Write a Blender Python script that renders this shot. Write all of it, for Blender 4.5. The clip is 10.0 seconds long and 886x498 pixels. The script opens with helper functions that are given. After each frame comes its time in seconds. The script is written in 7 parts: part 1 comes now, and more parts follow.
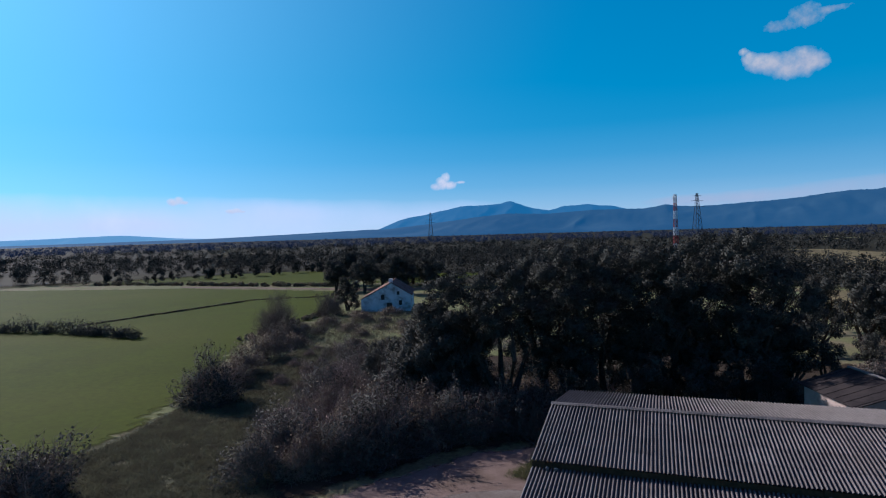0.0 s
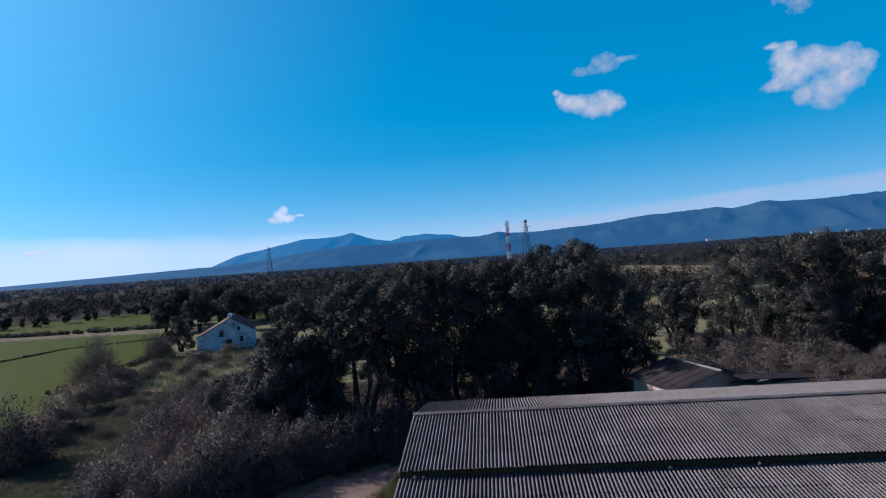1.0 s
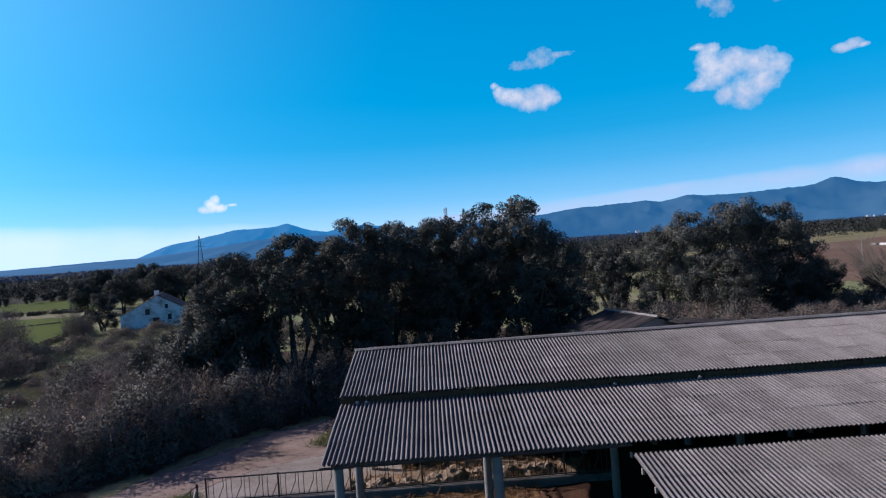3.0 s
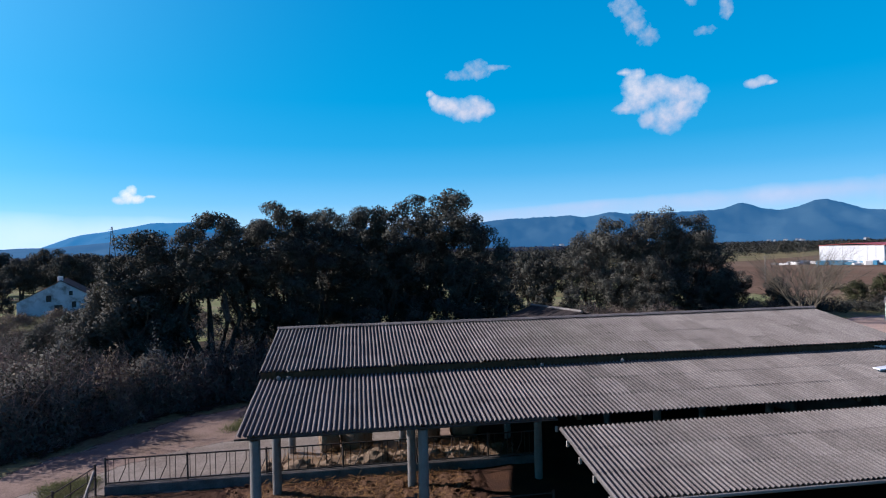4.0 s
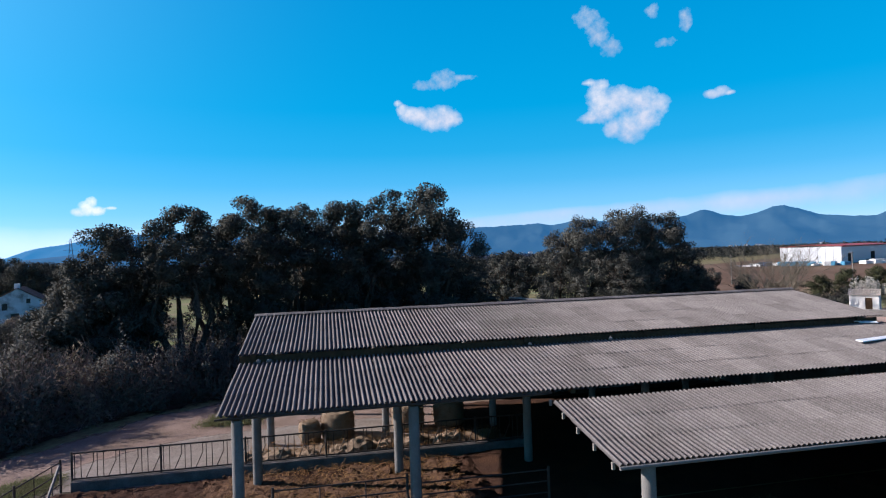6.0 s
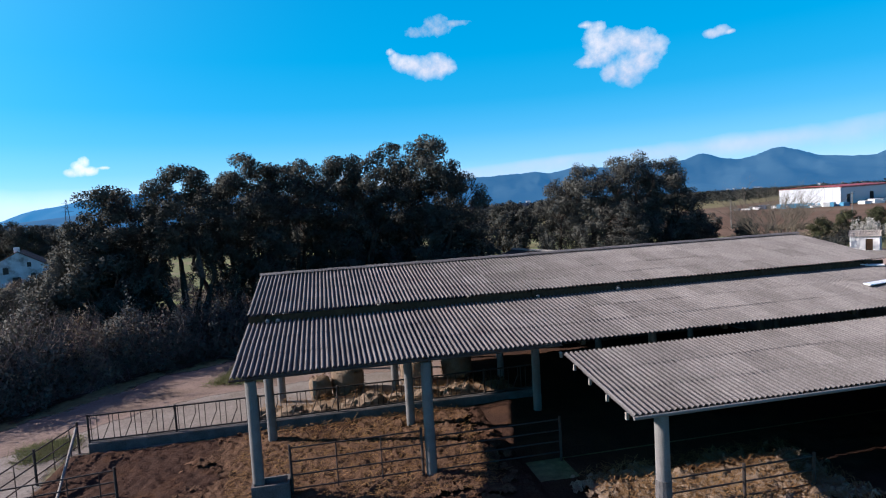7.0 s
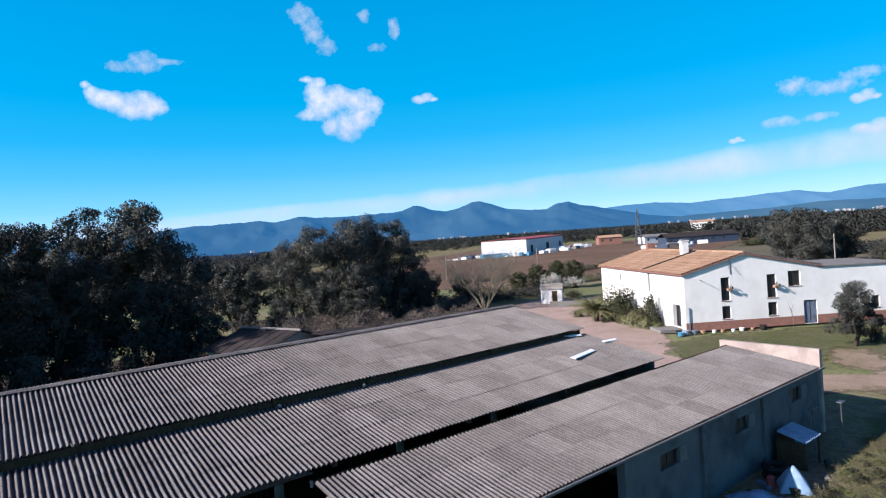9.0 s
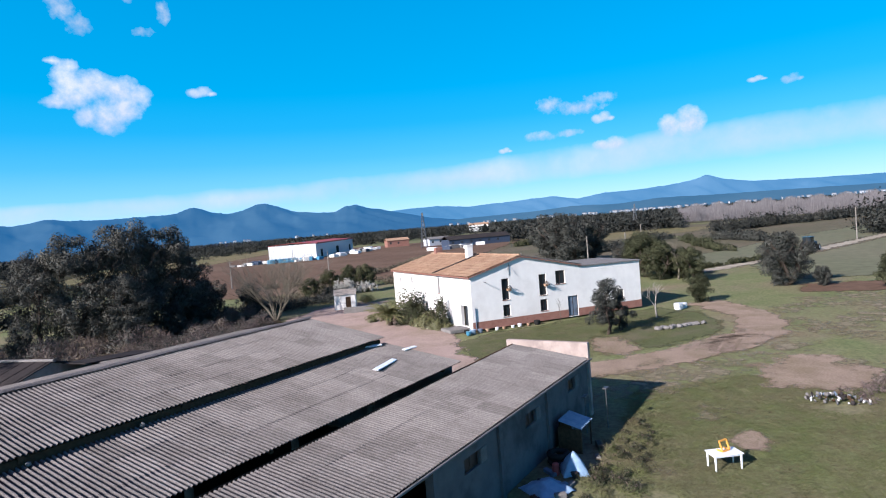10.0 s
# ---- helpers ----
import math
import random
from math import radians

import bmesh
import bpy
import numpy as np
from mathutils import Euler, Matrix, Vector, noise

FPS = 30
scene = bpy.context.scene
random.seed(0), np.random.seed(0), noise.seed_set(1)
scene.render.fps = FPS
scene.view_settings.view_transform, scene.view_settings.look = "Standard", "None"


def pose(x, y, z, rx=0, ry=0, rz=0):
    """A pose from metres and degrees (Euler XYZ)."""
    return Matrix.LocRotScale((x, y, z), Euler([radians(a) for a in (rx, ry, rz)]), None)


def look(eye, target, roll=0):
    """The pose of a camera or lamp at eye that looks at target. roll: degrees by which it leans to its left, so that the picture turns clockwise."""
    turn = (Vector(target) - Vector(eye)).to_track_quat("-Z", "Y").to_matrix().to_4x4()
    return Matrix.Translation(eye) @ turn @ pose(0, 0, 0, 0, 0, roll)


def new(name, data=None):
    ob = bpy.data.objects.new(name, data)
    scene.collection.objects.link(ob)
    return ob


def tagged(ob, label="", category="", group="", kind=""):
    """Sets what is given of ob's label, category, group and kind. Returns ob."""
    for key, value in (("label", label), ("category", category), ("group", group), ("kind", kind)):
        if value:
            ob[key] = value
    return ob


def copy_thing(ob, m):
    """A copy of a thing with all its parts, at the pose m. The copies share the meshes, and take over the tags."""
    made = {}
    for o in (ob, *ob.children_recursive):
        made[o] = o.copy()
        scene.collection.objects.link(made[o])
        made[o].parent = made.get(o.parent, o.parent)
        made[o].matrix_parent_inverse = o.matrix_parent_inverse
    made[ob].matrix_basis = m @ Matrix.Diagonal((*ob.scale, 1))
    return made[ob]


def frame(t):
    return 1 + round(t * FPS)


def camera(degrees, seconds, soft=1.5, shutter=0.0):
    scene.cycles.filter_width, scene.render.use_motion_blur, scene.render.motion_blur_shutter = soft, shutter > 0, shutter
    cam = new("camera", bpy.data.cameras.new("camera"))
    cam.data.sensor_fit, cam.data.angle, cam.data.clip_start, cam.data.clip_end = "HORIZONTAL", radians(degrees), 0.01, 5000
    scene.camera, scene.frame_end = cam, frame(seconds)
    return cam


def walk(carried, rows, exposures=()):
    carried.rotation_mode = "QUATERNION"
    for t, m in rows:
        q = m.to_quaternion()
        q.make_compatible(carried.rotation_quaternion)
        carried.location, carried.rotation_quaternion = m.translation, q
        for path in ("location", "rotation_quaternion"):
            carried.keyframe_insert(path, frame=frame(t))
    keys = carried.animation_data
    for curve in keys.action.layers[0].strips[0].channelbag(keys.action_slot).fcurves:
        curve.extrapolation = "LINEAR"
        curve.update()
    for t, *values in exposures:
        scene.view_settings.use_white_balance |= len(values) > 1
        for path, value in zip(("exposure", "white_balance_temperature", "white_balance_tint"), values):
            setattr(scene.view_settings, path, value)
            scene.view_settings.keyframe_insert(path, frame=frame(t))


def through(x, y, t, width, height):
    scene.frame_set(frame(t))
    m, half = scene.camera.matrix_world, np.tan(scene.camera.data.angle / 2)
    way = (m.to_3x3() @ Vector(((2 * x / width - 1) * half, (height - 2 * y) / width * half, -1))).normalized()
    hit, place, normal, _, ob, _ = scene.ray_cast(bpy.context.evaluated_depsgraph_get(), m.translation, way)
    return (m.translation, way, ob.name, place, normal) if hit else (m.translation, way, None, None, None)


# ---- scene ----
FOV = 73.5
cam = camera(FOV, 10.0, soft=1.15)

# ---- the flight: seconds, eye x y z, heading (degrees from +y towards +x), tilt, lean ----
FLIGHT = [
    (0.0, 5.541, -22.413, 15.966, -19.93, -1.54, -1.63),
    (0.2, 5.357, -22.354, 15.820, -14.62, -1.51, -2.04),
    (0.5, 5.105, -22.281, 15.513, -8.41, -0.66, -2.83),
    (0.7, 4.944, -22.235, 15.280, -5.95, 0.47, -3.72),
    (1.0, 4.738, -22.158, 14.870, -4.68, 0.75, -4.05),
    (1.5, 4.469, -22.002, 14.039, -4.13, -1.01, -4.05),
    (2.0, 4.359, -21.734, 13.234, -3.24, -0.41, -4.17),
    (2.5, 4.299, -21.418, 12.440, -3.03, -0.94, -3.96),
    (3.0, 4.164, -21.192, 11.567, 1.22, -0.46, -3.96),
    (3.2, 4.091, -21.083, 11.309, 3.19, -0.06, -3.30),
    (4.3, 3.886, -20.544, 9.820, 8.60, -0.22, -1.09),
    (4.5, 3.849, -20.459, 9.594, 8.51, -0.18, -1.29),
    (5.0, 3.702, -20.286, 9.127, 9.77, 1.17, -2.70),
    (5.2, 3.616, -20.222, 9.027, 10.75, 1.19, -2.74),
    (6.3, 3.218, -19.806, 8.851, 11.06, -0.05, -1.80),
    (6.5, 3.161, -19.760, 8.863, 11.08, -0.94, -2.72),
    (7.0, 3.043, -19.551, 9.016, 11.07, -4.08, -3.47),
    (7.5, 3.021, -19.190, 9.497, 10.57, -3.39, -2.79),
    (8.0, 3.088, -18.729, 10.093, 16.09, -3.21, -2.50),
    (8.2, 3.136, -18.548, 10.305, 20.49, -2.67, -2.94),
    (8.5, 3.203, -18.213, 10.594, 26.96, -2.18, -3.11),
    (8.7, 3.291, -17.978, 10.762, 31.22, -1.85, -3.45),
    (9.0, 3.354, -17.632, 10.987, 37.26, -1.11, -4.09),
    (9.5, 3.442, -17.146, 11.255, 47.51, -1.84, -4.44),
    (10.0, 3.607, -16.712, 11.416, 57.39, -2.37, -4.57),
]


def aim(x, y, z, heading, tilt, lean):
    h, p = radians(heading), radians(tilt)
    ahead = Vector((math.sin(h) * math.cos(p), math.cos(h) * math.cos(p), math.sin(p)))
    return look((x, y, z), Vector((x, y, z)) + ahead * 10, lean)


EXPOSURES = [(0.0, 0.38, 5800, 18), (1.0, 0.56, 5800, 18), (3.0, 0.85, 5900, 18), (5.0, 0.95, 6150, 17), (8.0, 1.17, 6150, 15), (10.0, 1.19, 6000, 15)]
walk(cam, [(t, aim(*r)) for t, *r in FLIGHT], EXPOSURES)

# ---- daylight ----
SUN_AZ, SUN_EL = radians(-71.5), radians(28.0)  # azimuth from +y towards +x
to_sun = Vector((math.sin(SUN_AZ) * math.cos(SUN_EL), math.cos(SUN_AZ) * math.cos(SUN_EL), math.sin(SUN_EL)))
world = bpy.data.worlds.new("sky")
scene.world = world
world.use_nodes = True
wn, wl = world.node_tree.nodes, world.node_tree.links
sky = wn.new("ShaderNodeTexSky")
sky.sky_type = "NISHITA"
sky.sun_disc = False
sky.sun_elevation, sky.sun_rotation = SUN_EL, SUN_AZ
sky.air_density, sky.dust_density, sky.ozone_density = 1.0, 0.8, 2.0
# a deep blue: the sky model, tinted, and a clear blue that pales towards the horizon
tint = wn.new("ShaderNodeMix")
tint.data_type, tint.blend_type = "RGBA", "MULTIPLY"
tint.inputs[0].default_value = 1.0
tint.inputs[7].default_value = (0.02, 0.30, 0.58, 1)
wl.new(sky.outputs[0], tint.inputs[6])
wn["Background"].inputs["Strength"].default_value = 0.036
wl.new(tint.outputs[2], wn["Background"].inputs["Color"])
coord, parts, rise = wn.new("ShaderNodeTexCoord"), wn.new("ShaderNodeSeparateXYZ"), wn.new("ShaderNodeValToRGB")
wl.new(coord.outputs["Generated"], parts.inputs[0])
wl.new(parts.outputs[2], rise.inputs[0])
stops = rise.color_ramp.elements
stops[0].position, stops[0].color = 0.0, (0.46, 0.57, 0.67, 1)
stops[1].position, stops[1].color = 1.0, (0.045, 0.015, 0.085, 1)
for at, c in ((0.075, (0.15, 0.365, 0.52)), (0.12, (0.06, 0.292, 0.458)), (0.17, (0.014, 0.246, 0.412)), (0.24, (0.0, 0.222, 0.388)), (0.42, (0.0, 0.178, 0.35)), (0.65, (0.045, 0.036, 0.15))):
    e = stops.new(at)
    e.color = (*c, 1)
# the pale glow of the air round the sun
glow_dot, glow_pow = wn.new("ShaderNodeVectorMath"), wn.new("ShaderNodeMath")
glow_dot.operation, glow_pow.operation = "DOT_PRODUCT", "POWER"
glow_dot.inputs[1].default_value = to_sun
glow_pow.inputs[1].default_value = 5.5
wl.new(coord.outputs["Generated"], glow_dot.inputs[0])
above = wn.new("ShaderNodeMath")
above.operation = "MAXIMUM"
wl.new(glow_dot.outputs["Value"], above.inputs[0])
above.inputs[1].default_value = 0.0
wl.new(above.outputs[0], glow_pow.inputs[0])
glow = wn.new("ShaderNodeMix")
glow.data_type, glow.blend_type = "RGBA", "ADD"
glow.inputs[7].default_value = (0.24, 0.42, 0.46, 1)
wl.new(glow_pow.outputs[0], glow.inputs[0])
wl.new(rise.outputs[0], glow.inputs[6])
blue, both = wn.new("ShaderNodeBackground"), wn.new("ShaderNodeAddShader")
blue.inputs["Strength"].default_value = 0.72
wl.new(glow.outputs[2], blue.inputs[0])
wl.new(wn["Background"].outputs[0], both.inputs[0])
wl.new(blue.outputs[0], both.inputs[1])
wl.new(both.outputs[0], wn["World Output"].inputs[0])
sun_data = bpy.data.lights.new("sun", "SUN")
sun_data.energy, sun_data.angle, sun_data.color = 5.0, radians(0.5), (1.0, 0.91, 0.83)
sun = new("sun", sun_data)
sun.matrix_world = look(to_sun * 100, (0, 0, 0))


# ---- materials ----
def mat(name, a, b=None, scale=3.0, rough=0.9, bump=0.0, bscale=30.0, metal=0.0, spread=0.13, c=None, cscale=0.3, fine=0.0, per="", fade=False, streak=0.0, moss_shade=0.0):
    """A surface between colours a and b by noise at scale, stained with c by a broader noise, with fine grain and bump."""
    m = bpy.data.materials.new(name)
    m.use_nodes = True
    n, l = m.node_tree.nodes, m.node_tree.links
    p = n["Principled BSDF"]
    p.inputs["Roughness"].default_value, p.inputs["Metallic"].default_value = rough, metal
    p.inputs["Specular IOR Level"].default_value = 0.03 if rough >= 0.8 else 0.4
    b = b or tuple(v * 0.7 for v in a)
    geo = n.new("ShaderNodeNewGeometry")
    def noise_at(s, detail=4.0):
        t = n.new("ShaderNodeTexNoise")
        t.inputs["Scale"].default_value, t.inputs["Detail"].default_value, t.inputs["Roughness"].default_value = s, detail, 0.6
        l.new(geo.outputs["Position"], t.inputs["Vector"])
        return t.outputs[0]
    def ramp(fac, lo, hi):
        t = n.new("ShaderNodeMapRange")
        t.inputs[1].default_value, t.inputs[2].default_value = lo, hi
        l.new(fac, t.inputs[0])
        return t.outputs[0]
    def mix(fac, x, y, blend="MIX"):
        t = n.new("ShaderNodeMix")
        t.data_type, t.blend_type = "RGBA", blend
        for sock, v in ((t.inputs[0], fac), (t.inputs[6], x), (t.inputs[7], y)):
            if isinstance(v, bpy.types.NodeSocket):
                l.new(v, sock)
            else:
                sock.default_value = v if isinstance(v, float) else (*v, 1)
        return t.outputs[2]
    col = mix(ramp(noise_at(scale), 0.5 - spread, 0.5 + spread), a, b)
    if c:
        col = mix(ramp(noise_at(cscale, 6.0), 0.48, 0.66), col, c)
    if streak:  # weathered runs down the slope
        run = n.new("ShaderNodeMapping")
        run.inputs["Scale"].default_value = (9.0, 0.5, 0.5)
        l.new(geo.outputs["Position"], run.inputs["Vector"])
        t = n.new("ShaderNodeTexNoise")
        t.inputs["Scale"].default_value, t.inputs["Detail"].default_value = 1.4, 6.0
        l.new(run.outputs[0], t.inputs["Vector"])
        col = mix(streak, col, mix(ramp(t.outputs[0], 0.36, 0.64), tuple(v * 0.45 for v in a), tuple(v * 1.45 for v in a)))
    if fine:
        g = ramp(noise_at(scale * 14, 2.0), 0.3, 0.7)
        col = mix(fine, col, mix(g, tuple(v * 0.35 for v in a), tuple(min(v * 1.7, 1) for v in a)))
    if moss_shade:  # shade painted into the troughs, with lichen dirt in patches
        att = n.new("ShaderNodeAttribute")
        att.attribute_name = "trough"
        m2 = n.new("ShaderNodeMath")
        m2.operation = "MULTIPLY"
        l.new(ramp(att.outputs["Fac"], 0.25, 0.95), m2.inputs[0])
        thick = n.new("ShaderNodeMapRange")
        thick.inputs[1].default_value, thick.inputs[2].default_value, thick.inputs[3].default_value, thick.inputs[4].default_value = 0.35, 0.65, moss_shade * 0.6, moss_shade
        l.new(noise_at(0.5, 5.0), thick.inputs[0])
        l.new(thick.outputs[0], m2.inputs[1])
        col = mix(m2.outputs[0], col, tuple(v * 0.22 for v in a))
    if per:
        if per == "object":
            src = n.new("ShaderNodeObjectInfo").outputs["Random"]
        else:
            src = geo.outputs["Random Per Island"]
        val = n.new("ShaderNodeMapRange")
        val.inputs[3].default_value, val.inputs[4].default_value = (0.86, 1.14) if per == "object" else (0.84, 1.16)
        l.new(src, val.inputs[0])
        hsv = n.new("ShaderNodeHueSaturation")
        l.new(val.outputs[0], hsv.inputs["Value"])
        l.new(col, hsv.inputs["Color"])
        col = hsv.outputs[0]
    l.new(col, p.inputs["Base Color"])
    if bump:
        bn = n.new("ShaderNodeBump")
        bn.inputs["Strength"].default_value, bn.inputs["Distance"].default_value = bump, 0.05
        l.new(noise_at(bscale, 5.0), bn.inputs["Height"])
        l.new(bn.outputs[0], p.inputs["Normal"])
    if fade:  # thins out raggedly towards its rim
        att = n.new("ShaderNodeAttribute")
        att.attribute_name = "inner"
        rag = n.new("ShaderNodeMath")
        rag.operation = "MULTIPLY_ADD"
        rag.inputs[1].default_value = 5.0 if fade == "loose" else 2.6
        deep = n.new("ShaderNodeMath")
        deep.operation = "MULTIPLY"
        deep.inputs[1].default_value = 1.7
        l.new(att.outputs["Fac"], deep.inputs[0])
        l.new(noise_at(0.9, 9.0), rag.inputs[0])
        l.new(deep.outputs[0], rag.inputs[2])
        t, x = n.new("ShaderNodeBsdfTransparent"), n.new("ShaderNodeMixShader")
        l.new(ramp(rag.outputs[0], *((3.7, 4.7) if fade == "loose" else (1.75, 2.4))), x.inputs[0])
        l.new(t.outputs[0], x.inputs[1])
        l.new(p.outputs[0], x.inputs[2])
        l.new(x.outputs[0], n["Material Output"].inputs[0])
    return m


def leafy(name, a, b, gloss=0.6, through=0.25):
    """Leaves: varied from leaf to leaf, letting some light through."""
    m = mat(name, a, b, scale=0.6, rough=gloss, per="island")
    n, l = m.node_tree.nodes, m.node_tree.links
    p = n["Principled BSDF"]
    t = n.new("ShaderNodeBsdfTranslucent")
    l.new(p.inputs["Base Color"].links[0].from_socket, t.inputs[0])
    s = n.new("ShaderNodeMixShader")
    s.inputs[0].default_value = through
    l.new(p.outputs[0], s.inputs[1])
    l.new(t.outputs[0], s.inputs[2])
    l.new(s.outputs[0], n["Material Output"].inputs[0])
    return m


M = {}
M["fibre"] = mat("fibre_cement", (0.142, 0.128, 0.121), (0.115, 0.104, 0.097), scale=1.3, rough=0.85, bump=0.35, bscale=45, c=(0.096, 0.085, 0.079), cscale=0.5, fine=0.35, per="object", streak=0.25, moss_shade=0.9)
M["concrete"] = mat("concrete", (0.173, 0.161, 0.153), (0.127, 0.118, 0.109), scale=2.5, bump=0.3, c=(0.144, 0.138, 0.127), cscale=0.8, fine=0.2)
M["steel"] = mat("galvanised_steel", (0.202, 0.202, 0.207), (0.127, 0.121, 0.115), scale=4, rough=0.5, metal=0.8)
M["rust"] = mat("rusty_steel", (0.058, 0.040, 0.032), (0.029, 0.023, 0.020), scale=6, rough=0.75, metal=0.3)
M["plaster"] = mat("white_plaster", (0.655, 0.630, 0.590), (0.610, 0.588, 0.552), scale=0.8, bump=0.15, bscale=12, c=(0.565, 0.540, 0.505), cscale=0.35)
M["old_plaster"] = mat("weathered_plaster", (0.133, 0.130, 0.130), (0.108, 0.104, 0.104), scale=1.0, bump=0.3, c=(0.076, 0.072, 0.072), cscale=0.5)
M["ruin_plaster"] = mat("stained_whitewash", (0.60, 0.59, 0.60), (0.50, 0.49, 0.50), scale=0.9, bump=0.3, c=(0.216, 0.202, 0.187), cscale=0.5)
# darker concrete copy: grime, plus painted shade for kerb, trough and beams
M["old_concrete"] = mat("grimy_shaded_concrete", (0.122, 0.112, 0.108), (0.079, 0.072, 0.071), scale=2.0, bump=0.4, c=(0.054, 0.048, 0.043), cscale=0.9, fine=0.3)
M["tile"] = mat("terracotta_tile", (0.285, 0.178, 0.115), (0.205, 0.120, 0.078), scale=1.5, rough=0.85, c=(0.345, 0.240, 0.158), cscale=0.6, fine=0.4, per="object")
M["brick"] = mat("brick_red_plinth", (0.238, 0.122, 0.094), (0.194, 0.094, 0.072), scale=2, bump=0.3, fine=0.25)
M["dark"] = mat("dark_opening", (0.014, 0.014, 0.016), (0.022, 0.022, 0.022), rough=0.3)
M["wood"] = mat("dark_wood", (0.081, 0.049, 0.029), (0.052, 0.032, 0.020), scale=6, bump=0.2)
M["bark"] = mat("bark", (0.063, 0.049, 0.037), (0.035, 0.027, 0.023), scale=5, bump=0.6, bscale=18)
M["soil"] = mat("ploughed_soil", (0.115, 0.072, 0.049), (0.086, 0.055, 0.037), scale=0.05, c=(0.138, 0.098, 0.069), cscale=0.02, fine=0.3, bump=0.4, bscale=2, fade=True)
M["path"] = mat("pale_dirt", (0.190, 0.139, 0.115), (0.140, 0.102, 0.084), scale=0.8, c=(0.075, 0.055, 0.037), cscale=0.25, fine=0.3, bump=0.3, bscale=8, fade=True)
M["straw"] = mat("straw_bedding", (0.100, 0.058, 0.036), (0.038, 0.023, 0.016), scale=2.6, spread=0.12, c=(0.024, 0.015, 0.012), cscale=0.5, fine=0.55, bump=1.0, bscale=14)
M["hay"] = mat("hay", (0.195, 0.142, 0.100), (0.125, 0.088, 0.060), scale=4, fine=0.5, bump=0.8, bscale=25)
M["green_field"] = mat("young_wheat", (0.046, 0.060, 0.004), (0.036, 0.048, 0.004), scale=0.12, c=(0.052, 0.060, 0.007), cscale=0.03, fine=0.2, bump=0.4, bscale=6, fade=True)
M["dry_field"] = mat("stubble_field", (0.156, 0.127, 0.069), (0.115, 0.098, 0.052), scale=0.08, c=(0.086, 0.086, 0.035), cscale=0.03, fine=0.3, fade=True)
M["oak"] = leafy("holm_oak_leaves", (0.068, 0.070, 0.060), (0.038, 0.039, 0.034), 0.85, 0.08)
M["oak2"] = leafy("grey_green_leaves", (0.092, 0.092, 0.079), (0.052, 0.051, 0.044), 0.85, 0.1)
M["bush"] = leafy("bramble_leaves", (0.165, 0.140, 0.098), (0.100, 0.082, 0.062), 0.85, 0.1)
M["tussock"] = leafy("dry_tussock", (0.150, 0.145, 0.088), (0.105, 0.098, 0.064), 0.85, 0.25)
M["twig"] = leafy("brown_twigs", (0.205, 0.158, 0.138), (0.122, 0.092, 0.083), gloss=0.8, through=0.1)
M["bramble_twig"] = leafy("grey_bramble_twigs", (0.150, 0.122, 0.108), (0.090, 0.072, 0.064), gloss=0.85, through=0.1)
M["forest"] = leafy("far_forest", (0.044, 0.046, 0.040), (0.028, 0.029, 0.026), gloss=0.9, through=0.0)
M["stalk"] = leafy("straw_stalks", (0.207, 0.121, 0.055), (0.115, 0.063, 0.029), 0.8, 0.1)
M["grass"] = leafy("grass_blades", (0.112, 0.126, 0.052), (0.130, 0.118, 0.066), gloss=0.8, through=0.3)
M["white_metal"] = mat("white_cladding", (0.540, 0.547, 0.547), (0.504, 0.511, 0.518), rough=0.5)
M["red_metal"] = mat("red_trim", (0.288, 0.043, 0.036), (0.230, 0.036, 0.029), rough=0.6)


# ---- mesh helpers ----
def part(name, bm, material, parent=None, label="", smooth=False):
    """Links a bmesh as one mesh object under a thing or a part."""
    me = bpy.data.meshes.new(name)
    bm.to_mesh(me)
    bm.free()
    me.materials.append(M[material] if isinstance(material, str) else material)
    if smooth:
        me.polygons.foreach_set("use_smooth", [True] * len(me.polygons))
    ob = new(name, me)
    if parent:
        ob.parent = parent
    if label:
        ob["label"] = label
    return ob


def shared(name, me, parent, m):
    ob = new(name, me)
    ob.parent = parent
    ob.matrix_basis = m
    return ob


def empty(name, m, label, category, group=""):
    ob = new(name)
    ob.matrix_basis = m
    return tagged(ob, label, category, group)


def box(bm, x0, x1, y0, y1, z0, z1, bevel=0.0):
    """A box from its bounds, added to bm, with its edges eased by bevel."""
    r = bmesh.ops.create_cube(bm, size=1, matrix=Matrix.Translation(((x0 + x1) / 2, (y0 + y1) / 2, (z0 + z1) / 2)) @ Matrix.Diagonal((x1 - x0, y1 - y0, z1 - z0, 1)))
    if bevel:
        edges = list({e for v in r["verts"] for e in v.link_edges})
        bmesh.ops.bevel(bm, geom=edges, offset=bevel, segments=1, affect="EDGES")
    return bm


def tube(bm, points, radii, sides=6):
    """A tube through points with those radii, closed at both ends."""
    rings = []
    for i, (p, r) in enumerate(zip(points, radii)):
        p = Vector(p)
        d = Vector(points[min(i + 1, len(points) - 1)]) - Vector(points[max(i - 1, 0)])
        d.normalize()
        a = d.orthogonal().normalized()
        if abs(d.z) < 0.99:
            a = d.cross(Vector((0, 0, 1))).normalized()
        else:
            a = Vector((1, 0, 0))
        b = d.cross(a)
        rings.append([bm.verts.new(p + (a * math.cos(k * math.tau / sides) + b * math.sin(k * math.tau / sides)) * r) for k in range(sides)])
    for u, v in zip(rings, rings[1:]):
        for k in range(sides):
            bm.faces.new((u[k], u[(k + 1) % sides], v[(k + 1) % sides], v[k]))
    bm.faces.new(rings[0][::-1])
    bm.faces.new(rings[-1])
    return bm


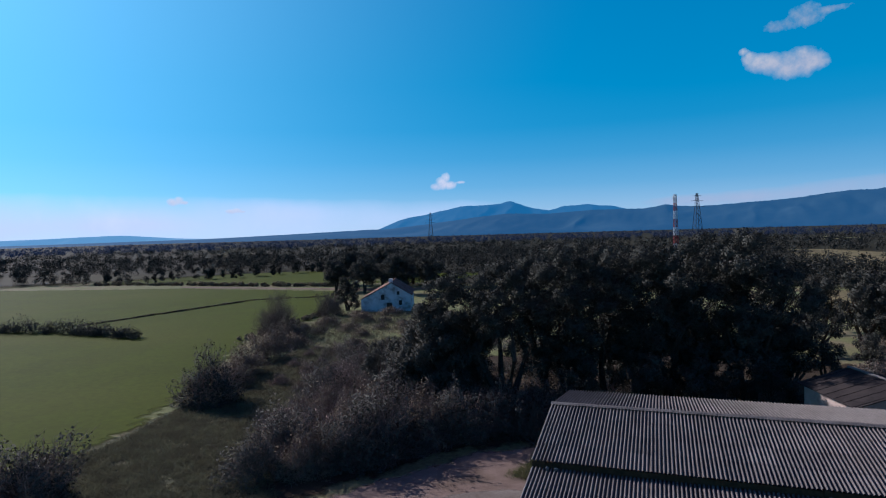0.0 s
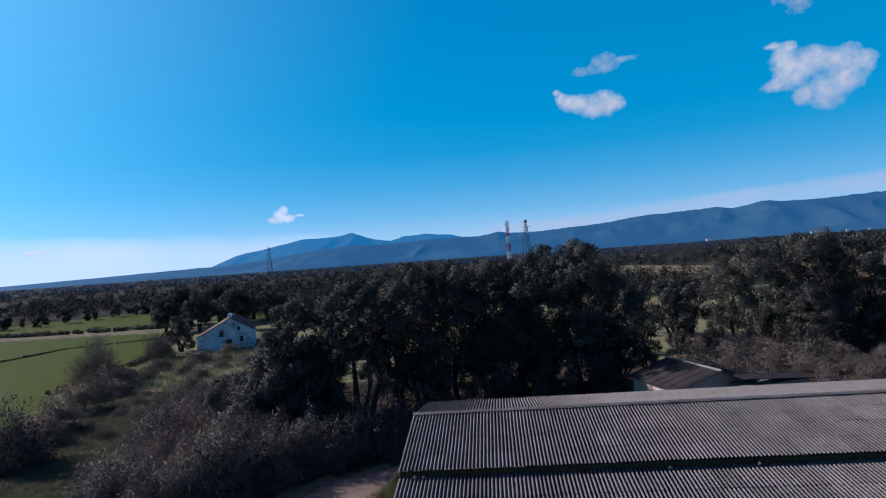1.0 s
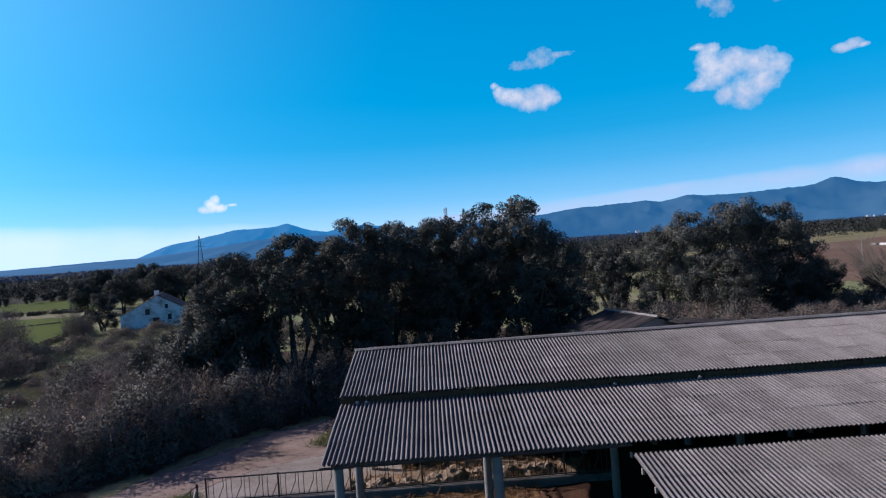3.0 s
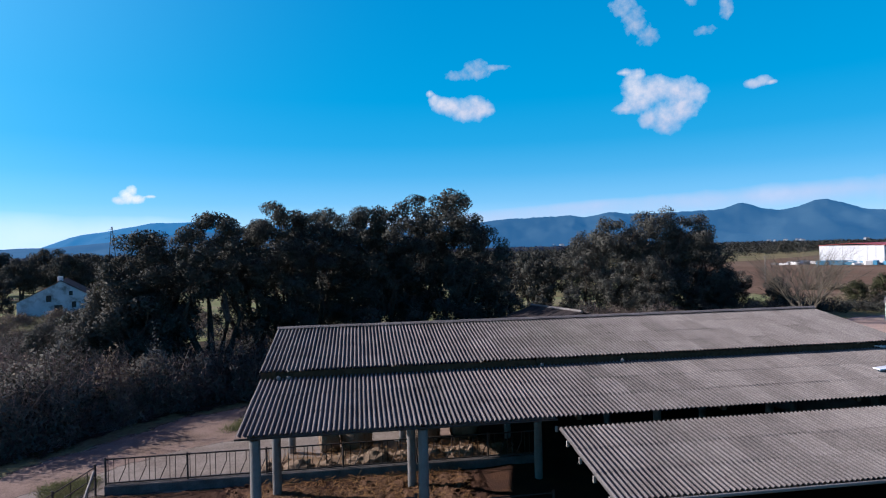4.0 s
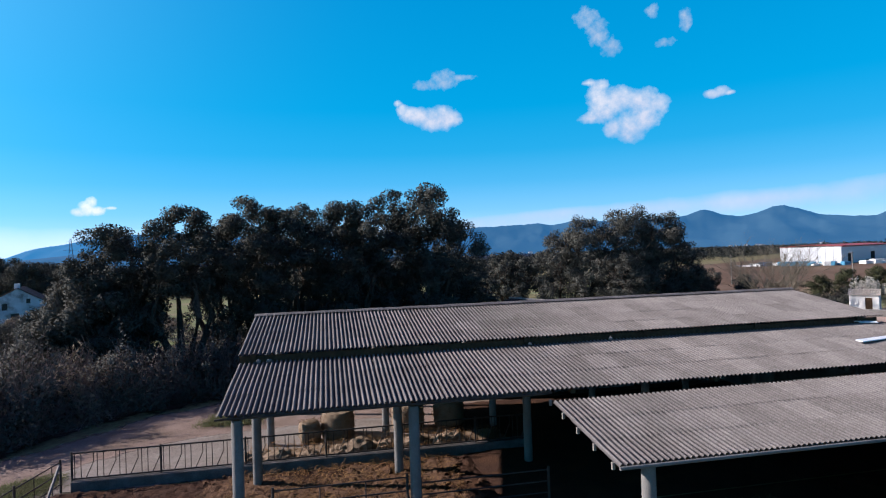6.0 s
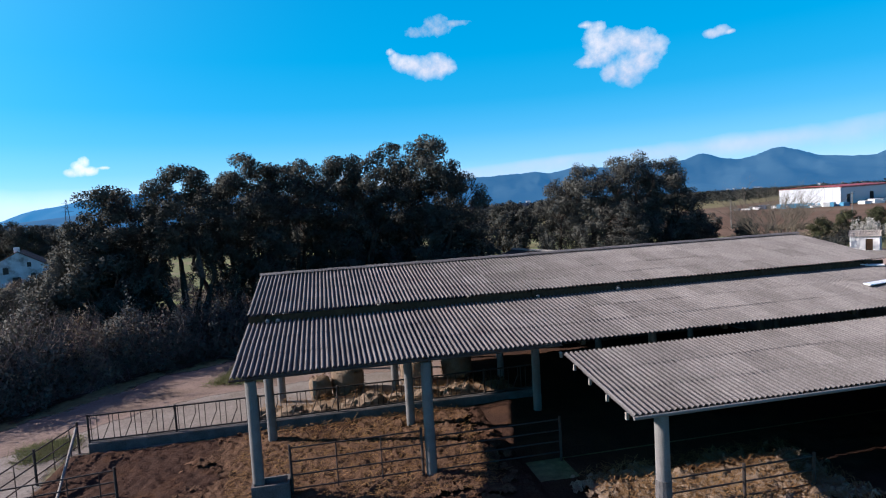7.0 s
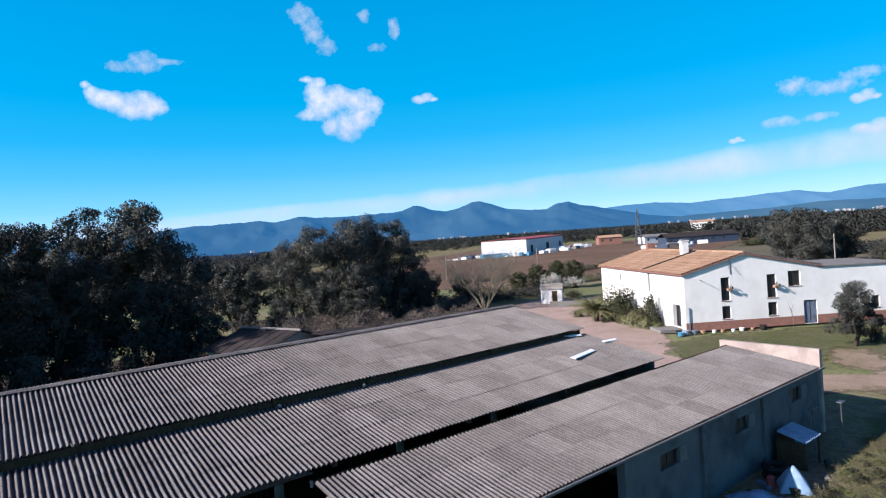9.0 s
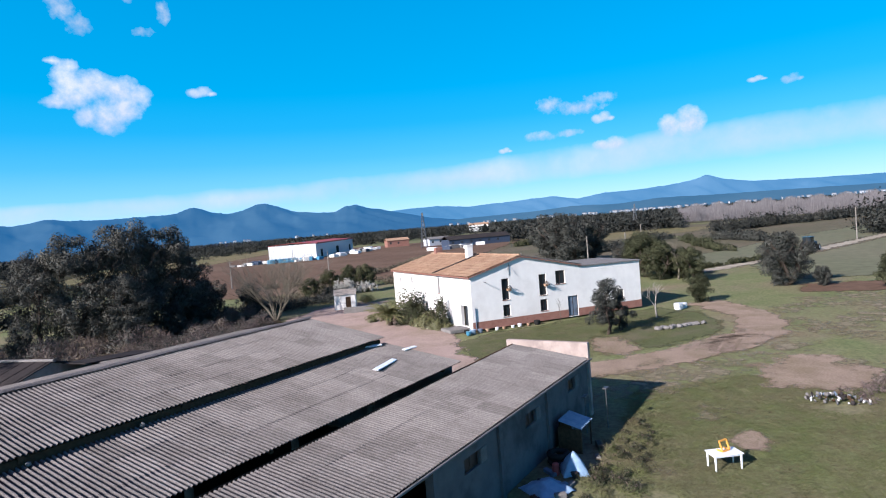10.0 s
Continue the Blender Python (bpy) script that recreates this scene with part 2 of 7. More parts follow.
def prism(bm, outline, z0, z1):
    """An upright prism over an outline of (x, y)."""
    lo, hi = [bm.verts.new((x, y, z0)) for x, y in outline], [bm.verts.new((x, y, z1)) for x, y in outline]
    n = len(lo)
    bm.faces.new(lo[::-1]), bm.faces.new(hi)
    for k in range(n):
        bm.faces.new((lo[k], lo[(k + 1) % n], hi[(k + 1) % n], hi[k]))
    return bm


def slab(bm, a, b, c, d, thick):
    """A flat slab under four corners (counted round), thick downwards."""
    top = [bm.verts.new(p) for p in (a, b, c, d)]
    low = [bm.verts.new(Vector(p) - Vector((0, 0, thick))) for p in (a, b, c, d)]
    bm.faces.new(top), bm.faces.new(low[::-1])
    for k in range(4):
        bm.faces.new((top[k], low[k], low[(k + 1) % 4], top[(k + 1) % 4]))
    return bm


def mesh_of(name, verts, faces):
    """A mesh from arrays of vertices and of faces with the same number of corners."""
    verts, faces = np.asarray(verts, np.float32), np.asarray(faces, np.int32)
    me = bpy.data.meshes.new(name)
    me.vertices.add(len(verts))
    me.vertices.foreach_set("co", verts.ravel())
    k = faces.shape[1]
    me.loops.add(faces.size)
    me.loops.foreach_set("vertex_index", faces.ravel())
    me.polygons.add(len(faces))
    me.polygons.foreach_set("loop_start", np.arange(0, faces.size, k, dtype=np.int32))
    me.update(calc_edges=True)
    return me


def leaf_quads(rng, centres, radii, counts, size, flat=1.0, inner=0.55, droop=0.0):
    """Small leaf sprays strewn in the outer shells of clumps, and the way out of the clump at each."""
    out, bent = [], []
    for c, r, n in zip(centres, radii, counts):
        d = rng.normal(size=(n, 3))
        d /= np.linalg.norm(d, axis=1)[:, None]
        rr = r * (inner + (1.05 - inner) * rng.random(n) ** 0.6)
        p = np.asarray(c) + d * rr[:, None] * (1, 1, flat)
        a = rng.normal(size=(n, 3)) + (0, 0, droop)
        a /= np.linalg.norm(a, axis=1)[:, None]
        b = np.cross(a, rng.normal(size=(n, 3)))
        b /= np.linalg.norm(b, axis=1)[:, None]
        s = size * (0.6 + 0.8 * rng.random(n))[:, None]
        a, b = a * s, b * s * 0.5
        out.append(np.stack([p - a, p + b - a * 0.2, p + a, p - b + a * 0.1], 1))
        bent.append(d + (0, 0, 0.25))
    return np.concatenate(out), np.concatenate(bent)


def quads_mesh(name, q, outward=None):
    """A mesh of loose quads; with outward, each leaf turns its face that way and is shaded as part of its clump."""
    if outward is not None:
        face = np.cross(q[:, 2] - q[:, 0], q[:, 3] - q[:, 1])
        face /= np.linalg.norm(face, axis=1)[:, None] + 1e-9
        turn = (face * outward).sum(1) < 0
        q = q.copy()
        q[turn] = q[turn][:, ::-1]
        face[turn] *= -1
        bent = outward / np.linalg.norm(outward, axis=1)[:, None] * 0.85 + face * 0.3
        bent /= np.linalg.norm(bent, axis=1)[:, None]
    me = mesh_of(name, q.reshape(-1, 3), np.arange(len(q) * 4).reshape(-1, 4))
    if outward is not None:
        me.normals_split_custom_set_from_vertices(np.repeat(bent, 4, 0))
    return me


# ---- ground ----
G = -0.4


def height(x, y):
    """The lie of the land: nearly flat."""
    return G + 0.10 * noise.noise((x * 0.03, y * 0.03, 0)) * min(1, math.hypot(x - 12, y - 8) / 60)


def ground_sheet():
    verts, faces, n = [], [], 96
    radii = [0.01] + [3 * 1.13 ** k for k in range(61)]
    for r in radii:
        for k in range(n):
            a = k * math.tau / n
            x, y = 15 + r * math.cos(a), 10 + r * math.sin(a)
            verts.append((x, y, height(x, y) if r < 900 else G))
    for i in range(len(radii) - 1):
        for k in range(n):
            u, v = i * n + k, i * n + (k + 1) % n
            faces.append((u, u + n, v + n, v))
    me = mesh_of("ground", verts, faces)
    me.polygons.foreach_set("use_smooth", [True] * len(me.polygons))
    return me


M["ground"] = mat("rough_grassland", (0.140, 0.138, 0.070), (0.094, 0.118, 0.046), scale=0.25, c=(0.171, 0.126, 0.092), cscale=0.09, fine=0.35, bump=0.6, bscale=5)
g = ground_sheet()
g.materials.append(M["ground"])
tagged(new("ground", g), "rough grass and scrub land", "ground", kind="structure")


def patch(name, outline, material, label, category, lift=0.03, seed=1, wobble=0.6, step=2.0, soft=None):
    """A sheet of other ground just above the land, fading out softly and unevenly at its edge."""
    soft = soft or max(1.2, wobble * 1.6)
    o = np.array(outline, float)
    lo, hi = o.min(0) - wobble, o.max(0) + wobble
    gap = max(soft / 2.2, (hi - lo).max() / 110)
    nx, ny = (int(v) + 2 for v in (hi - lo) / gap)
    xs, ys = np.linspace(lo[0], hi[0], nx), np.linspace(lo[1], hi[1], ny)
    x, y = (v.ravel() for v in np.meshgrid(xs, ys))
    bend = np.array([noise.noise_vector((p * 0.35 + seed * 7, q * 0.35, seed))[:2] for p, q in zip(x, y)]) * wobble
    p = np.stack([x, y], 1) + bend
    # signed distance to the outline
    far, odd = np.full(len(p), 1e9), np.zeros(len(p), bool)
    for u, v in zip(o, np.roll(o, -1, 0)):
        d = v - u
        t = np.clip(((p - u) @ d) / (d @ d), 0, 1)
        far = np.minimum(far, np.linalg.norm(p - u - t[:, None] * d, axis=1))
        odd ^= ((u[1] > p[:, 1]) != (v[1] > p[:, 1])) & (p[:, 0] < d[0] * (p[:, 1] - u[1]) / (d[1] if d[1] else 1e-9) + u[0])
    inner = np.clip(np.where(odd, far, -far) / soft + 0.35, 0, 1)
    z = [max(height(a, b), G - 0.02) + lift for a, b in zip(x, y)]
    k = np.arange(nx * ny).reshape(ny, nx)
    faces = np.stack([k[:-1, :-1], k[:-1, 1:], k[1:, 1:], k[1:, :-1]], -1).reshape(-1, 4)
    faces = faces[inner[faces].max(1) > 0]
    used, back = np.unique(faces, return_inverse=True)
    me = mesh_of(name, np.stack([x, y, z], 1)[used], back.reshape(-1, 4))
    me.attributes.new("inner", "FLOAT", "POINT").data.foreach_set("value", inner[used])
    me.materials.append(M[material])
    return tagged(new(name, me), label, category, kind="structure")


M["slope_turf"] = mat("rough_slope_turf", (0.072, 0.072, 0.042), (0.040, 0.042, 0.026), scale=0.9, c=(0.066, 0.055, 0.033), cscale=0.3, fine=0.5, bump=0.8, bscale=5, fade=True)
patch("slope_turf", [(-37, -6), (-20, -6), (-15, 6), (-19, 12), (-26, 24), (-32, 50), (-46, 54), (-41, 30), (-38, 20)], "slope_turf", "rough tufted turf on the slope", "ground", 0.02, 43, 1.5, 2, 3.0)
patch("field", [(-36, -6), (-36, 9), (-41, 26), (-56, 55), (-60, 91), (-84, 132), (-145, 136), (-230, 120), (-300, 40), (-200, -60), (-60, -40)], "green_field", "bright green field of young wheat", "field", 0.06, 2, 1.5, 4)
patch("field", [(-205, 147), (-92, 152), (-100, 172), (-118, 200), (-150, 222), (-200, 190)], "green_field", "green field beyond the lane", "field", 0.1, 3, 1.5, 5)
patch("field", [(-90, 160), (-60, 160), (-60, 205), (-80, 205)], "green_field", "small green field behind the ruined farmhouse", "field", 0.1, 4, 1.5, 5)
patch("lane", [(-150, 138), (-88, 136), (-60, 130), (-60, 134), (-88, 140.5), (-150, 142)], "path", "pale dirt farm lane between fields", "road", 0.08, 5, 0.5, 4)
patch("yard", [(-17, -4), (-10, -6), (-8.6, 3), (-8, 7.2), (12, 7.3), (31, 7.3), (31, 20), (10, 22), (-2, 22), (-6.5, 20.5), (-10, 16), (-14, 10)], "path", "bare reddish dirt track round the barn", "yard", 0.03, 6, 0.8, 1.5)
M["apron"] = mat("dusty_concrete", (0.190, 0.164, 0.144), (0.150, 0.127, 0.109), scale=0.9, c=(0.109, 0.086, 0.069), cscale=0.3, fine=0.3, bump=0.2, bscale=10, fade=True)
patch("yard_apron", [(-15.5, -5), (-8, -6), (-8, 7.0), (3, 7.1), (8, 9), (8, 14.6), (2, 14.8), (-3.5, 14), (-8, 11.2), (-11.5, 7.5), (-14, 2)], "apron", "dusty pale concrete apron beside the barn", "yard", 0.05, 8, 0.6, 1.2, 0.8)
patch("ploughed_field", [(78, 92), (84, 76), (130, 68), (300, 120), (360, 220), (300, 330), (120, 230), (90, 150)], "soil", "bare brown ploughed field", "field", 0.06, 7, 3, 8)

# ---- barn ----
PITCH, SHEET_W = 0.177, 0.177 * 6
SLOPE = 0.149
X_0, X_END = -0.3, 30.2


def corrugated(name, width, length, waves):
    """A corrugated sheet: x across the waves, y up the slope."""
    n = waves * 6
    verts = []
    trough = []
    for j in (0, length):
        for i in range(n + 1):
            a = i / 6 * math.tau
            verts.append((i * width / n, j, 0.047 * math.cos(a + math.pi)))
            trough.append(0.5 + 0.5 * math.cos(a))
    faces = [(i, i + 1, n + 2 + i, n + 1 + i) for i in range(n)]
    me = mesh_of(name, verts, faces)
    me.polygons.foreach_set("use_smooth", [True] * len(me.polygons))
    me.attributes.new("trough", "FLOAT", "POINT").data.foreach_set("value", trough)
    me.materials.append(M["fibre"])
    return me


def roof_of_sheets(parent, x0, x1, y0, z0, y1, z1, rows, rng):
    """Rows of lapped sheets up a slope, each sheet a piece of its own."""
    along = math.hypot(y1 - y0, z1 - z0)
    tilt = math.degrees(math.atan2(z1 - z0, y1 - y0))
    step = along / rows
    me = corrugated("roof_sheet", SHEET_W, step + 0.14, 6)
    n = int((x1 - x0) / SHEET_W)
    for j in range(rows):
        for i in range(n):
            d = j * step
            y, z = y0 + (y1 - y0) * d / along, z0 + (z1 - z0) * d / along
            shared("roof_sheet", me, parent, pose(x0 + i * SHEET_W + rng.uniform(-0.006, 0.006), y, z + 0.05 + 0.004 * (i % 2) + rng.uniform(-0.006, 0.006), tilt - 0.5 + rng.uniform(-0.12, 0.12), rng.uniform(-0.15, 0.15), rng.uniform(-0.15, 0.15)))


rng = random.Random(4)
Y_STEP, Z_STEP, Y_RIDGE, Z_RIDGE = 5.0, 5.10, 11.0, 6.08
barn = empty("cattle_barn", pose(0, 0, 0), "open cattle barn with grey corrugated roof on concrete posts", "barn")
roof_of_sheets(barn, X_0, X_END + 0.4, -0.1, 3.96, 4.93, 4.0 + 4.93 * SLOPE, 3, rng)
roof_of_sheets(barn, X_0, X_END + 0.4, Y_STEP, Z_STEP, Y_RIDGE, Z_RIDGE, 4, rng)
# far slope, joined
bm = bmesh.new()
me = corrugated("far", X_END - X_0, 7.0, 172)
bm.from_mesh(me)
ob = part("far_slope", bm, "fibre", barn, "corrugated far slope of the roof", smooth=True)
ob.matrix_basis = pose(X_END, Y_RIDGE + 6.9, Z_RIDGE - 1.03 + 0.05, math.degrees(math.atan(SLOPE)), 0, 180)
# ridge caps
me = bpy.data.meshes.new("ridge_cap")
bm = bmesh.new()
prof = [(-0.22, -0.02), (-0.10, 0.045), (0, 0.075), (0.10, 0.045), (0.22, -0.02)]
for s in (0, 1):
    for y, z in prof:
        bm.verts.new((s * 1.12, y, z))
bm.verts.ensure_lookup_table()
for k in range(4):
    bm.faces.new([bm.verts[i] for i in (k, k + 1, k + 6, k + 5)])
bm.to_mesh(me)
bm.free()
me.materials.append(M["fibre"])
for i in range(29):
    shared("ridge_cap", me, barn, pose(X_0 + i * SHEET_W, Y_RIDGE, Z_RIDGE + 0.10 + 0.01 * (i % 2)))
# posts in rows, beams along them, rafters
POST_X = [0.3 + 5.75 * k for k in range(6)]
bm = tube(bmesh.new(), [(0, 0, 0), (0, 0, 1)], [0.19, 0.18], 14)
post_me = bpy.data.meshes.new("post")
bm.to_mesh(post_me)
bm.free()
post_me.polygons.foreach_set("use_smooth", [len(p.vertices) == 4 for p in post_me.polygons])
post_me.materials.append(M["concrete"])
for x in POST_X:
    for y, z in ((0.22, 3.78), (Y_STEP + 0.3, 4.6), (Y_RIDGE, 5.75), (Y_RIDGE + 6.2, 4.9)):
        if y < 1 and x > 11:
            continue
        shared("post", post_me, barn, Matrix.Translation((x, y, G)) @ Matrix.Diagonal((1, 1, z - G, 1)))
part("front_beam", box(bmesh.new(), 0.05, 10.9, 0.12, 0.32, 3.80, 3.96, 0.01), "old_concrete", barn)
# dark wood on beams and rafters stands in for shade under the roof
for y, z in ((0.95, 3.80), (Y_STEP + 0.9, 4.62), (Y_RIDGE, 5.77), (Y_RIDGE + 6.2, 4.92)):
    part("beam", box(bmesh.new(), 0.05, X_END, y - 0.1, y + 0.1, z, z + 0.16, 0.01), "wood", barn)
for x in POST_X:
    bm = bmesh.new()
    slab(bm, (x - 0.09, 0.1, 3.98), (x + 0.09, 0.1, 3.98), (x + 0.09, Y_STEP + 0.4, 4.74), (x - 0.09, Y_STEP + 0.4, 4.74), 0.2)
    part("rafter", bm, "wood", barn)
    bm = bmesh.new()
    slab(bm, (x - 0.09, Y_STEP, 5.13), (x + 0.09, Y_STEP, 5.13), (x + 0.09, Y_RIDGE, 6.05), (x - 0.09, Y_RIDGE, 6.05), 0.2)
    part("rafter", bm, "wood", barn)
    bm = bmesh.new()
    slab(bm, (x - 0.09, Y_RIDGE, 6.05), (x + 0.09, Y_RIDGE, 6.05), (x + 0.09, Y_RIDGE + 6.8, 5.05), (x - 0.09, Y_RIDGE + 6.8, 5.05), 0.2)
    part("rafter", bm, "wood", barn)
# front gutter edge, and an added dark board as shade in the step
part("gutter", box(bmesh.new(), X_0 - 0.02, 10.9, -0.15, -0.08, 3.88, 3.94, 0.01), "rust", barn, "thin metal edge along the eave")
bm = bmesh.new()
side = [(0.3, G - 0.1), (Y_RIDGE + 6, G - 0.1), (Y_RIDGE + 6, 4.98), (Y_RIDGE, 5.92), (Y_STEP + 0.3, 4.93), (Y_STEP + 0.2, 4.66), (0.3, 3.92)]
lo, hi = [bm.verts.new((X_END - 0.25, y, z)) for y, z in side], [bm.verts.new((X_END - 0.05, y, z)) for y, z in side]
bm.faces.new(lo), bm.faces.new(hi[::-1])
for k in range(7):
    bm.faces.new((lo[k], hi[k], hi[(k + 1) % 7], lo[(k + 1) % 7]))
bmesh.ops.recalc_face_normals(bm, faces=bm.faces[:])
part("step_board", box(bmesh.new(), X_0 + 0.05, X_END, Y_STEP + 0.12, Y_STEP + 0.17, 4.58, 5.06), "wood", barn, "added dark board for the shaded gap between the roofs")
part("end_wall", bm, "old_plaster", barn, "weathered end wall")
part("back_wall", box(bmesh.new(), 12, X_END - 0.25, Y_RIDGE + 6.15, Y_RIDGE + 6.35, G - 0.1, 4.7), "concrete", barn)

# ---- lean-to along the front ----
LX0, LX1, LY0, LZ0, LY1, LZ1 = 10.85, 36.8, -5.05, 3.0, -0.5, 3.62
lean = empty("lean_to", pose(0, 0, 0), "long lean-to with grey corrugated roof against the barn", "shed")
roof_of_sheets(lean, LX0, LX1, LY0, LZ0, LY1, LZ1, 3, rng)
M["pink_plaster"] = mat("pinkish_plaster", (0.360, 0.288, 0.252), (0.302, 0.238, 0.209), scale=1.5, bump=0.3, c=(0.238, 0.187, 0.166), cscale=0.8)
part("parapet", box(bmesh.new(), LX1 - 0.1, LX1 + 0.2, LY0 + 0.1, 0.3, G - 0.1, 3.88, 0.02), "pink_plaster", lean, "pinkish end wall rising above the roof")
for x in (11.9,):
    shared("post", post_me, lean, Matrix.Translation((x, LY0 + 0.35, G)) @ Matrix.Diagonal((1.1, 1.1, 3.35, 1)))
    bm = tube(bmesh.new(), [(x, LY0 + 0.35, G), (x, LY0 + 0.35, 0.95)], [0.235, 0.225], 14)
    part("post_sleeve", bm, "old_concrete", lean, "grimy lower part of the pale post")
part("edge_beam", box(bmesh.new(), LX0 + 0.1, 22.0, LY0 + 0.25, LY0 + 0.45, 2.9, 3.03, 0.01), "old_concrete", lean)

# ---- shed with a dark roof behind the barn ----
shed = empty("shed", pose(19.1, 29.9, 0.42, 0, 0, -72), "small shed with dark sheet roof and pale ridge", "shed")
M["dark_roof"] = mat("dark_sheet_roof", (0.035, 0.030, 0.029), (0.022, 0.019, 0.019), scale=2, rough=0.9, bump=0.3, c=(0.047, 0.039, 0.036), cscale=0.6, fine=0.3)
for side, name in ((-1, "roof"), (1, "far_roof")):
    bm = bmesh.new()
    slab(bm, (-0.3, 0, 4.5), (6.5, 0, 4.5), (6.5, side * 3.9, 3.4), (-0.3, side * 3.9, 3.4), 0.06)
    part(name, bm, "dark_roof", shed)
    for k in range(7):
        bm = bmesh.new()
        x = 0.1 + k * 1.02
        slab(bm, (x, side * 0.1, 4.5), (x + 0.05, side * 0.1, 4.5), (x + 0.05, side * 3.9, 3.43), (x, side * 3.9, 3.43), 0.05)
        part("roof_seam", bm, "dark_roof", shed)
bm = bmesh.new()
slab(bm, (6.5, 0.6, 4.2), (8.3, 0.6, 4.15), (8.3, 6.6, 3.6), (6.5, 6.6, 3.65), 0.06)
part("lower_roof", bm, "dark_roof", shed)
part("wall", box(bmesh.new(), 0, 6.2, -3.5, 3.5, G - 0.5, 3.4), "pink_plaster", shed)
part("lower_wall", box(bmesh.new(), 6.21, 8.0, 0.8, 6.3, G - 0.5, 3.5), "concrete", shed)
for x in (0.0, 6.1):
    bm = bmesh.new()
    lo = [bm.verts.new((x, y, z)) for y, z in ((-3.5, 3.4), (3.5, 3.4), (0, 4.38))]
    hi = [bm.verts.new((x + 0.1, y, z)) for y, z in ((-3.5, 3.4), (3.5, 3.4), (0, 4.38))]
    bm.faces.new(lo[::-1]), bm.faces.new(hi)
    for k in range(3):
        bm.faces.new((lo[k], lo[(k + 1) % 3], hi[(k + 1) % 3], hi[k]))
    part("gable", bm, "pink_plaster", shed)
for k in range(7):
    bm = bmesh.new()
    tube(bm, [(-0.35 + k * 0.98, 0, 4.5 + 0.01 * (k % 2)), (0.68 + k * 0.98, 0, 4.5 + 0.01 * (k % 2))], [0.12, 0.11], 8)
    part("ridge_tile", bm, "concrete", shed, "pale ridge tile bedded in mortar")

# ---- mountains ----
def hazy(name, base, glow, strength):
    """Wooded slopes with the blue haze of distance painted in as emission."""
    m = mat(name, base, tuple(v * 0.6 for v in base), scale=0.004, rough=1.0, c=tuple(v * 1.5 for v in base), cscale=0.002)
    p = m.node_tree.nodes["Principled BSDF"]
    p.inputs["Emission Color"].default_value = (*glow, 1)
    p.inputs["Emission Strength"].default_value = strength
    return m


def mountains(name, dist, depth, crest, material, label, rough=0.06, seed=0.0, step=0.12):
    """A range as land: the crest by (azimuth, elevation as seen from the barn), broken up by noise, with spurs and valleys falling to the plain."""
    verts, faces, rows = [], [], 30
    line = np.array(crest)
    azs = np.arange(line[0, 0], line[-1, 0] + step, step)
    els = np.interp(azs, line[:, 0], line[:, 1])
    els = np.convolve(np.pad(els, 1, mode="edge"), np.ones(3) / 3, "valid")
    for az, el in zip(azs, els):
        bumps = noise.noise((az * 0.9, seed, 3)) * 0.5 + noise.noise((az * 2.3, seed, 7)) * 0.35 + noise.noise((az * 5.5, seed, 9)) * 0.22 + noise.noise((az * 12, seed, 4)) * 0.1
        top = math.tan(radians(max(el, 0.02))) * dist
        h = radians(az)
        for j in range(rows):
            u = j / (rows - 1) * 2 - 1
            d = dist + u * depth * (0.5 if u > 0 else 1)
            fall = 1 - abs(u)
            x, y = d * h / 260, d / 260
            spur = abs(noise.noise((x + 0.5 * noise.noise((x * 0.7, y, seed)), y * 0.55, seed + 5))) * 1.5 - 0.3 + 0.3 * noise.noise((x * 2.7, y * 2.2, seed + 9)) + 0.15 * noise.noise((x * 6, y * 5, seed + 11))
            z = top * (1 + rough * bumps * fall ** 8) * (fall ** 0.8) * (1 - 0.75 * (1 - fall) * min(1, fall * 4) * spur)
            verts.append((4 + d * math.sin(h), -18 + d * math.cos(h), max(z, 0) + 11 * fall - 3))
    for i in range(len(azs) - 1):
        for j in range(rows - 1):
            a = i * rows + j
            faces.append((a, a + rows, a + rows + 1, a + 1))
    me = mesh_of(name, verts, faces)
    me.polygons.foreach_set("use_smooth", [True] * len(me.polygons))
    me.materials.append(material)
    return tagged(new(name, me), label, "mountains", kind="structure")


HAZE1 = hazy("hazed_far_slopes", (0.018, 0.027, 0.030), (0.020, 0.190, 0.43), 0.53)
HAZE2 = hazy("hazed_near_slopes", (0.022, 0.033, 0.033), (0.010, 0.112, 0.28), 0.47)
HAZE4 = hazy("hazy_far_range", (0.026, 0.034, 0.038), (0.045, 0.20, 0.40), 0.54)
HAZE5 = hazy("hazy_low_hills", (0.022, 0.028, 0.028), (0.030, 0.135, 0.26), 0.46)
HAZE3 = hazy("hazed_pale_slopes", (0.036, 0.043, 0.050), (0.16, 0.42, 0.70), 0.540)
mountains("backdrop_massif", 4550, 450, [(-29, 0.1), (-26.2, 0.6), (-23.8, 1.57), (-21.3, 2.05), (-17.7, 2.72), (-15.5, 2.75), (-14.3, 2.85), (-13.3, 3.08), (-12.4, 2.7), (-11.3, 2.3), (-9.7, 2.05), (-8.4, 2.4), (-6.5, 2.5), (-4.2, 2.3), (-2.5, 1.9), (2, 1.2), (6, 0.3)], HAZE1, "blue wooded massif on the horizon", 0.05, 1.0)
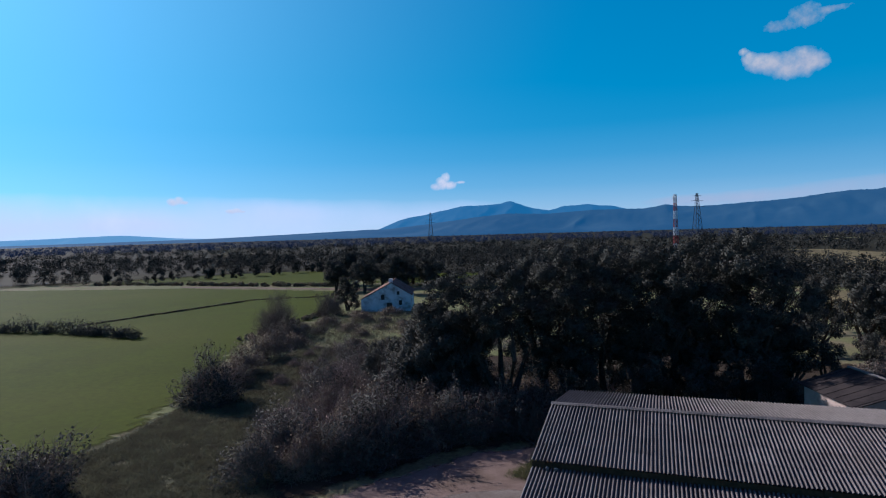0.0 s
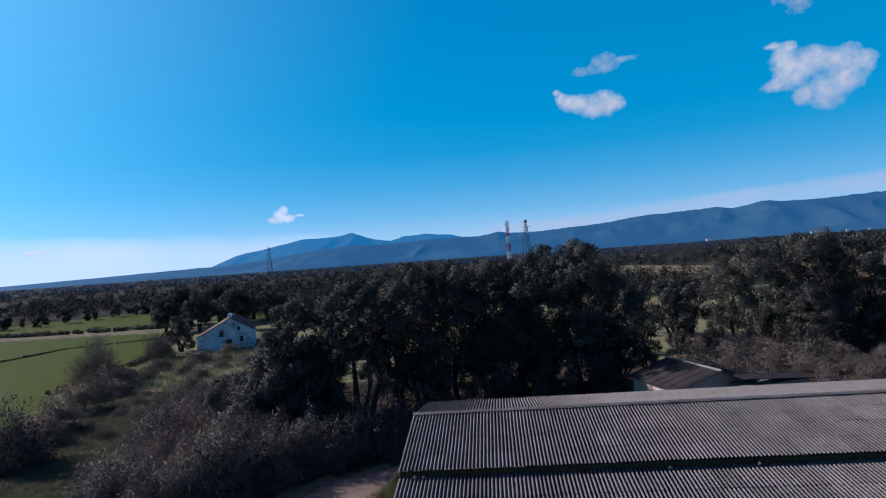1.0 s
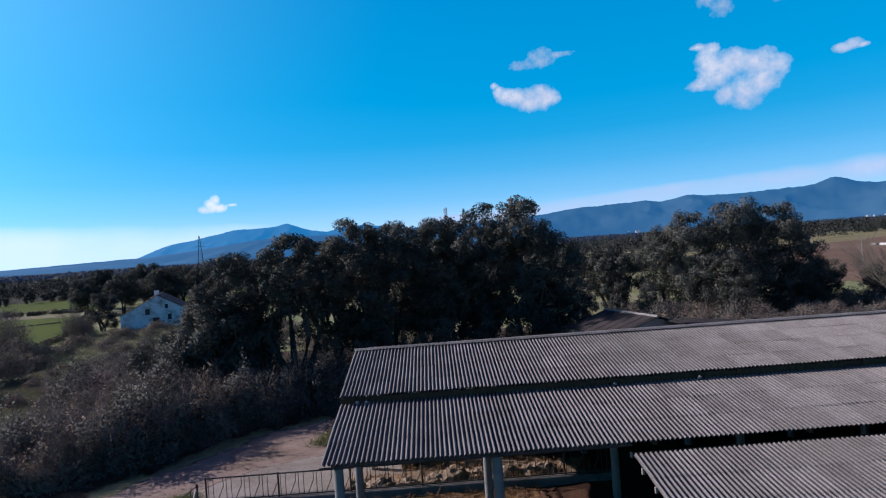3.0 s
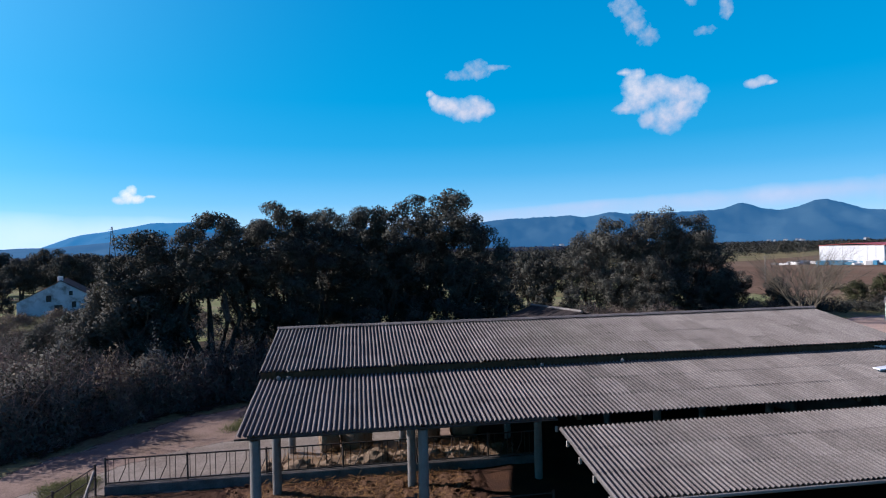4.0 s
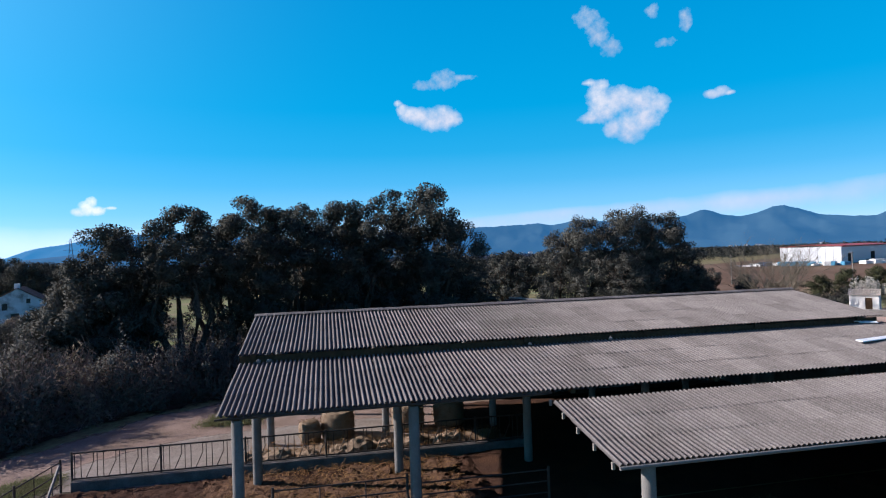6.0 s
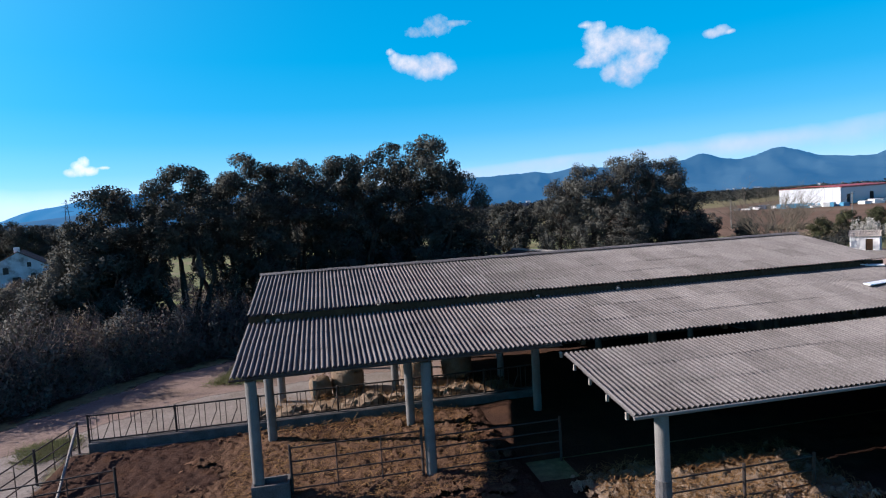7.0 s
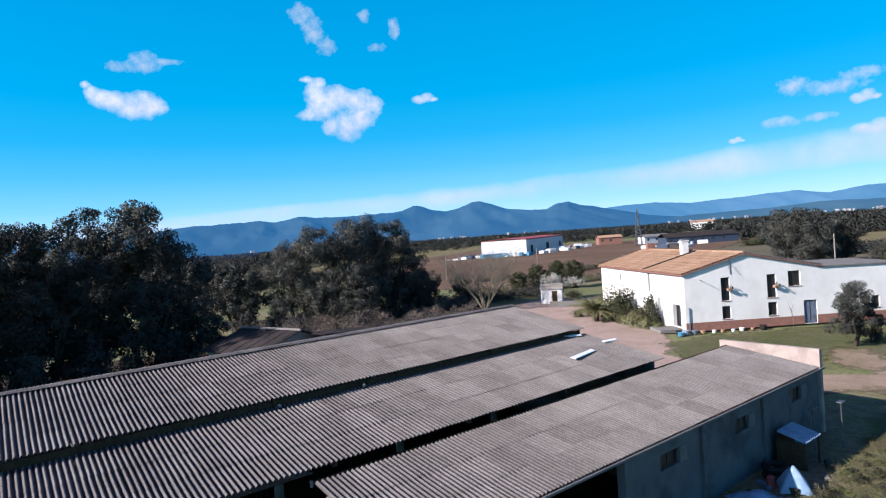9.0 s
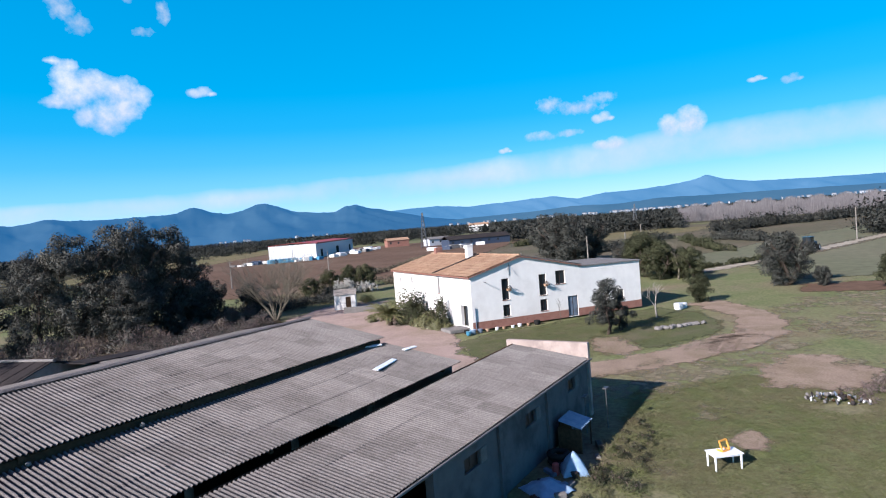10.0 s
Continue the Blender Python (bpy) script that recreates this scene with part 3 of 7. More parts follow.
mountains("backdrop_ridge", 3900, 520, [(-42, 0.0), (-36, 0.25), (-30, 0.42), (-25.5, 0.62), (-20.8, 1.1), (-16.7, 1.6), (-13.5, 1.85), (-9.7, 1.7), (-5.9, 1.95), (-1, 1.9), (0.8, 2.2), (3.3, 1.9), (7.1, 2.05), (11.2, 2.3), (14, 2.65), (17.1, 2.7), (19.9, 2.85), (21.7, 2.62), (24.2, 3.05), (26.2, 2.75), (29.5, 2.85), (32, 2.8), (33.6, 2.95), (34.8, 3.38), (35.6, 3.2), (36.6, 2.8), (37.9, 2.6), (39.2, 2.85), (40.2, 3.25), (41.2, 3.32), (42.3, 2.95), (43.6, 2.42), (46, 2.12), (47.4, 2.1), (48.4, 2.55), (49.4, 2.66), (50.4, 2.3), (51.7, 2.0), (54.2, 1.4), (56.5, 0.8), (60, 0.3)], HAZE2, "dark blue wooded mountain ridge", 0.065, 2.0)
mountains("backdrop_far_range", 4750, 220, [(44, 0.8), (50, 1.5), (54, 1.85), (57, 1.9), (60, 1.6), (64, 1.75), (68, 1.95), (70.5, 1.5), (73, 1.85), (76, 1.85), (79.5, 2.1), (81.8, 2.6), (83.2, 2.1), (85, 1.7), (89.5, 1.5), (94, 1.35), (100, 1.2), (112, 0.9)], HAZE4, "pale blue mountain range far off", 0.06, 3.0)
# an added dark wall closes the byre and stands for its deep shade
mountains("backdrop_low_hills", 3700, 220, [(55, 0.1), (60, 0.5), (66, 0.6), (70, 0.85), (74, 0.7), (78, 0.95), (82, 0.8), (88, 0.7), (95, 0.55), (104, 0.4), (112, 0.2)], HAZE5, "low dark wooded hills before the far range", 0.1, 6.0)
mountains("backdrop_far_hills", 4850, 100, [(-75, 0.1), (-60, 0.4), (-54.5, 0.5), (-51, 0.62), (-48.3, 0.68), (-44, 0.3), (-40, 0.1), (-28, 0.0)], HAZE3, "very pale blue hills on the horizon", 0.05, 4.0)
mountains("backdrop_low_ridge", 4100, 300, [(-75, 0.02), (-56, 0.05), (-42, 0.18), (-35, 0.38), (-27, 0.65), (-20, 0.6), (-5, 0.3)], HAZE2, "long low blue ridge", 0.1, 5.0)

# ---- clouds: far sheets of the sky, thick where their lumps are, frayed by noise ----
def cloud_surface(name, fray, gain, glow, scale):
    m = bpy.data.materials.new(name)
    m.use_nodes = True
    n, l = m.node_tree.nodes, m.node_tree.links
    n.remove(n["Principled BSDF"])
    co = n.new("ShaderNodeTexCoord").outputs["Object"]
    att = n.new("ShaderNodeAttribute")
    att.attribute_name = "cover"
    def tex(s, detail, rough=0.55):
        t = n.new("ShaderNodeTexNoise")
        t.inputs["Scale"].default_value, t.inputs["Detail"].default_value, t.inputs["Roughness"].default_value = s, detail, rough
        l.new(co, t.inputs["Vector"])
        return t.outputs[0]
    def calc(op, a, b, c=None, clamp=False):
        t = n.new("ShaderNodeMath")
        t.operation, t.use_clamp = op, clamp
        for sock, v in zip(t.inputs, (a, b, c)):
            if isinstance(v, bpy.types.NodeSocket):
                l.new(v, sock)
            elif v is not None:
                sock.default_value = v
        return t.outputs[0]
    wisp = calc("MULTIPLY_ADD", calc("SUBTRACT", tex(scale, 8.0, 0.62), 0.5), fray, att.outputs["Fac"])
    dense = calc("MULTIPLY", calc("SUBTRACT", wisp, 0.22), gain, clamp=True)
    # shading painted in: whiter towards the cloud's top, blue-grey lower down
    low = n.new("ShaderNodeAttribute")
    low.attribute_name = "lit"
    body = n.new("ShaderNodeMapRange")
    body.inputs[1].default_value, body.inputs[2].default_value = 0.45, 1.0
    l.new(calc("ADD", calc("MULTIPLY", tex(scale * 0.5, 4.0), 0.75), calc("MULTIPLY", low.outputs["Fac"], 0.6)), body.inputs[0])
    hue = n.new("ShaderNodeMix")
    hue.data_type = "RGBA"
    hue.inputs[6].default_value, hue.inputs[7].default_value = (0.56, 0.68, 0.88, 1), (0.95, 0.97, 1.0, 1)
    l.new(body.outputs[0], hue.inputs[0])
    # emission stands in for sunlight on the cloud
    e, t, s = n.new("ShaderNodeEmission"), n.new("ShaderNodeBsdfTransparent"), n.new("ShaderNodeMixShader")
    l.new(hue.outputs[2], e.inputs[0])
    e.inputs[1].default_value = glow
    l.new(dense, s.inputs[0]), l.new(t.outputs[0], s.inputs[1]), l.new(e.outputs[0], s.inputs[2])
    l.new(s.outputs[0], n["Material Output"].inputs[0])
    return m


M["cumulus"] = cloud_surface("cumulus", 1.45, 1.15, 0.446, 0.011)
# brighter copy of the cumulus, for low clouds near the sun
M["bright_puff"] = cloud_surface("bright_puff", 1.5, 1.3, 0.62, 0.011)
M["wisp"] = cloud_surface("torn_wisp", 2.6, 0.6, 0.403, 0.014)
M["veil"] = cloud_surface("high_veil", 0.9, 1.0, 0.52, 0.0030)
# glows more than the high veil, to brighten the sunward horizon
M["low_veil"] = cloud_surface("bright_low_veil", 0.8, 0.6, 0.78, 0.0024)


def cloud(kind, az, el, wide, high, lumps, label, dist=4300.0):
    """lumps: (across, up, radius across, radius up) in units of the cloud's half size. wide, high: degrees."""
    w, h = radians(wide) * dist / 2, radians(high) * dist / 2
    nx, ny = max(24, int(wide * 5)), 24
    verts, cover, lit = [], [], []
    for j in range(ny + 1):
        for i in range(nx + 1):
            u, v = (i / nx * 2 - 1) * 1.35, (j / ny * 2 - 1) * 1.35
            c = -0.4
            for a, b, ra, rb in lumps:
                d = math.hypot((u - a) / ra, (v - b) / rb)
                c = max(c, 1 - d * d * 0.75)
            lit.append(0.5 + 0.5 * v / 1.1)
            rim = max(0.0, min(1.0, (1.35 - max(abs(u), abs(v))) * 5)) * (max(0.0, min(1.0, (1.3 - abs(u)) * 1.6)) if wide > 20 else 1)
            cover.append(c * rim - 0.5 * (1 - rim))
            verts.append((u * w, v * h, -0.04 * dist * (u * wide / 100) ** 2))
    faces = [(j * (nx + 1) + i, j * (nx + 1) + i + 1, (j + 1) * (nx + 1) + i + 1, (j + 1) * (nx + 1) + i) for j in range(ny) for i in range(nx)]
    me = mesh_of("backdrop_cloud", verts, faces)
    me.attributes.new("cover", "FLOAT", "POINT").data.foreach_set("value", cover)
    me.attributes.new("lit", "FLOAT", "POINT").data.foreach_set("value", lit)
    me.materials.append(M[kind])
    ob = new("backdrop_cloud", me)
    ob.visible_shadow = False
    q, e = radians(az), radians(el)
    place = Vector((4, -19, 11)) + Vector((math.sin(q) * math.cos(e), math.cos(q) * math.cos(e), math.sin(e))) * dist
    ob.matrix_basis = Matrix.Translation(place) @ pose(0, 0, 0, 90 + el, 0, -az)
    return tagged(ob, label, "cloud", "clouds", kind="structure")


ROUND = [(-0.3, -0.1, 0.5, 0.55), (0.2, 0.15, 0.5, 0.6), (0.6, -0.15, 0.35, 0.3)]
PUFFS = [(-0.35, -0.1, 0.5, 0.6), (0.3, 0.05, 0.6, 0.8)]
cloud("cumulus", 10.2, 12.9, 6.4, 3.6, [(-0.92, 0.85, 0.12, 0.2), (-0.8, 0.55, 0.2, 0.35), (-0.55, 0.25, 0.32, 0.5), (-0.25, 0.15, 0.42, 0.55), (0.1, 0.0, 0.5, 0.65), (0.42, 0.1, 0.42, 0.7), (0.68, 0.05, 0.3, 0.5), (0.85, -0.05, 0.16, 0.25)], "small white fair-weather cloud with a trailing tip")
cloud("wisp", 11.6, 16.4, 5.8, 2.4, [(-0.5, -0.3, 0.5, 0.4), (0.05, 0.1, 0.4, 0.8), (0.6, 0.2, 0.5, 0.25)], "thin wisp of torn white cloud")
cloud("cumulus", 28.5, 12.5, 8.0, 6.3, [(-0.72, 0.92, 0.2, 0.1), (-0.5, 0.78, 0.22, 0.2), (-0.5, 0.4, 0.35, 0.4), (-0.1, 0.35, 0.45, 0.42), (0.35, 0.25, 0.45, 0.4), (0.7, 0.12, 0.3, 0.32), (0.45, -0.25, 0.35, 0.35), (0.1, -0.5, 0.42, 0.45), (-0.25, -0.45, 0.25, 0.3), (-0.75, -0.1, 0.3, 0.16), (-0.45, 0.0, 0.35, 0.3)], "large puffy white cumulus cloud")
cloud("cumulus", 36.4, 13.2, 3.0, 1.5, ROUND, "small white puff of cloud")
cloud("wisp", 26.4, 19.5, 4.4, 4.6, [(-0.4, 0.6, 0.5, 0.4), (0, 0, 0.45, 0.6), (0.5, -0.6, 0.45, 0.35)], "ragged white cloud scrap")
cloud("wisp", 32.8, 19.2, 4.6, 4.2, [(-0.6, 0.7, 0.25, 0.3), (0.5, 0.2, 0.25, 0.5), (-0.2, -0.6, 0.4, 0.2)], "faint scattered shreds of cloud")
cloud("bright_puff", -19.4, 4.9, 3.6, 2.2, [(-0.55, -0.35, 0.4, 0.35), (-0.2, -0.05, 0.4, 0.6), (-0.05, 0.4, 0.28, 0.5), (0.2, -0.2, 0.35, 0.4), (0.75, 0.0, 0.25, 0.14)], "small white puff of cloud low over the mountains")
cloud("bright_puff", -44.0, 3.5, 2.1, 1.3, ROUND, "tiny white cloud low over the hills")
cloud("bright_puff", -39.2, 2.6, 2.1, 0.8, ROUND, "tiny flat white cloud low over the hills")
cloud("cumulus", 79.8, 7.3, 4.8, 3.5, PUFFS, "rounded white cumulus cloud")
cloud("cumulus", 73.1, 8.6, 2.5, 1.6, ROUND, "bright small white cloud")
cloud("cumulus", 73.6, 6.2, 3.6, 1.6, PUFFS, "flat-bottomed small white cloud")
cloud("wisp", 70.6, 10.0, 8.0, 2.6, [(-0.55, 0.2, 0.3, 0.6), (0.1, -0.2, 0.6, 0.5), (0.6, 0.3, 0.4, 0.4)], "thin spread of torn cloud")
cloud("wisp", 68.6, 7.5, 6.0, 1.4, [(-0.4, 0, 0.5, 0.7), (0.5, 0.1, 0.5, 0.5)], "thin flat wisp of cloud")
cloud("cumulus", 64.0, 6.5, 1.6, 0.9, ROUND, "tiny white puff of cloud")
cloud("cumulus", 85.9, 10.0, 1.8, 0.8, ROUND, "tiny white shred of cloud")
cloud("wisp", 88.4, 9.6, 2.0, 1.2, ROUND, "faint white shred of cloud")
# long veils of high cloud over the mountains
def veil(az0, az1, heights, label, dist=4700.0, kind="veil"):
    """A band of thin cloud round part of the sky: heights of (azimuth, elevation, half thickness, density)."""
    verts, cover, n, ny = [], [], int(az1 - az0) * 2, 20
    hs = np.array(heights)
    for j in range(ny + 1):
        for i in range(n + 1):
            az = az0 + (az1 - az0) * i / n
            mid, half, thick = (np.interp(az, hs[:, 0], hs[:, k]) for k in (1, 2, 3))
            v = (j / ny * 2 - 1) * 1.5
            ends = min(1, (az - az0) / 9, (az1 - az) / 9)
            streak = 0.75 + 0.5 * noise.noise((az * 0.09, v * 0.8, 3))
            cover.append(max(0, 1 - (v / 1.1) ** 2) * thick * streak * ends - 0.5 * (1 - ends) - (0.3 if abs(v) > 1.35 else 0))
            a, e = radians(az), radians(mid + v * half)
            verts.append((dist * math.sin(a) * math.cos(e), dist * math.cos(a) * math.cos(e), dist * math.sin(e)))
    faces = [(j * (n + 1) + i, j * (n + 1) + i + 1, (j + 1) * (n + 1) + i + 1, (j + 1) * (n + 1) + i) for j in range(ny) for i in range(n)]
    me = mesh_of("backdrop_cloud", verts, faces)
    me.attributes.new("cover", "FLOAT", "POINT").data.foreach_set("value", cover)
    me.materials.append(M[kind])
    ob = new("backdrop_cloud", me)
    ob.visible_shadow = False
    ob.matrix_basis = Matrix.Translation((4, -19, 11))
    return tagged(ob, label, "cloud", "clouds", kind="structure")


veil(-8, 118, [(-8, 1.9, 0.6, 0.8), (8, 2.4, 0.8, 1.0), (24, 3.4, 0.9, 1.0), (44, 3.9, 1.2, 1.0), (58, 4.2, 1.5, 1.0), (72, 5.0, 1.7, 1.05), (88, 5.4, 1.9, 1.0), (118, 5.4, 2.0, 0.9)], "long thin veil of high white cloud over the mountains")
veil(-76, -8, [(-76, 1.6, 2.8, 2.4), (-45, 1.6, 2.4, 2.2), (-30, 1.7, 1.9, 1.9), (-18, 2.0, 1.3, 1.4), (-8, 2.0, 0.7, 0.9)], "faint low veil of cloud over the horizon", 4950, "low_veil")

# ---- trees and shrubs ----
def branches(bm, rng, base, tip, r, spread, n, levels=2):
    """A limb from base to tip that bends and forks."""
    base, tip = Vector(base), Vector(tip)
    mid = base.lerp(tip, 0.5) + Vector((rng.uniform(-1, 1), rng.uniform(-1, 1), rng.uniform(-0.3, 0.3))) * (tip - base).length * 0.14
    tube(bm, [base, mid, tip], [r, r * 0.75, r * 0.4], 5)
    if levels:
        for _ in range(n):
            a = mid.lerp(tip, rng.uniform(0.0, 1.0))
            d = (tip - base).normalized() + Vector((rng.uniform(-1, 1), rng.uniform(-1, 1), rng.uniform(-0.3, 0.7))) * spread
            branches(bm, rng, a, a + d.normalized() * (tip - base).length * rng.uniform(0.5, 0.75), r * 0.42, spread, n, levels - 1)


def crown_quads(rng, nrg, h, r, clear, lobes, leaves, size, flat, lo=0.16, hi=0.30):
    """Leaves in clumps: a few big boughs, each with clumps round it, so that the outline is knobbly and has gaps."""
    cs, rs, ns = [], [], []
    mid, half = h * (1 + clear) / 2, h * (1 - clear) / 2
    boughs = max(3, lobes // 6)
    for j in range(boughs):
        u, a = (j + 0.5) / boughs * 2 - 1, j * 2.4 + rng.uniform(-0.4, 0.4)
        s = math.sqrt(max(0.05, 1 - u * u)) * rng.uniform(0.45, 0.8)
        if u > 0.6:
            s *= 0.7
        bx, by, bz = math.cos(a) * s * r * 0.8, math.sin(a) * s * r * 0.8, mid + u * half * 0.78
        br = r * rng.uniform(0.30, 0.42)
        for k in range(lobes // boughs):
            v, t = rng.uniform(-0.7, 1), rng.uniform(0, math.tau)
            w = math.sqrt(1 - v * v)
            d = br * rng.uniform(0.55, 1.05)
            q = rng.uniform(lo, hi) * r * 0.82
            cs.append((bx + math.cos(t) * w * d, by + math.sin(t) * w * d, min(bz + v * d * 0.85, h - q * 0.6))), rs.append(q), ns.append(int(leaves * (q / (0.23 * r)) ** 2))
    return leaf_quads(nrg, cs, rs, ns, size, flat, inner=0.3)


def tree(name, seed, h, r, trunk_h, lobes, leaves, size, leafmat, label, clear=0.3, flat=0.85, trunk_r=0.28, category="tree", forks=0, lo=0.16, hi=0.30, lean=0.5):
    """A tree: forking trunk and a crown of leaf clumps with an uneven outline."""
    rng, nrg = random.Random(seed), np.random.default_rng(seed)
    root = empty(name, pose(0, 0, 0), label, category)
    bm = bmesh.new()
    forks = forks or rng.randint(2, 3)
    for k in range(forks):
        a = k * math.tau / forks + rng.uniform(-0.5, 0.5)
        tip = Vector((math.cos(a) * r * 0.4, math.sin(a) * r * 0.4, h * 0.52))
        knee = Vector((lean * math.cos(a) + 0.5 * rng.uniform(-1, 1), lean * math.sin(a) + 0.5 * rng.uniform(-1, 1), trunk_h))
        tube(bm, [(0.14 * math.cos(a), 0.14 * math.sin(a), -0.3), knee * 0.5 + Vector((0.15 * rng.uniform(-1, 1), 0, 0)), knee, tip], [trunk_r * 1.2, trunk_r, trunk_r * 0.75, trunk_r * 0.3], 7)
        branches(bm, rng, knee, tip, trunk_r * 0.6, 0.8, 3)
    part("trunk", bm, "bark", root, "dark forking trunk")
    me = quads_mesh("crown", *crown_quads(rng, nrg, h, r, clear, lobes, leaves, size, flat, lo, hi))
    me.materials.append(M[leafmat])
    shared("crown", me, root, Matrix.Identity(4))
    return root


def stand(protos, spots, group):
    """Sets prototypes about: spots of (x, y, scale, heading, index)."""
    used = set()
    for x, y, s, turn, k in spots:
        o = protos[k]
        if k in used:
            o = copy_thing(o, pose(0, 0, 0))
        used.add(k)
        o.matrix_basis = Matrix.Translation((x, y, height(x, y))) @ pose(0, 0, 0, 0, 0, turn) @ Matrix.Diagonal((s, s, s * (0.94 + 0.12 * ((k * 7 + int(x * 3)) % 5) / 5), 1))
        o["group"] = group


OAK = "tall dark evergreen holm oak with a dense crown"
oaks = [tree("holm_oak", 10 + k, 14.6, 4.9, 3.4, 96, 680, 0.098, "oak", OAK, 0.14, lo=0.11, hi=0.25) for k in range(4)] + [tree("holm_oak", 24, 14.4, 4.6, 5.6, 80, 680, 0.098, "oak", "tall holm oak with bare leaning limbs below its crown", 0.46, lo=0.11, hi=0.25, trunk_r=0.3, forks=4, lean=2.1)]
stand(oaks, [(-13.0, 29.5, 0.9, 10, 0), (-7.6, 29.0, 0.98, 40, 4), (-12.4, 33.5, 0.94, 160, 1), (-4.9, 33.0, 1.0, 144, 2), (-2.6, 33.5, 0.98, 211, 3), (0.6, 34.5, 1.02, 278, 0), (3.2, 36.5, 1.07, 345, 1), (6.2, 34.5, 1.03, 52, 2),
             (9.4, 36.5, 1.03, 119, 3), (12.8, 35.0, 1.10, 186, 0), (14.6, 39, 1.04, 253, 1), (-8.5, 46, 0.9, 30, 4), (-2, 44, 1.0, 90, 0), (5, 45, 1.03, 150, 1), (10.5, 47, 1.02, 210, 2), (16.5, 45, 0.8, 300, 1)], "oaks behind the barn")
mixed = [tree("ash_tree", 30 + k, 13.4, 5.4, 2.5, 110, 430, 0.11, "oak2", "tall grey-green tree with a dense twiggy crown", 0.0, lo=0.12, hi=0.30) for k in range(2)]
stand(mixed, [(41.5, 62, 1.1, 20, 0), (47, 61, 1.15, 100, 1), (51.5, 60, 1.12, 190, 0), (38.5, 66, 0.95, 250, 1), (55.5, 61, 0.85, 300, 0), (44.5, 57, 0.7, 40, 1)], "tall trees beyond the shed")
thicket = [tree("thicket_tree", 40 + k, 8.0, 4.2, 1.2, 45, 330, 0.125, "oak", "low dense dark tree in a thicket", 0.05, lo=0.16, hi=0.3) for k in range(2)]
stand(thicket, [(31, 70, 1.15, 0, 0), (34.5, 74, 1.25, 80, 1), (28, 78, 1.0, 160, 0), (58, 62, 0.85, 240, 1), (62, 64, 0.75, 320, 0), (55, 57, 0.6, 40, 1), (66, 60, 0.6, 120, 0), (50, 56, 0.5, 200, 1), (70, 66, 0.6, 280, 0), (43, 56, 0.5, 60, 1),
                (-58.5, 92, 0.95, 30, 0), (24, 62, 0.9, 110, 1), (-14.5, 27.5, 0.6, 20, 0), (-16.5, 31, 0.85, 200, 1), (-16, 36, 0.95, 130, 0), (-1, 29.5, 0.62, 250, 1), (4.5, 30, 0.68, 310, 0), (9.5, 30.5, 0.7, 35, 1), (14.2, 31.5, 0.62, 95, 0), (16.5, 40, 0.95, 155, 1), (21, 45, 0.55, 215, 0), (27, 54, 0.5, 275, 1), (33, 59, 0.5, 335, 0), (1, 40.5, 0.8, 10, 0), (8, 41, 0.8, 190, 1)], "thicket trees")
grey = [tree("grey_thicket_tree", 45 + k, 8.0, 4.4, 0.8, 60, 400, 0.10, "oak2", "broad grey-green bushy tree at the edge of the oaks", 0.0, lo=0.16, hi=0.32) for k in range(2)]
stand(grey, [(-17.0, 27.0, 0.62, 0, 0), (-20.5, 31, 0.66, 100, 1), (-18.5, 36.5, 0.9, 200, 0), (-23.5, 38, 0.6, 300, 1), (-14.6, 32, 1.05, 50, 1), (-21.5, 44, 0.75, 150, 0), (-12.6, 26.5, 0.62, 260, 0), (-13.2, 28.2, 1.15, 20, 0), (-16.2, 29.0, 0.85, 140, 1), (-14.8, 30.4, 1.2, 300, 0)], "grey bushy trees beside the oaks")
pines = [tree("stone_pine", 50 + k, 11.5, 6.6, 4.0, 66, 420, 0.15, "oak", "umbrella-shaped dark stone pine", 0.24, 0.8, 0.3, forks=2, lo=0.18, hi=0.32) for k in range(2)]
stand(pines, [(-86, 142, 1.0, 0, 0), (-78, 150, 1.05, 90, 1), (-70, 156, 1.0, 180, 0), (-63, 150, 0.9, 270, 1), (-92, 152, 0.85, 45, 1), (-72, 142, 0.7, 135, 0), (-84, 131, 0.8, 200, 0), (-73, 128, 0.85, 60, 1), (-62, 127, 0.9, 310, 0), (-55, 132, 0.85, 10, 1)], "stone pines by the lane")

# shrubs
def twig_quads(nrg, n, h, r, thick, upward=1.2):
    """Thin bare twigs spreading from the foot."""
    a = nrg.uniform(0, math.tau, n)
    out = nrg.random(n) ** 0.6
    foot = np.stack([np.cos(a) * r * 0.5 * out, np.sin(a) * r * 0.5 * out, np.zeros(n)], 1)
    way = np.stack([np.cos(a) * out * r, np.sin(a) * out * r, upward * h * (1.15 - 0.5 * out ** 2)], 1) + nrg.normal(size=(n, 3)) * 0.18 * h
    t0 = nrg.random((n, 1)) * 0.6
    p0 = foot + way * t0 * 0.8
    p1 = p0 + way * 0.42 + nrg.normal(size=(n, 3)) * 0.12 * h
    side = np.cross(p1 - p0, nrg.normal(size=(n, 3)))
    side *= thick / np.linalg.norm(side, axis=1)[:, None]
    p0[:, 2], p1[:, 2] = np.maximum(p0[:, 2], 0), np.clip(p1[:, 2], 0.05, h * 1.1)
    return np.stack([p0 - side, p0 + side, p1 + side * 0.4, p1 - side * 0.4], 1)


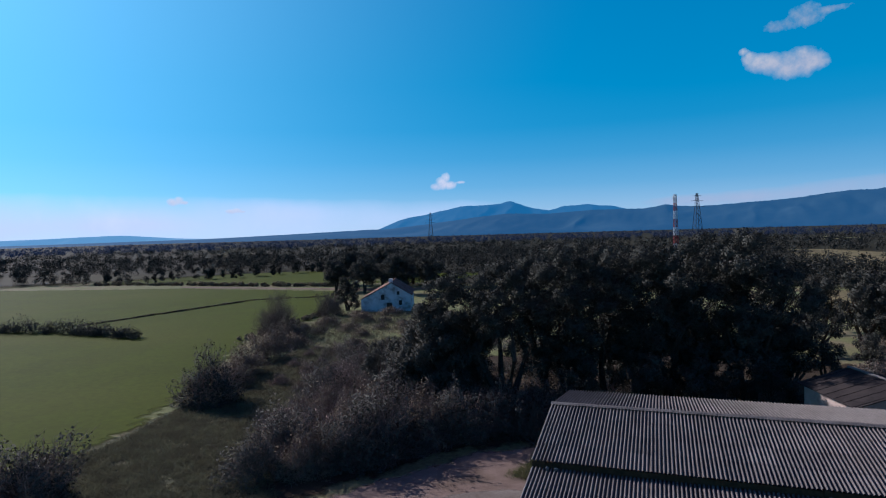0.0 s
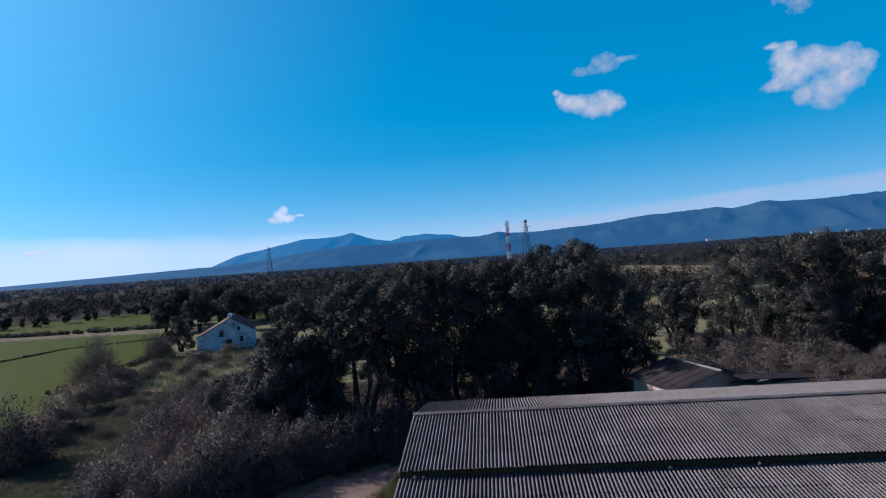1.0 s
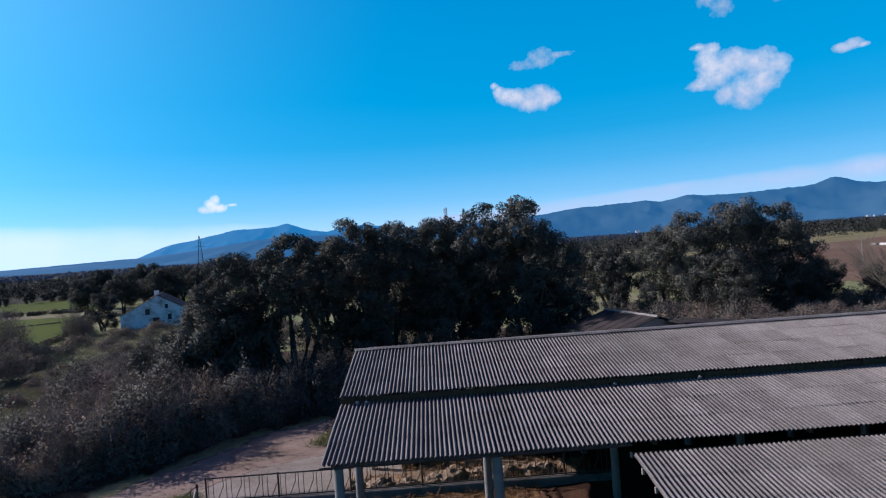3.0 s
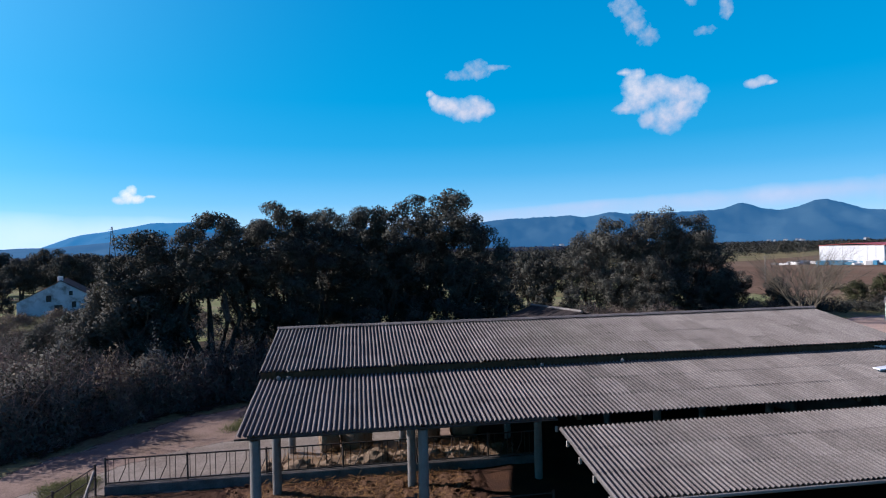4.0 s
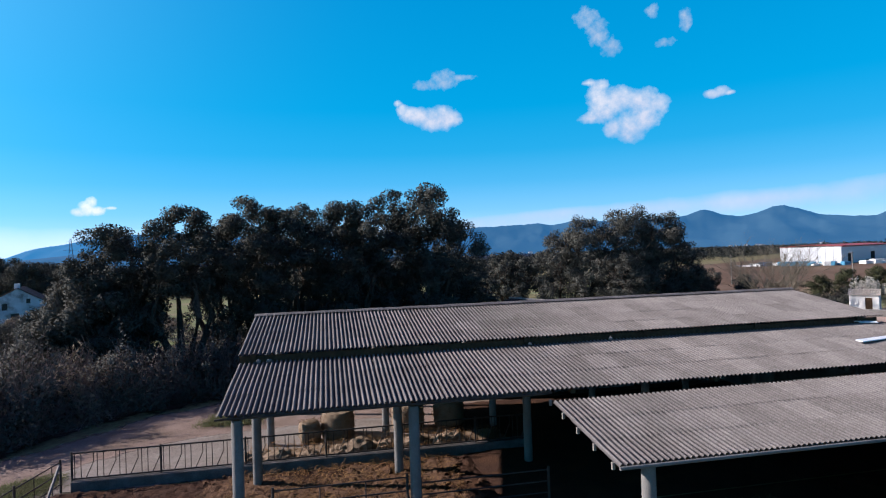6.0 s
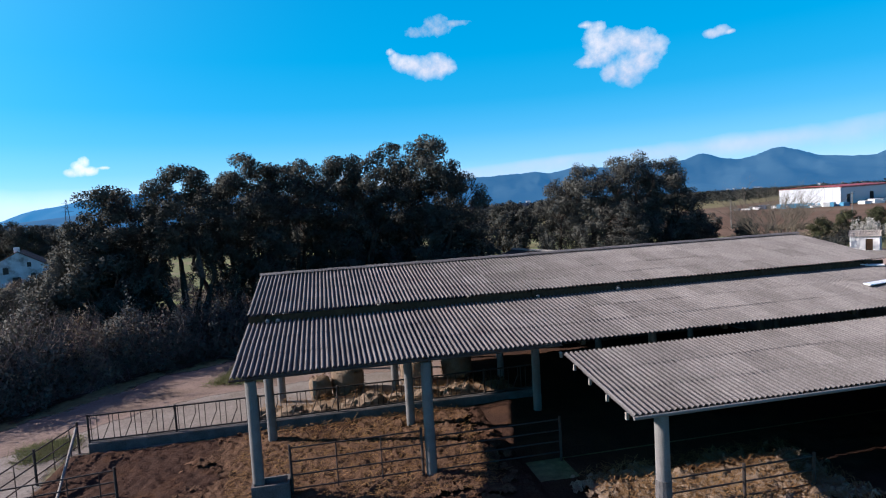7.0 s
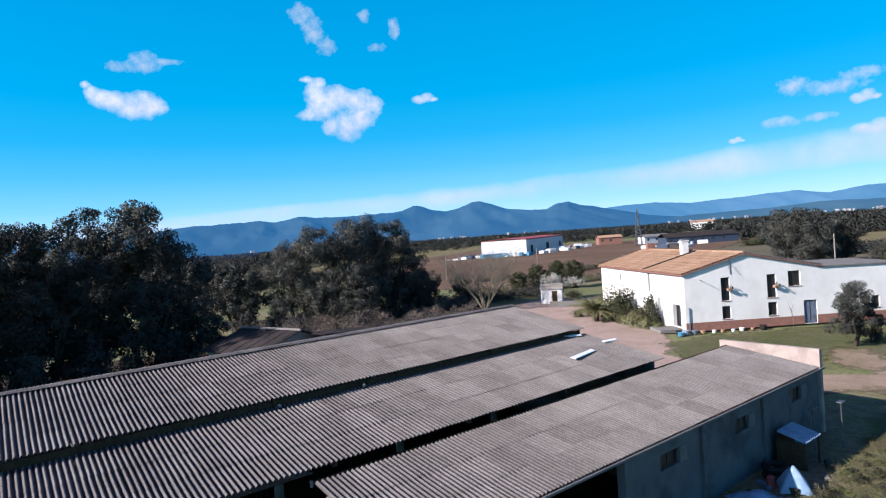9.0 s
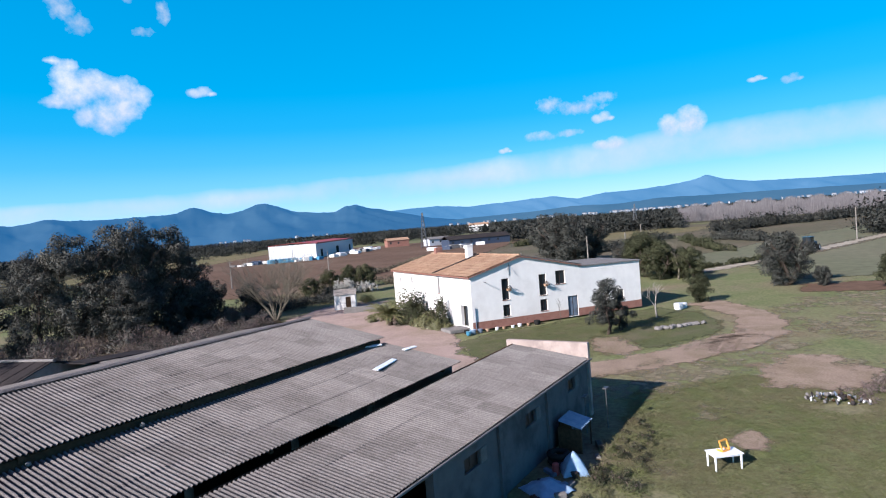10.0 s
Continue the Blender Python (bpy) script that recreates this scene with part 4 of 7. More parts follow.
def dome_points(nrg, n, h, r, seed, inner=0.35):
    """Points in a lumpy dome, thick towards its skin."""
    d = nrg.normal(size=(n, 3))
    d /= np.linalg.norm(d, axis=1)[:, None]
    d[:, 2] = np.abs(d[:, 2])
    lump = np.array([1 + 0.75 * noise.noise((x * 1.7 + seed, y * 1.7, z * 1.7)) + 0.35 * noise.noise((x * 4 + seed, y * 4, z * 4)) for x, y, z in d])
    q = (inner + (1 - inner) * nrg.random(n) ** 0.5) * lump
    return d * q[:, None] * (r, r, h * 0.92), d


def brush_quads(nrg, n, h, r, seed, thick, long):
    """Short fine twigs fanning out through a lumpy dome."""
    p, d = dome_points(nrg, n, h, r, seed)
    way = d + nrg.normal(size=(n, 3)) * 0.55 + (0, 0, 0.55)
    way *= (long * (0.5 + nrg.random(n)) / np.linalg.norm(way, axis=1))[:, None]
    p0, p1 = p - way * 0.5, p + way * 0.5
    side = np.cross(way, nrg.normal(size=(n, 3)))
    side *= thick / np.linalg.norm(side, axis=1)[:, None]
    p0[:, 2], p1[:, 2] = np.maximum(p0[:, 2], 0), np.maximum(p1[:, 2], 0.03)
    return np.stack([p0 - side, p0 + side, p1 + side * 0.35, p1 - side * 0.35], 1)


def shrub(name, seed, h, r, lobes, leaves, size, leafmat, twigs, label, thick=0.011, category="shrub", twigmat="twig"):
    """A shrub: a mass of fine twigs in a lumpy dome, and small leaves among them."""
    nrg = np.random.default_rng(seed)
    root = empty(name, pose(0, 0, 0), label, category)
    stems = twig_quads(nrg, 40, h * 0.8, r * 0.8, 0.02)
    me = quads_mesh("brushwood", np.concatenate([stems, brush_quads(nrg, int(twigs * 2.2), h, r, seed, thick, 0.22 * h + 0.12)]))
    me.materials.append(M[twigmat])
    shared("brushwood", me, root, Matrix.Identity(4))
    if leaves:
        n = lobes * leaves
        p, d = dome_points(nrg, n, h, r, seed, 0.45)
        a = nrg.normal(size=(n, 3))
        a /= np.linalg.norm(a, axis=1)[:, None]
        b = np.cross(a, nrg.normal(size=(n, 3)))
        b /= np.linalg.norm(b, axis=1)[:, None]
        s = size * (0.5 + 0.8 * nrg.random(n))[:, None]
        a, b = a * s, b * s * 0.5
        p[:, 2] = np.maximum(p[:, 2], size)
        me = quads_mesh("foliage", np.stack([p - a, p + b - a * 0.2, p + a, p - b + a * 0.1], 1), d + (0, 0, 0.2))
        me.materials.append(M[leafmat])
        shared("foliage", me, root, Matrix.Identity(4))
    return root


def inside(x, y, poly):
    hit = False
    for (x0, y0), (x1, y1) in zip(poly, poly[1:] + poly[:1]):
        if (y0 > y) != (y1 > y) and x < (x1 - x0) * (y - y0) / (y1 - y0) + x0:
            hit = not hit
    return hit


def strew(poly, n, gap, seed, size=(0.7, 1.2), kinds=2):
    rng, spots = random.Random(seed), []
    xs, ys = [p[0] for p in poly], [p[1] for p in poly]
    for _ in range(n * 30):
        x, y = rng.uniform(min(xs), max(xs)), rng.uniform(min(ys), max(ys))
        if inside(x, y, poly) and all((x - a) ** 2 + (y - b) ** 2 > gap * gap for a, b, *_ in spots):
            spots.append((x, y, rng.uniform(*size), rng.uniform(0, 360), rng.randrange(kinds)))
        if len(spots) >= n:
            break
    return spots


brush = [shrub("bramble_bush", 60, 2.9, 2.1, 24, 60, 0.09, "bush", 650, "brown-green bramble bush with bare twigs"),
         shrub("bramble_bush", 61, 2.4, 2.0, 10, 70, 0.08, "twig", 900, "leafless reddish-brown thorn bush"),
         shrub("bramble_bush", 62, 3.6, 2.3, 30, 80, 0.10, "oak2", 300, "rounded grey-green evergreen bush"),
         shrub("bramble_bush", 63, 2.0, 1.9, 8, 90, 0.08, "bush", 850, "tangle of dry brown twigs")]
THICKET = [(-25.5, 22), (-22, 14.5), (-19.5, 11), (-18, 10.5), (-13.5, 16), (-9, 21.5), (-4, 23.5), (-3, 26), (-9, 28), (-14, 29), (-20, 33), (-24, 40), (-27, 38), (-26, 30)]
stand(brush, strew(THICKET, 78, 1.8, 7, (0.5, 1.35), 4) + strew([(-27, 30), (-26, 44), (-33, 50), (-42, 52), (-38, 40), (-33, 30)], 22, 3.0, 17, (0.35, 0.8), 4), "brush on the slope")
# dark brown ground sheets below the brush and trees
M["brown_floor"] = mat("leaf_litter", (0.043, 0.032, 0.023), (0.029, 0.022, 0.016), scale=1.2, c=(0.061, 0.049, 0.029), cscale=0.4, fine=0.4, bump=0.6, bscale=8, fade=True)
patch("leaf_litter", [(-27, 18), (-22, 8), (-17, 8), (-13, 13), (-9, 19), (-5, 21.5), (10, 22.5), (18, 26), (26, 40), (30, 56), (10, 60), (-18, 52), (-32, 50), (-36, 38)], "brown_floor", "dark brown ground under brush and trees", "ground", 0.04, 29, 1.2, 2, 2.5)
patch("leaf_litter", [(19, 25), (34, 30), (56, 42), (66, 54), (60, 64), (30, 60), (26, 42)], "brown_floor", "dark brown ground below the tall trees", "ground", 0.045, 30, 1.2, 2, 2.5)
tall = [shrub("tall_bush", 68, 4.4, 2.6, 40, 150, 0.11, "oak2", 500, "tall dense brown-green bush beside the yard", 0.012), shrub("tall_bush", 69, 3.7, 2.4, 30, 110, 0.10, "bush", 800, "tall tangle of bare reddish twigs beside the yard", 0.012)]
stand(tall, [(-20.5, 10.5, 0.75, 0, 0), (-17.8, 12.6, 0.9, 60, 1), (-15.6, 14.8, 1.0, 120, 0), (-13.9, 17.4, 1.05, 200, 0), (-12.0, 19.6, 1.0, 260, 1), (-10.0, 22.2, 1.1, 320, 0), (-7.4, 24.2, 1.0, 20, 0), (-17.6, 16.5, 1.0, 140, 1), (-15.2, 20.5, 1.1, 80, 0), (-12.6, 23.6, 1.1, 10, 1), (-4.6, 25.6, 0.95, 90, 0), (-20.5, 14.5, 0.9, 220, 0), (-18.6, 20.5, 0.9, 300, 1), (-1.5, 26.6, 0.9, 170, 0), (2.4, 27.0, 0.85, 250, 0)], "tall bushes beside the yard")
stand([shrub("undergrowth_bush", 66, 1.9, 1.9, 16, 60, 0.12, "oak", 200, "dark leafy bush under the oaks"), shrub("undergrowth_bush", 67, 1.5, 1.6, 12, 60, 0.10, "bush", 300, "low brown-green bush under the oaks")],
      strew([(-20, 29), (-9, 27), (-3, 24), (10, 23.5), (16, 28), (17, 33), (14, 44), (-20, 46)], 85, 2.0, 8, (0.7, 1.3), 2) + strew([(-14, 50), (-4, 50), (-4, 58), (-16, 60)], 9, 1.8, 38, (0.8, 1.2), 2), "undergrowth below the oaks")
stand([shrub("hillside_bush", 70, 2.2, 2.4, 16, 90, 0.13, "bush", 500, "scrubby olive-brown bush on rough pasture"), shrub("hillside_bush", 71, 1.6, 1.8, 10, 70, 0.12, "oak2", 400, "low scrubby grey-green bush")],
      strew([(-45, 52), (-28, 48), (-22, 58), (-25, 72), (-36, 86), (-44, 88), (-55, 85), (-55, 60)], 26, 4.2, 9, (0.6, 1.1), 2) + strew([(-28, 52), (-18, 56), (-14, 70), (-24, 86), (-36, 90)], 26, 2.8, 19, (0.5, 0.9), 2), "bushes on the pasture")
stand([shrub("dark_thorn_bush", 72, 5.2, 2.9, 26, 240, 0.13, "oak", 900, "big dark spiky thorn bush at the field edge", 0.02)], [(-36.8, 24.5, 1.0, 0, 0)], "bushes at the field edge")
stand([shrub("field_edge_bush", 73, 3.6, 2.6, 22, 170, 0.12, "bush", 800, "brownish bush at the field edge")], [(-41.5, 36, 1.0, 0, 0), (-44, 44, 1.1, 90, 0), (-39, 31.5, 0.75, 200, 0), (-50, 58, 0.9, 300, 0), (-48.5, 52, 0.9, 120, 0)], "bushes at the field edge")
stand([shrub("roadside_bush", 74, 4.6, 3.2, 30, 230, 0.12, "oak2", 900, "large grey-green bush beside the field", 0.016)], [(-31.0, 2.4, 1.0, 0, 0), (-35.5, 1.0, 0.9, 100, 0), (-30.0, -2.5, 0.8, 200, 0)], "foreground bushes")

stand([shrub("copse_bush", 75, 2.4, 2.0, 18, 70, 0.12, "oak2", 320, "grey-green bush below the tall trees"), shrub("copse_bush", 76, 1.7, 1.7, 12, 60, 0.11, "bush", 420, "dry brown bush below the tall trees")],
      strew([(24, 46), (32, 47), (40, 49), (52, 50), (62, 55), (64, 60), (48, 66), (30, 66)], 44, 2.3, 33, (0.6, 1.25), 2), "bushes below the tall trees")
stand([shrub("scrub_bush", 133, 1.6, 1.7, 12, 90, 0.09, "oak2", 300, "low grey-green scrub behind the shed"), shrub("scrub_bush", 134, 1.2, 1.4, 10, 120, 0.07, "oak", 300, "low dark scrub behind the shed")], strew([(24, 33), (36, 36), (52, 43), (58, 48), (42, 50), (27, 46)], 34, 2.2, 35, (0.6, 1.2), 2), "scrub behind the shed")
# hedges and the dark ditch between the fields
def hedge(name, line, seed, h, n, label, leafmat="oak", size=0.22, wide=1.2):
    rng, nrg = random.Random(seed), np.random.default_rng(seed)
    cs, rs, ns = [], [], []
    for _ in range(n):
        k = rng.uniform(0, len(line) - 1.001)
        a, b, t = Vector(line[int(k)]), Vector(line[int(k) + 1]), k % 1
        p = a.lerp(b, t)
        q = h * rng.uniform(0.3, 0.75) * (0.6 + 0.8 * abs(noise.noise((p.x * 0.11, p.y * 0.11, seed))))
        cs.append((p.x + rng.uniform(-wide, wide), p.y + rng.uniform(-wide, wide), height(p.x, p.y) + q * 0.8)), rs.append(q), ns.append(170)
    me = quads_mesh(name, *leaf_quads(nrg, cs, rs, ns, size * 0.55, 0.9, 0.3))
    me.materials.append(M[leafmat])
    return tagged(new(name, me), label, "hedge", kind="stuff")


hedge("field_hedge", [(-140, 40), (-110.5, 53), (-96, 55.5), (-77.5, 53.5)], 81, 2.6, 130, "dark low hedge between green fields")
hedge("ditch_scrub", [(-102, 62), (-98, 84), (-95, 108), (-72, 122)], 82, 0.42, 420, "dark strip of scrub along a ditch", "bush", 0.2, 0.4)
hedge("lane_hedge", [(-200, 146), (-150, 146.5), (-120, 145), (-92, 147)], 83, 1.8, 190, "dark scrubby hedge along the lane", "bush", 0.3, 1.0)
hedge("field_margin", [(-57, 56), (-62, 90), (-84, 132)], 84, 1.0, 120, "scrubby margin of the field", "bush", 0.2, 1.2)

# rough grass: tussocks on the slope and the pasture
def tussocks(name, poly, n, seed, h, label, material="grass", blades=16, wide=0.014):
    rng, nrg = random.Random(seed), np.random.default_rng(seed)
    xs, ys = [p[0] for p in poly], [p[1] for p in poly]
    at = []
    while len(at) < n:
        x, y = rng.uniform(min(xs), max(xs)), rng.uniform(min(ys), max(ys))
        if inside(x, y, poly) and noise.noise((x * 0.25, y * 0.25, seed)) > -0.5:
            at.append((x, y, height(x, y)))
    at = np.repeat(np.array(at), blades, 0)
    m = len(at)
    foot = at + nrg.normal(size=(m, 3)) * (0.22, 0.22, 0)
    tip = foot + nrg.normal(size=(m, 3)) * (0.22, 0.22, 0.05) + np.stack([np.zeros(m), np.zeros(m), h * (0.4 + nrg.random(m))], 1)
    side = np.cross(tip - foot, nrg.normal(size=(m, 3)))
    side *= wide / np.linalg.norm(side, axis=1)[:, None]
    me = quads_mesh(name, np.stack([foot - side, foot + side, tip + side * 0.2, tip - side * 0.2], 1))
    me.materials.append(M[material])
    return tagged(new(name, me), label, "grass", kind="stuff")


tussocks("slope_grass", [(-38, 2), (-24, 1), (-17, 8), (-22, 14), (-25, 23), (-26, 34), (-30, 50), (-44, 54), (-40, 32), (-36, 12)], 9000, 91, 0.26, "grey-green grass tussocks on the slope", "tussock", 18, 0.02)
tussocks("pasture_grass", [(-56, 60), (-30, 50), (-24, 60), (-30, 85), (-45, 92), (-58, 88)], 1500, 92, 0.6, "rough pale pasture grass", "tussock")
tussocks("lean_to_weeds", [(20, -7.4), (37, -7.0), (38.5, -8.6), (30, -10.2), (20, -10)], 170, 93, 0.2, "weeds along the lean-to")
tussocks("fence_weeds", [(-9.6, 6.6), (-8.2, 7.4), (-8.6, 9.4), (-10.4, 8.6)], 260, 95, 0.16, "green weeds by the end of the feed rail")
tussocks("track_weeds", [(-14.6, 1.5), (-12.4, 4.5), (-13.2, 6.0), (-15.6, 3.4)], 200, 99, 0.16, "tufts of grass in the track")
tussocks("yard_weeds", [(-4.2, 15.6), (-1, 15.4), (0.3, 19.5), (-2.6, 20)], 420, 94, 0.28, "green weeds at the yard edge")

# far woods
def crowns(n, seed, test, az, reach, h=(7, 12), power=2.0):
    """Crown places (x, y, z, rx, ry, rz) in a wedge seen from the barn, where test(x, y) holds."""
    rng, out = random.Random(seed), []
    while len(out) < n:
        a = radians(rng.uniform(*az))
        u = rng.random()
        r = reach[0] * (reach[1] / reach[0]) ** (u ** (1 / power) if power > 1 else u)
        x, y = 4 + r * math.sin(a), -19 + r * math.cos(a)
        if not test(x, y):
            continue
        t, w = rng.uniform(*h), rng.uniform(2.6, 4.6) * (1 + r / 1500)
        out.append((x, y, G + t * 0.52, w, w, t * 0.48))
    return out


# dark ground so that no pale gaps show between far crowns
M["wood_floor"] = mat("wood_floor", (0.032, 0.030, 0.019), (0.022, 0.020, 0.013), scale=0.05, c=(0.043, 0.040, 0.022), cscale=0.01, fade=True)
def wedge(az, reach, n=10):
    """The outline of part of the plain as seen from the barn."""
    angles = [radians(az[0] + (az[1] - az[0]) * k / n) for k in range(n + 1)]
    return [(4 + reach[0] * math.sin(a), -19 + reach[0] * math.cos(a)) for a in angles] + [(4 + reach[1] * math.sin(a), -19 + reach[1] * math.cos(a)) for a in angles[::-1]]


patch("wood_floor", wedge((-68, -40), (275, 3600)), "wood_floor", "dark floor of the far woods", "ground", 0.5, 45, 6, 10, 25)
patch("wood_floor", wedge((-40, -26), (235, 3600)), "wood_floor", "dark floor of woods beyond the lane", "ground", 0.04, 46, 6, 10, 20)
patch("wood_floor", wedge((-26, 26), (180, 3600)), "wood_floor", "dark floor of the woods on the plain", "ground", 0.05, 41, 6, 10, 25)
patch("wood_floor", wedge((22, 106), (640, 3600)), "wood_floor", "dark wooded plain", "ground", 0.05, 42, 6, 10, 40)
OPEN = [[(-240, 130), (-205, 143), (-90, 148), (-90, 155), (-96, 175), (-116, 204), (-150, 226), (-206, 193), (-290, 150), (-300, 40)],
        [(-95, 155), (-58, 155), (-55, 208), (-84, 208)],
        [(60, 195), (90, 190), (118, 262), (130, 300), (100, 400), (80, 395), (62, 270)],
        [(30, 95), (46, 95), (52, 140), (38, 145)],
        [(90, 90), (300, 90), (420, 240), (330, 350), (240, 340), (110, 240)]]
clear = lambda x, y: not any(inside(x, y, p) for p in OPEN)
left_woods = lambda x, y: clear(x, y) and not (y < 150 + 0.25 * max(0, -x - 90) and x < -55 and math.hypot(x, y) < 285) and math.hypot(x, y) > 95


def leafy_woods(name, spots, seed, material, label, size, leaves=46, lobes=7):
    """Nearer woodland: crowns of leaf clumps, all one mass."""
    rng, nrg = random.Random(seed), np.random.default_rng(seed)
    cs, rs, ns = [], [], []
    for x, y, z, a, _, c in spots:
        for _ in range(lobes):
            u, t = rng.uniform(-1, 1), rng.uniform(0, math.tau)
            s = math.sqrt(1 - u * u) * rng.uniform(0.4, 1)
            cs.append((x + math.cos(t) * s * a * 0.75, y + math.sin(t) * s * a * 0.75, z + u * c * 0.8)), rs.append(a * rng.uniform(0.35, 0.6)), ns.append(leaves)
    me = quads_mesh(name, *leaf_quads(nrg, cs, rs, ns, size, 0.9, 0.3))
    me.materials.append(M[material])
    return tagged(new(name, me), label, "woods", kind="stuff")


# far crowns glow faint blue: distance haze painted in as emission
M["forest_hazed"] = leafy("blue_hazy_forest", (0.040, 0.038, 0.034), (0.026, 0.025, 0.023), gloss=0.9, through=0.0)
M["forest_hazed"].node_tree.nodes["Principled BSDF"].inputs["Emission Color"].default_value = (0.010, 0.045, 0.14, 1)
M["forest_hazed"].node_tree.nodes["Principled BSDF"].inputs["Emission Strength"].default_value = 0.16
edge = np.array([(-300, 108), (-268, 124), (-236, 137), (-212, 143), (-184, 151), (-177, 164), (-160, 179), (-145, 213), (-120, 214), (-100, 190)])
row, rr = [], random.Random(107)
for k in range(90):
    u = rr.random() * (len(edge) - 1)
    x, y = edge[int(u)] + (edge[int(u) + 1] - edge[int(u)]) * (u % 1) + (rr.uniform(-5, 3), rr.uniform(1, 9))
    t = rr.uniform(4.5, 8.5) * (1.0 if u < 4 else 0.75)
    row.append((x, y, G + t * 0.5, t * 0.36, t * 0.36, t * 0.5))
leafy_woods("woods", row, 108, "forest", "dark row of trees at the far edge of the green fields", 0.2, 110, 7)
leafy_woods("woods", [(x, y, z, a * 0.8, a * 0.8, c) for x, y, z, a, _, c in crowns(900, 101, left_woods, (-62, 24), (175, 420), (4, 8.5), 1.0)], 102, "forest", "dense dark evergreen woodland", 0.27, 50, 6)
leafy_woods("woods", crowns(1900, 103, left_woods, (-66, 40), (400, 1000), (2.5, 5.5), 1.0), 104, "forest", "dark forested plain", 0.6, 14, 5)
leafy_woods("woods", crowns(2600, 105, left_woods, (-66, 40), (900, 2600), (3, 7), 1.0), 106, "forest_hazed", "dark forest with painted blue haze, stretching to the mountains", 1.3, 7, 4)


# ---- farmhouse ----
def wall_cells(length, top, openings, thick, inward=1.0, cuts=()):
    """An upright wall along x from z = 0 to top(x), outside at y = 0, with openings (x0, x1, z0, z1) through it."""
    bm = bmesh.new()
    xs = sorted({0.0, length, *cuts, *(o[0] for o in openings), *(o[1] for o in openings)})
    for x0, x1 in zip(xs, xs[1:]):
        holes = sorted((o[2], o[3]) for o in openings if o[0] <= x0 + 1e-6 and o[1] >= x1 - 1e-6)
        z, runs = 0.0, []
        for a, b in holes:
            if a > z:
                runs.append((z, a, False))
            z = b
        runs.append((z, None, True))
        for a, b, last in runs:
            tl, tr = (top(x0), top(x1)) if last else (b, b)
            lo, hi = sorted((0.0, thick * inward))
            v = [bm.verts.new(p) for p in ((x0, lo, a), (x1, lo, a), (x1, hi, a), (x0, hi, a), (x0, lo, tl), (x1, lo, tr), (x1, hi, tr), (x0, hi, tl))]
            for f in ((0, 3, 2, 1), (4, 5, 6, 7), (0, 1, 5, 4), (1, 2, 6, 5), (2, 3, 7, 6), (3, 0, 4, 7)):
                bm.faces.new([v[k] for k in f])
    bmesh.ops.remove_doubles(bm, verts=bm.verts[:], dist=0.0005)
    return bm


def glass():
    m = bpy.data.materials.new("window_glass")
    m.use_nodes = True
    p = m.node_tree.nodes["Principled BSDF"]
    p.inputs["Base Color"].default_value = (0.015, 0.02, 0.025, 1)
    p.inputs["Roughness"].default_value = 0.08
    return m


M["glass"] = glass()
M["frame"] = mat("dark_brown_frame", (0.040, 0.026, 0.017), (0.029, 0.017, 0.013), rough=0.6)
M["blue_paint"] = mat("blue_grey_paint", (0.127, 0.161, 0.207), (0.098, 0.127, 0.173), rough=0.6, c=(0.069, 0.081, 0.104), cscale=2)


def window(parent, m, x0, x1, z0, z1, inward, deep=0.16, name="window", bars=1, sill=True, pane="glass"):
    """A window set back in its opening: frame, panes, sill."""
    s = inward
    root = new(name)
    root.parent, root.matrix_basis = parent, m
    bm, w = bmesh.new(), 0.06
    y0, y1 = sorted((deep * s, (deep + 0.06) * s))
    box(bm, x0, x0 + w, y0, y1, z0, z1), box(bm, x1 - w, x1, y0, y1, z0, z1), box(bm, x0 + w, x1 - w, y0, y1, z0, z0 + w), box(bm, x0 + w, x1 - w, y0, y1, z1 - w, z1)
    for k in range(bars):
        c = x0 + (x1 - x0) * (k + 1) / (bars + 1)
        box(bm, c - 0.025, c + 0.025, y0, y1, z0 + w, z1 - w)
    part("window_frame", bm, "frame", root)
    y0, y1 = sorted(((deep + 0.02) * s, (deep + 0.03) * s))
    part("pane", box(bmesh.new(), x0 + w * 0.5, x1 - w * 0.5, y0, y1, z0 + w * 0.5, z1 - w * 0.5), pane, root)
    if sill:
        y0, y1 = sorted((-0.06 * s, (deep - 0.002) * s))
        part("window_sill", box(bmesh.new(), x0 - 0.06, x1 + 0.06, y0, y1, z0 - 0.06, z0 - 0.001), "brick", root)
    return root


HA = math.degrees(math.atan2(-0.613, 0.79))
SK = 96.4  # the long front stands a little off square
house = empty("farmhouse", pose(58.1, 15.1, -0.2, 0, 0, HA), "white two-storey farmhouse with terracotta tile roof", "house")
GW, FL, RX, RZ, EZ, AZ, AL = 13.5, 22.3, 6.0, 7.42, 5.75, 5.62, 8.3
gable_top = lambda x: EZ + (RZ - EZ) * x / RX if x < RX else RZ - (RZ - EZ) * (x - RX) / (GW - RX)
G_OPEN = [(3.68, 4.55, 2.86, 5.19), (8.27, 9.17, 2.87, 5.21), (10.39, 11.6, 3.89, 5.40), (3.68, 4.55, 1.06, 2.33), (8.27, 9.17, 1.09, 2.40), (11.8, 13.1, 0.05, 2.36)]
part("gable_wall", wall_cells(GW, gable_top, G_OPEN, 0.4, 1, (RX,)), "plaster", house, "white plastered gable wall")
FRONT = pose(0, 0, 0, 0, 0, SK)
F_OPEN = [(0.95, 2.6, 0.25, 2.57), (7.6, 8.1, 3.5, 5.45), (15.6, 16.1, 4.3, 5.1), (19.6, 20.0, 4.36, 4.9), (6.9, 8.6, 1.2, 2.6)]
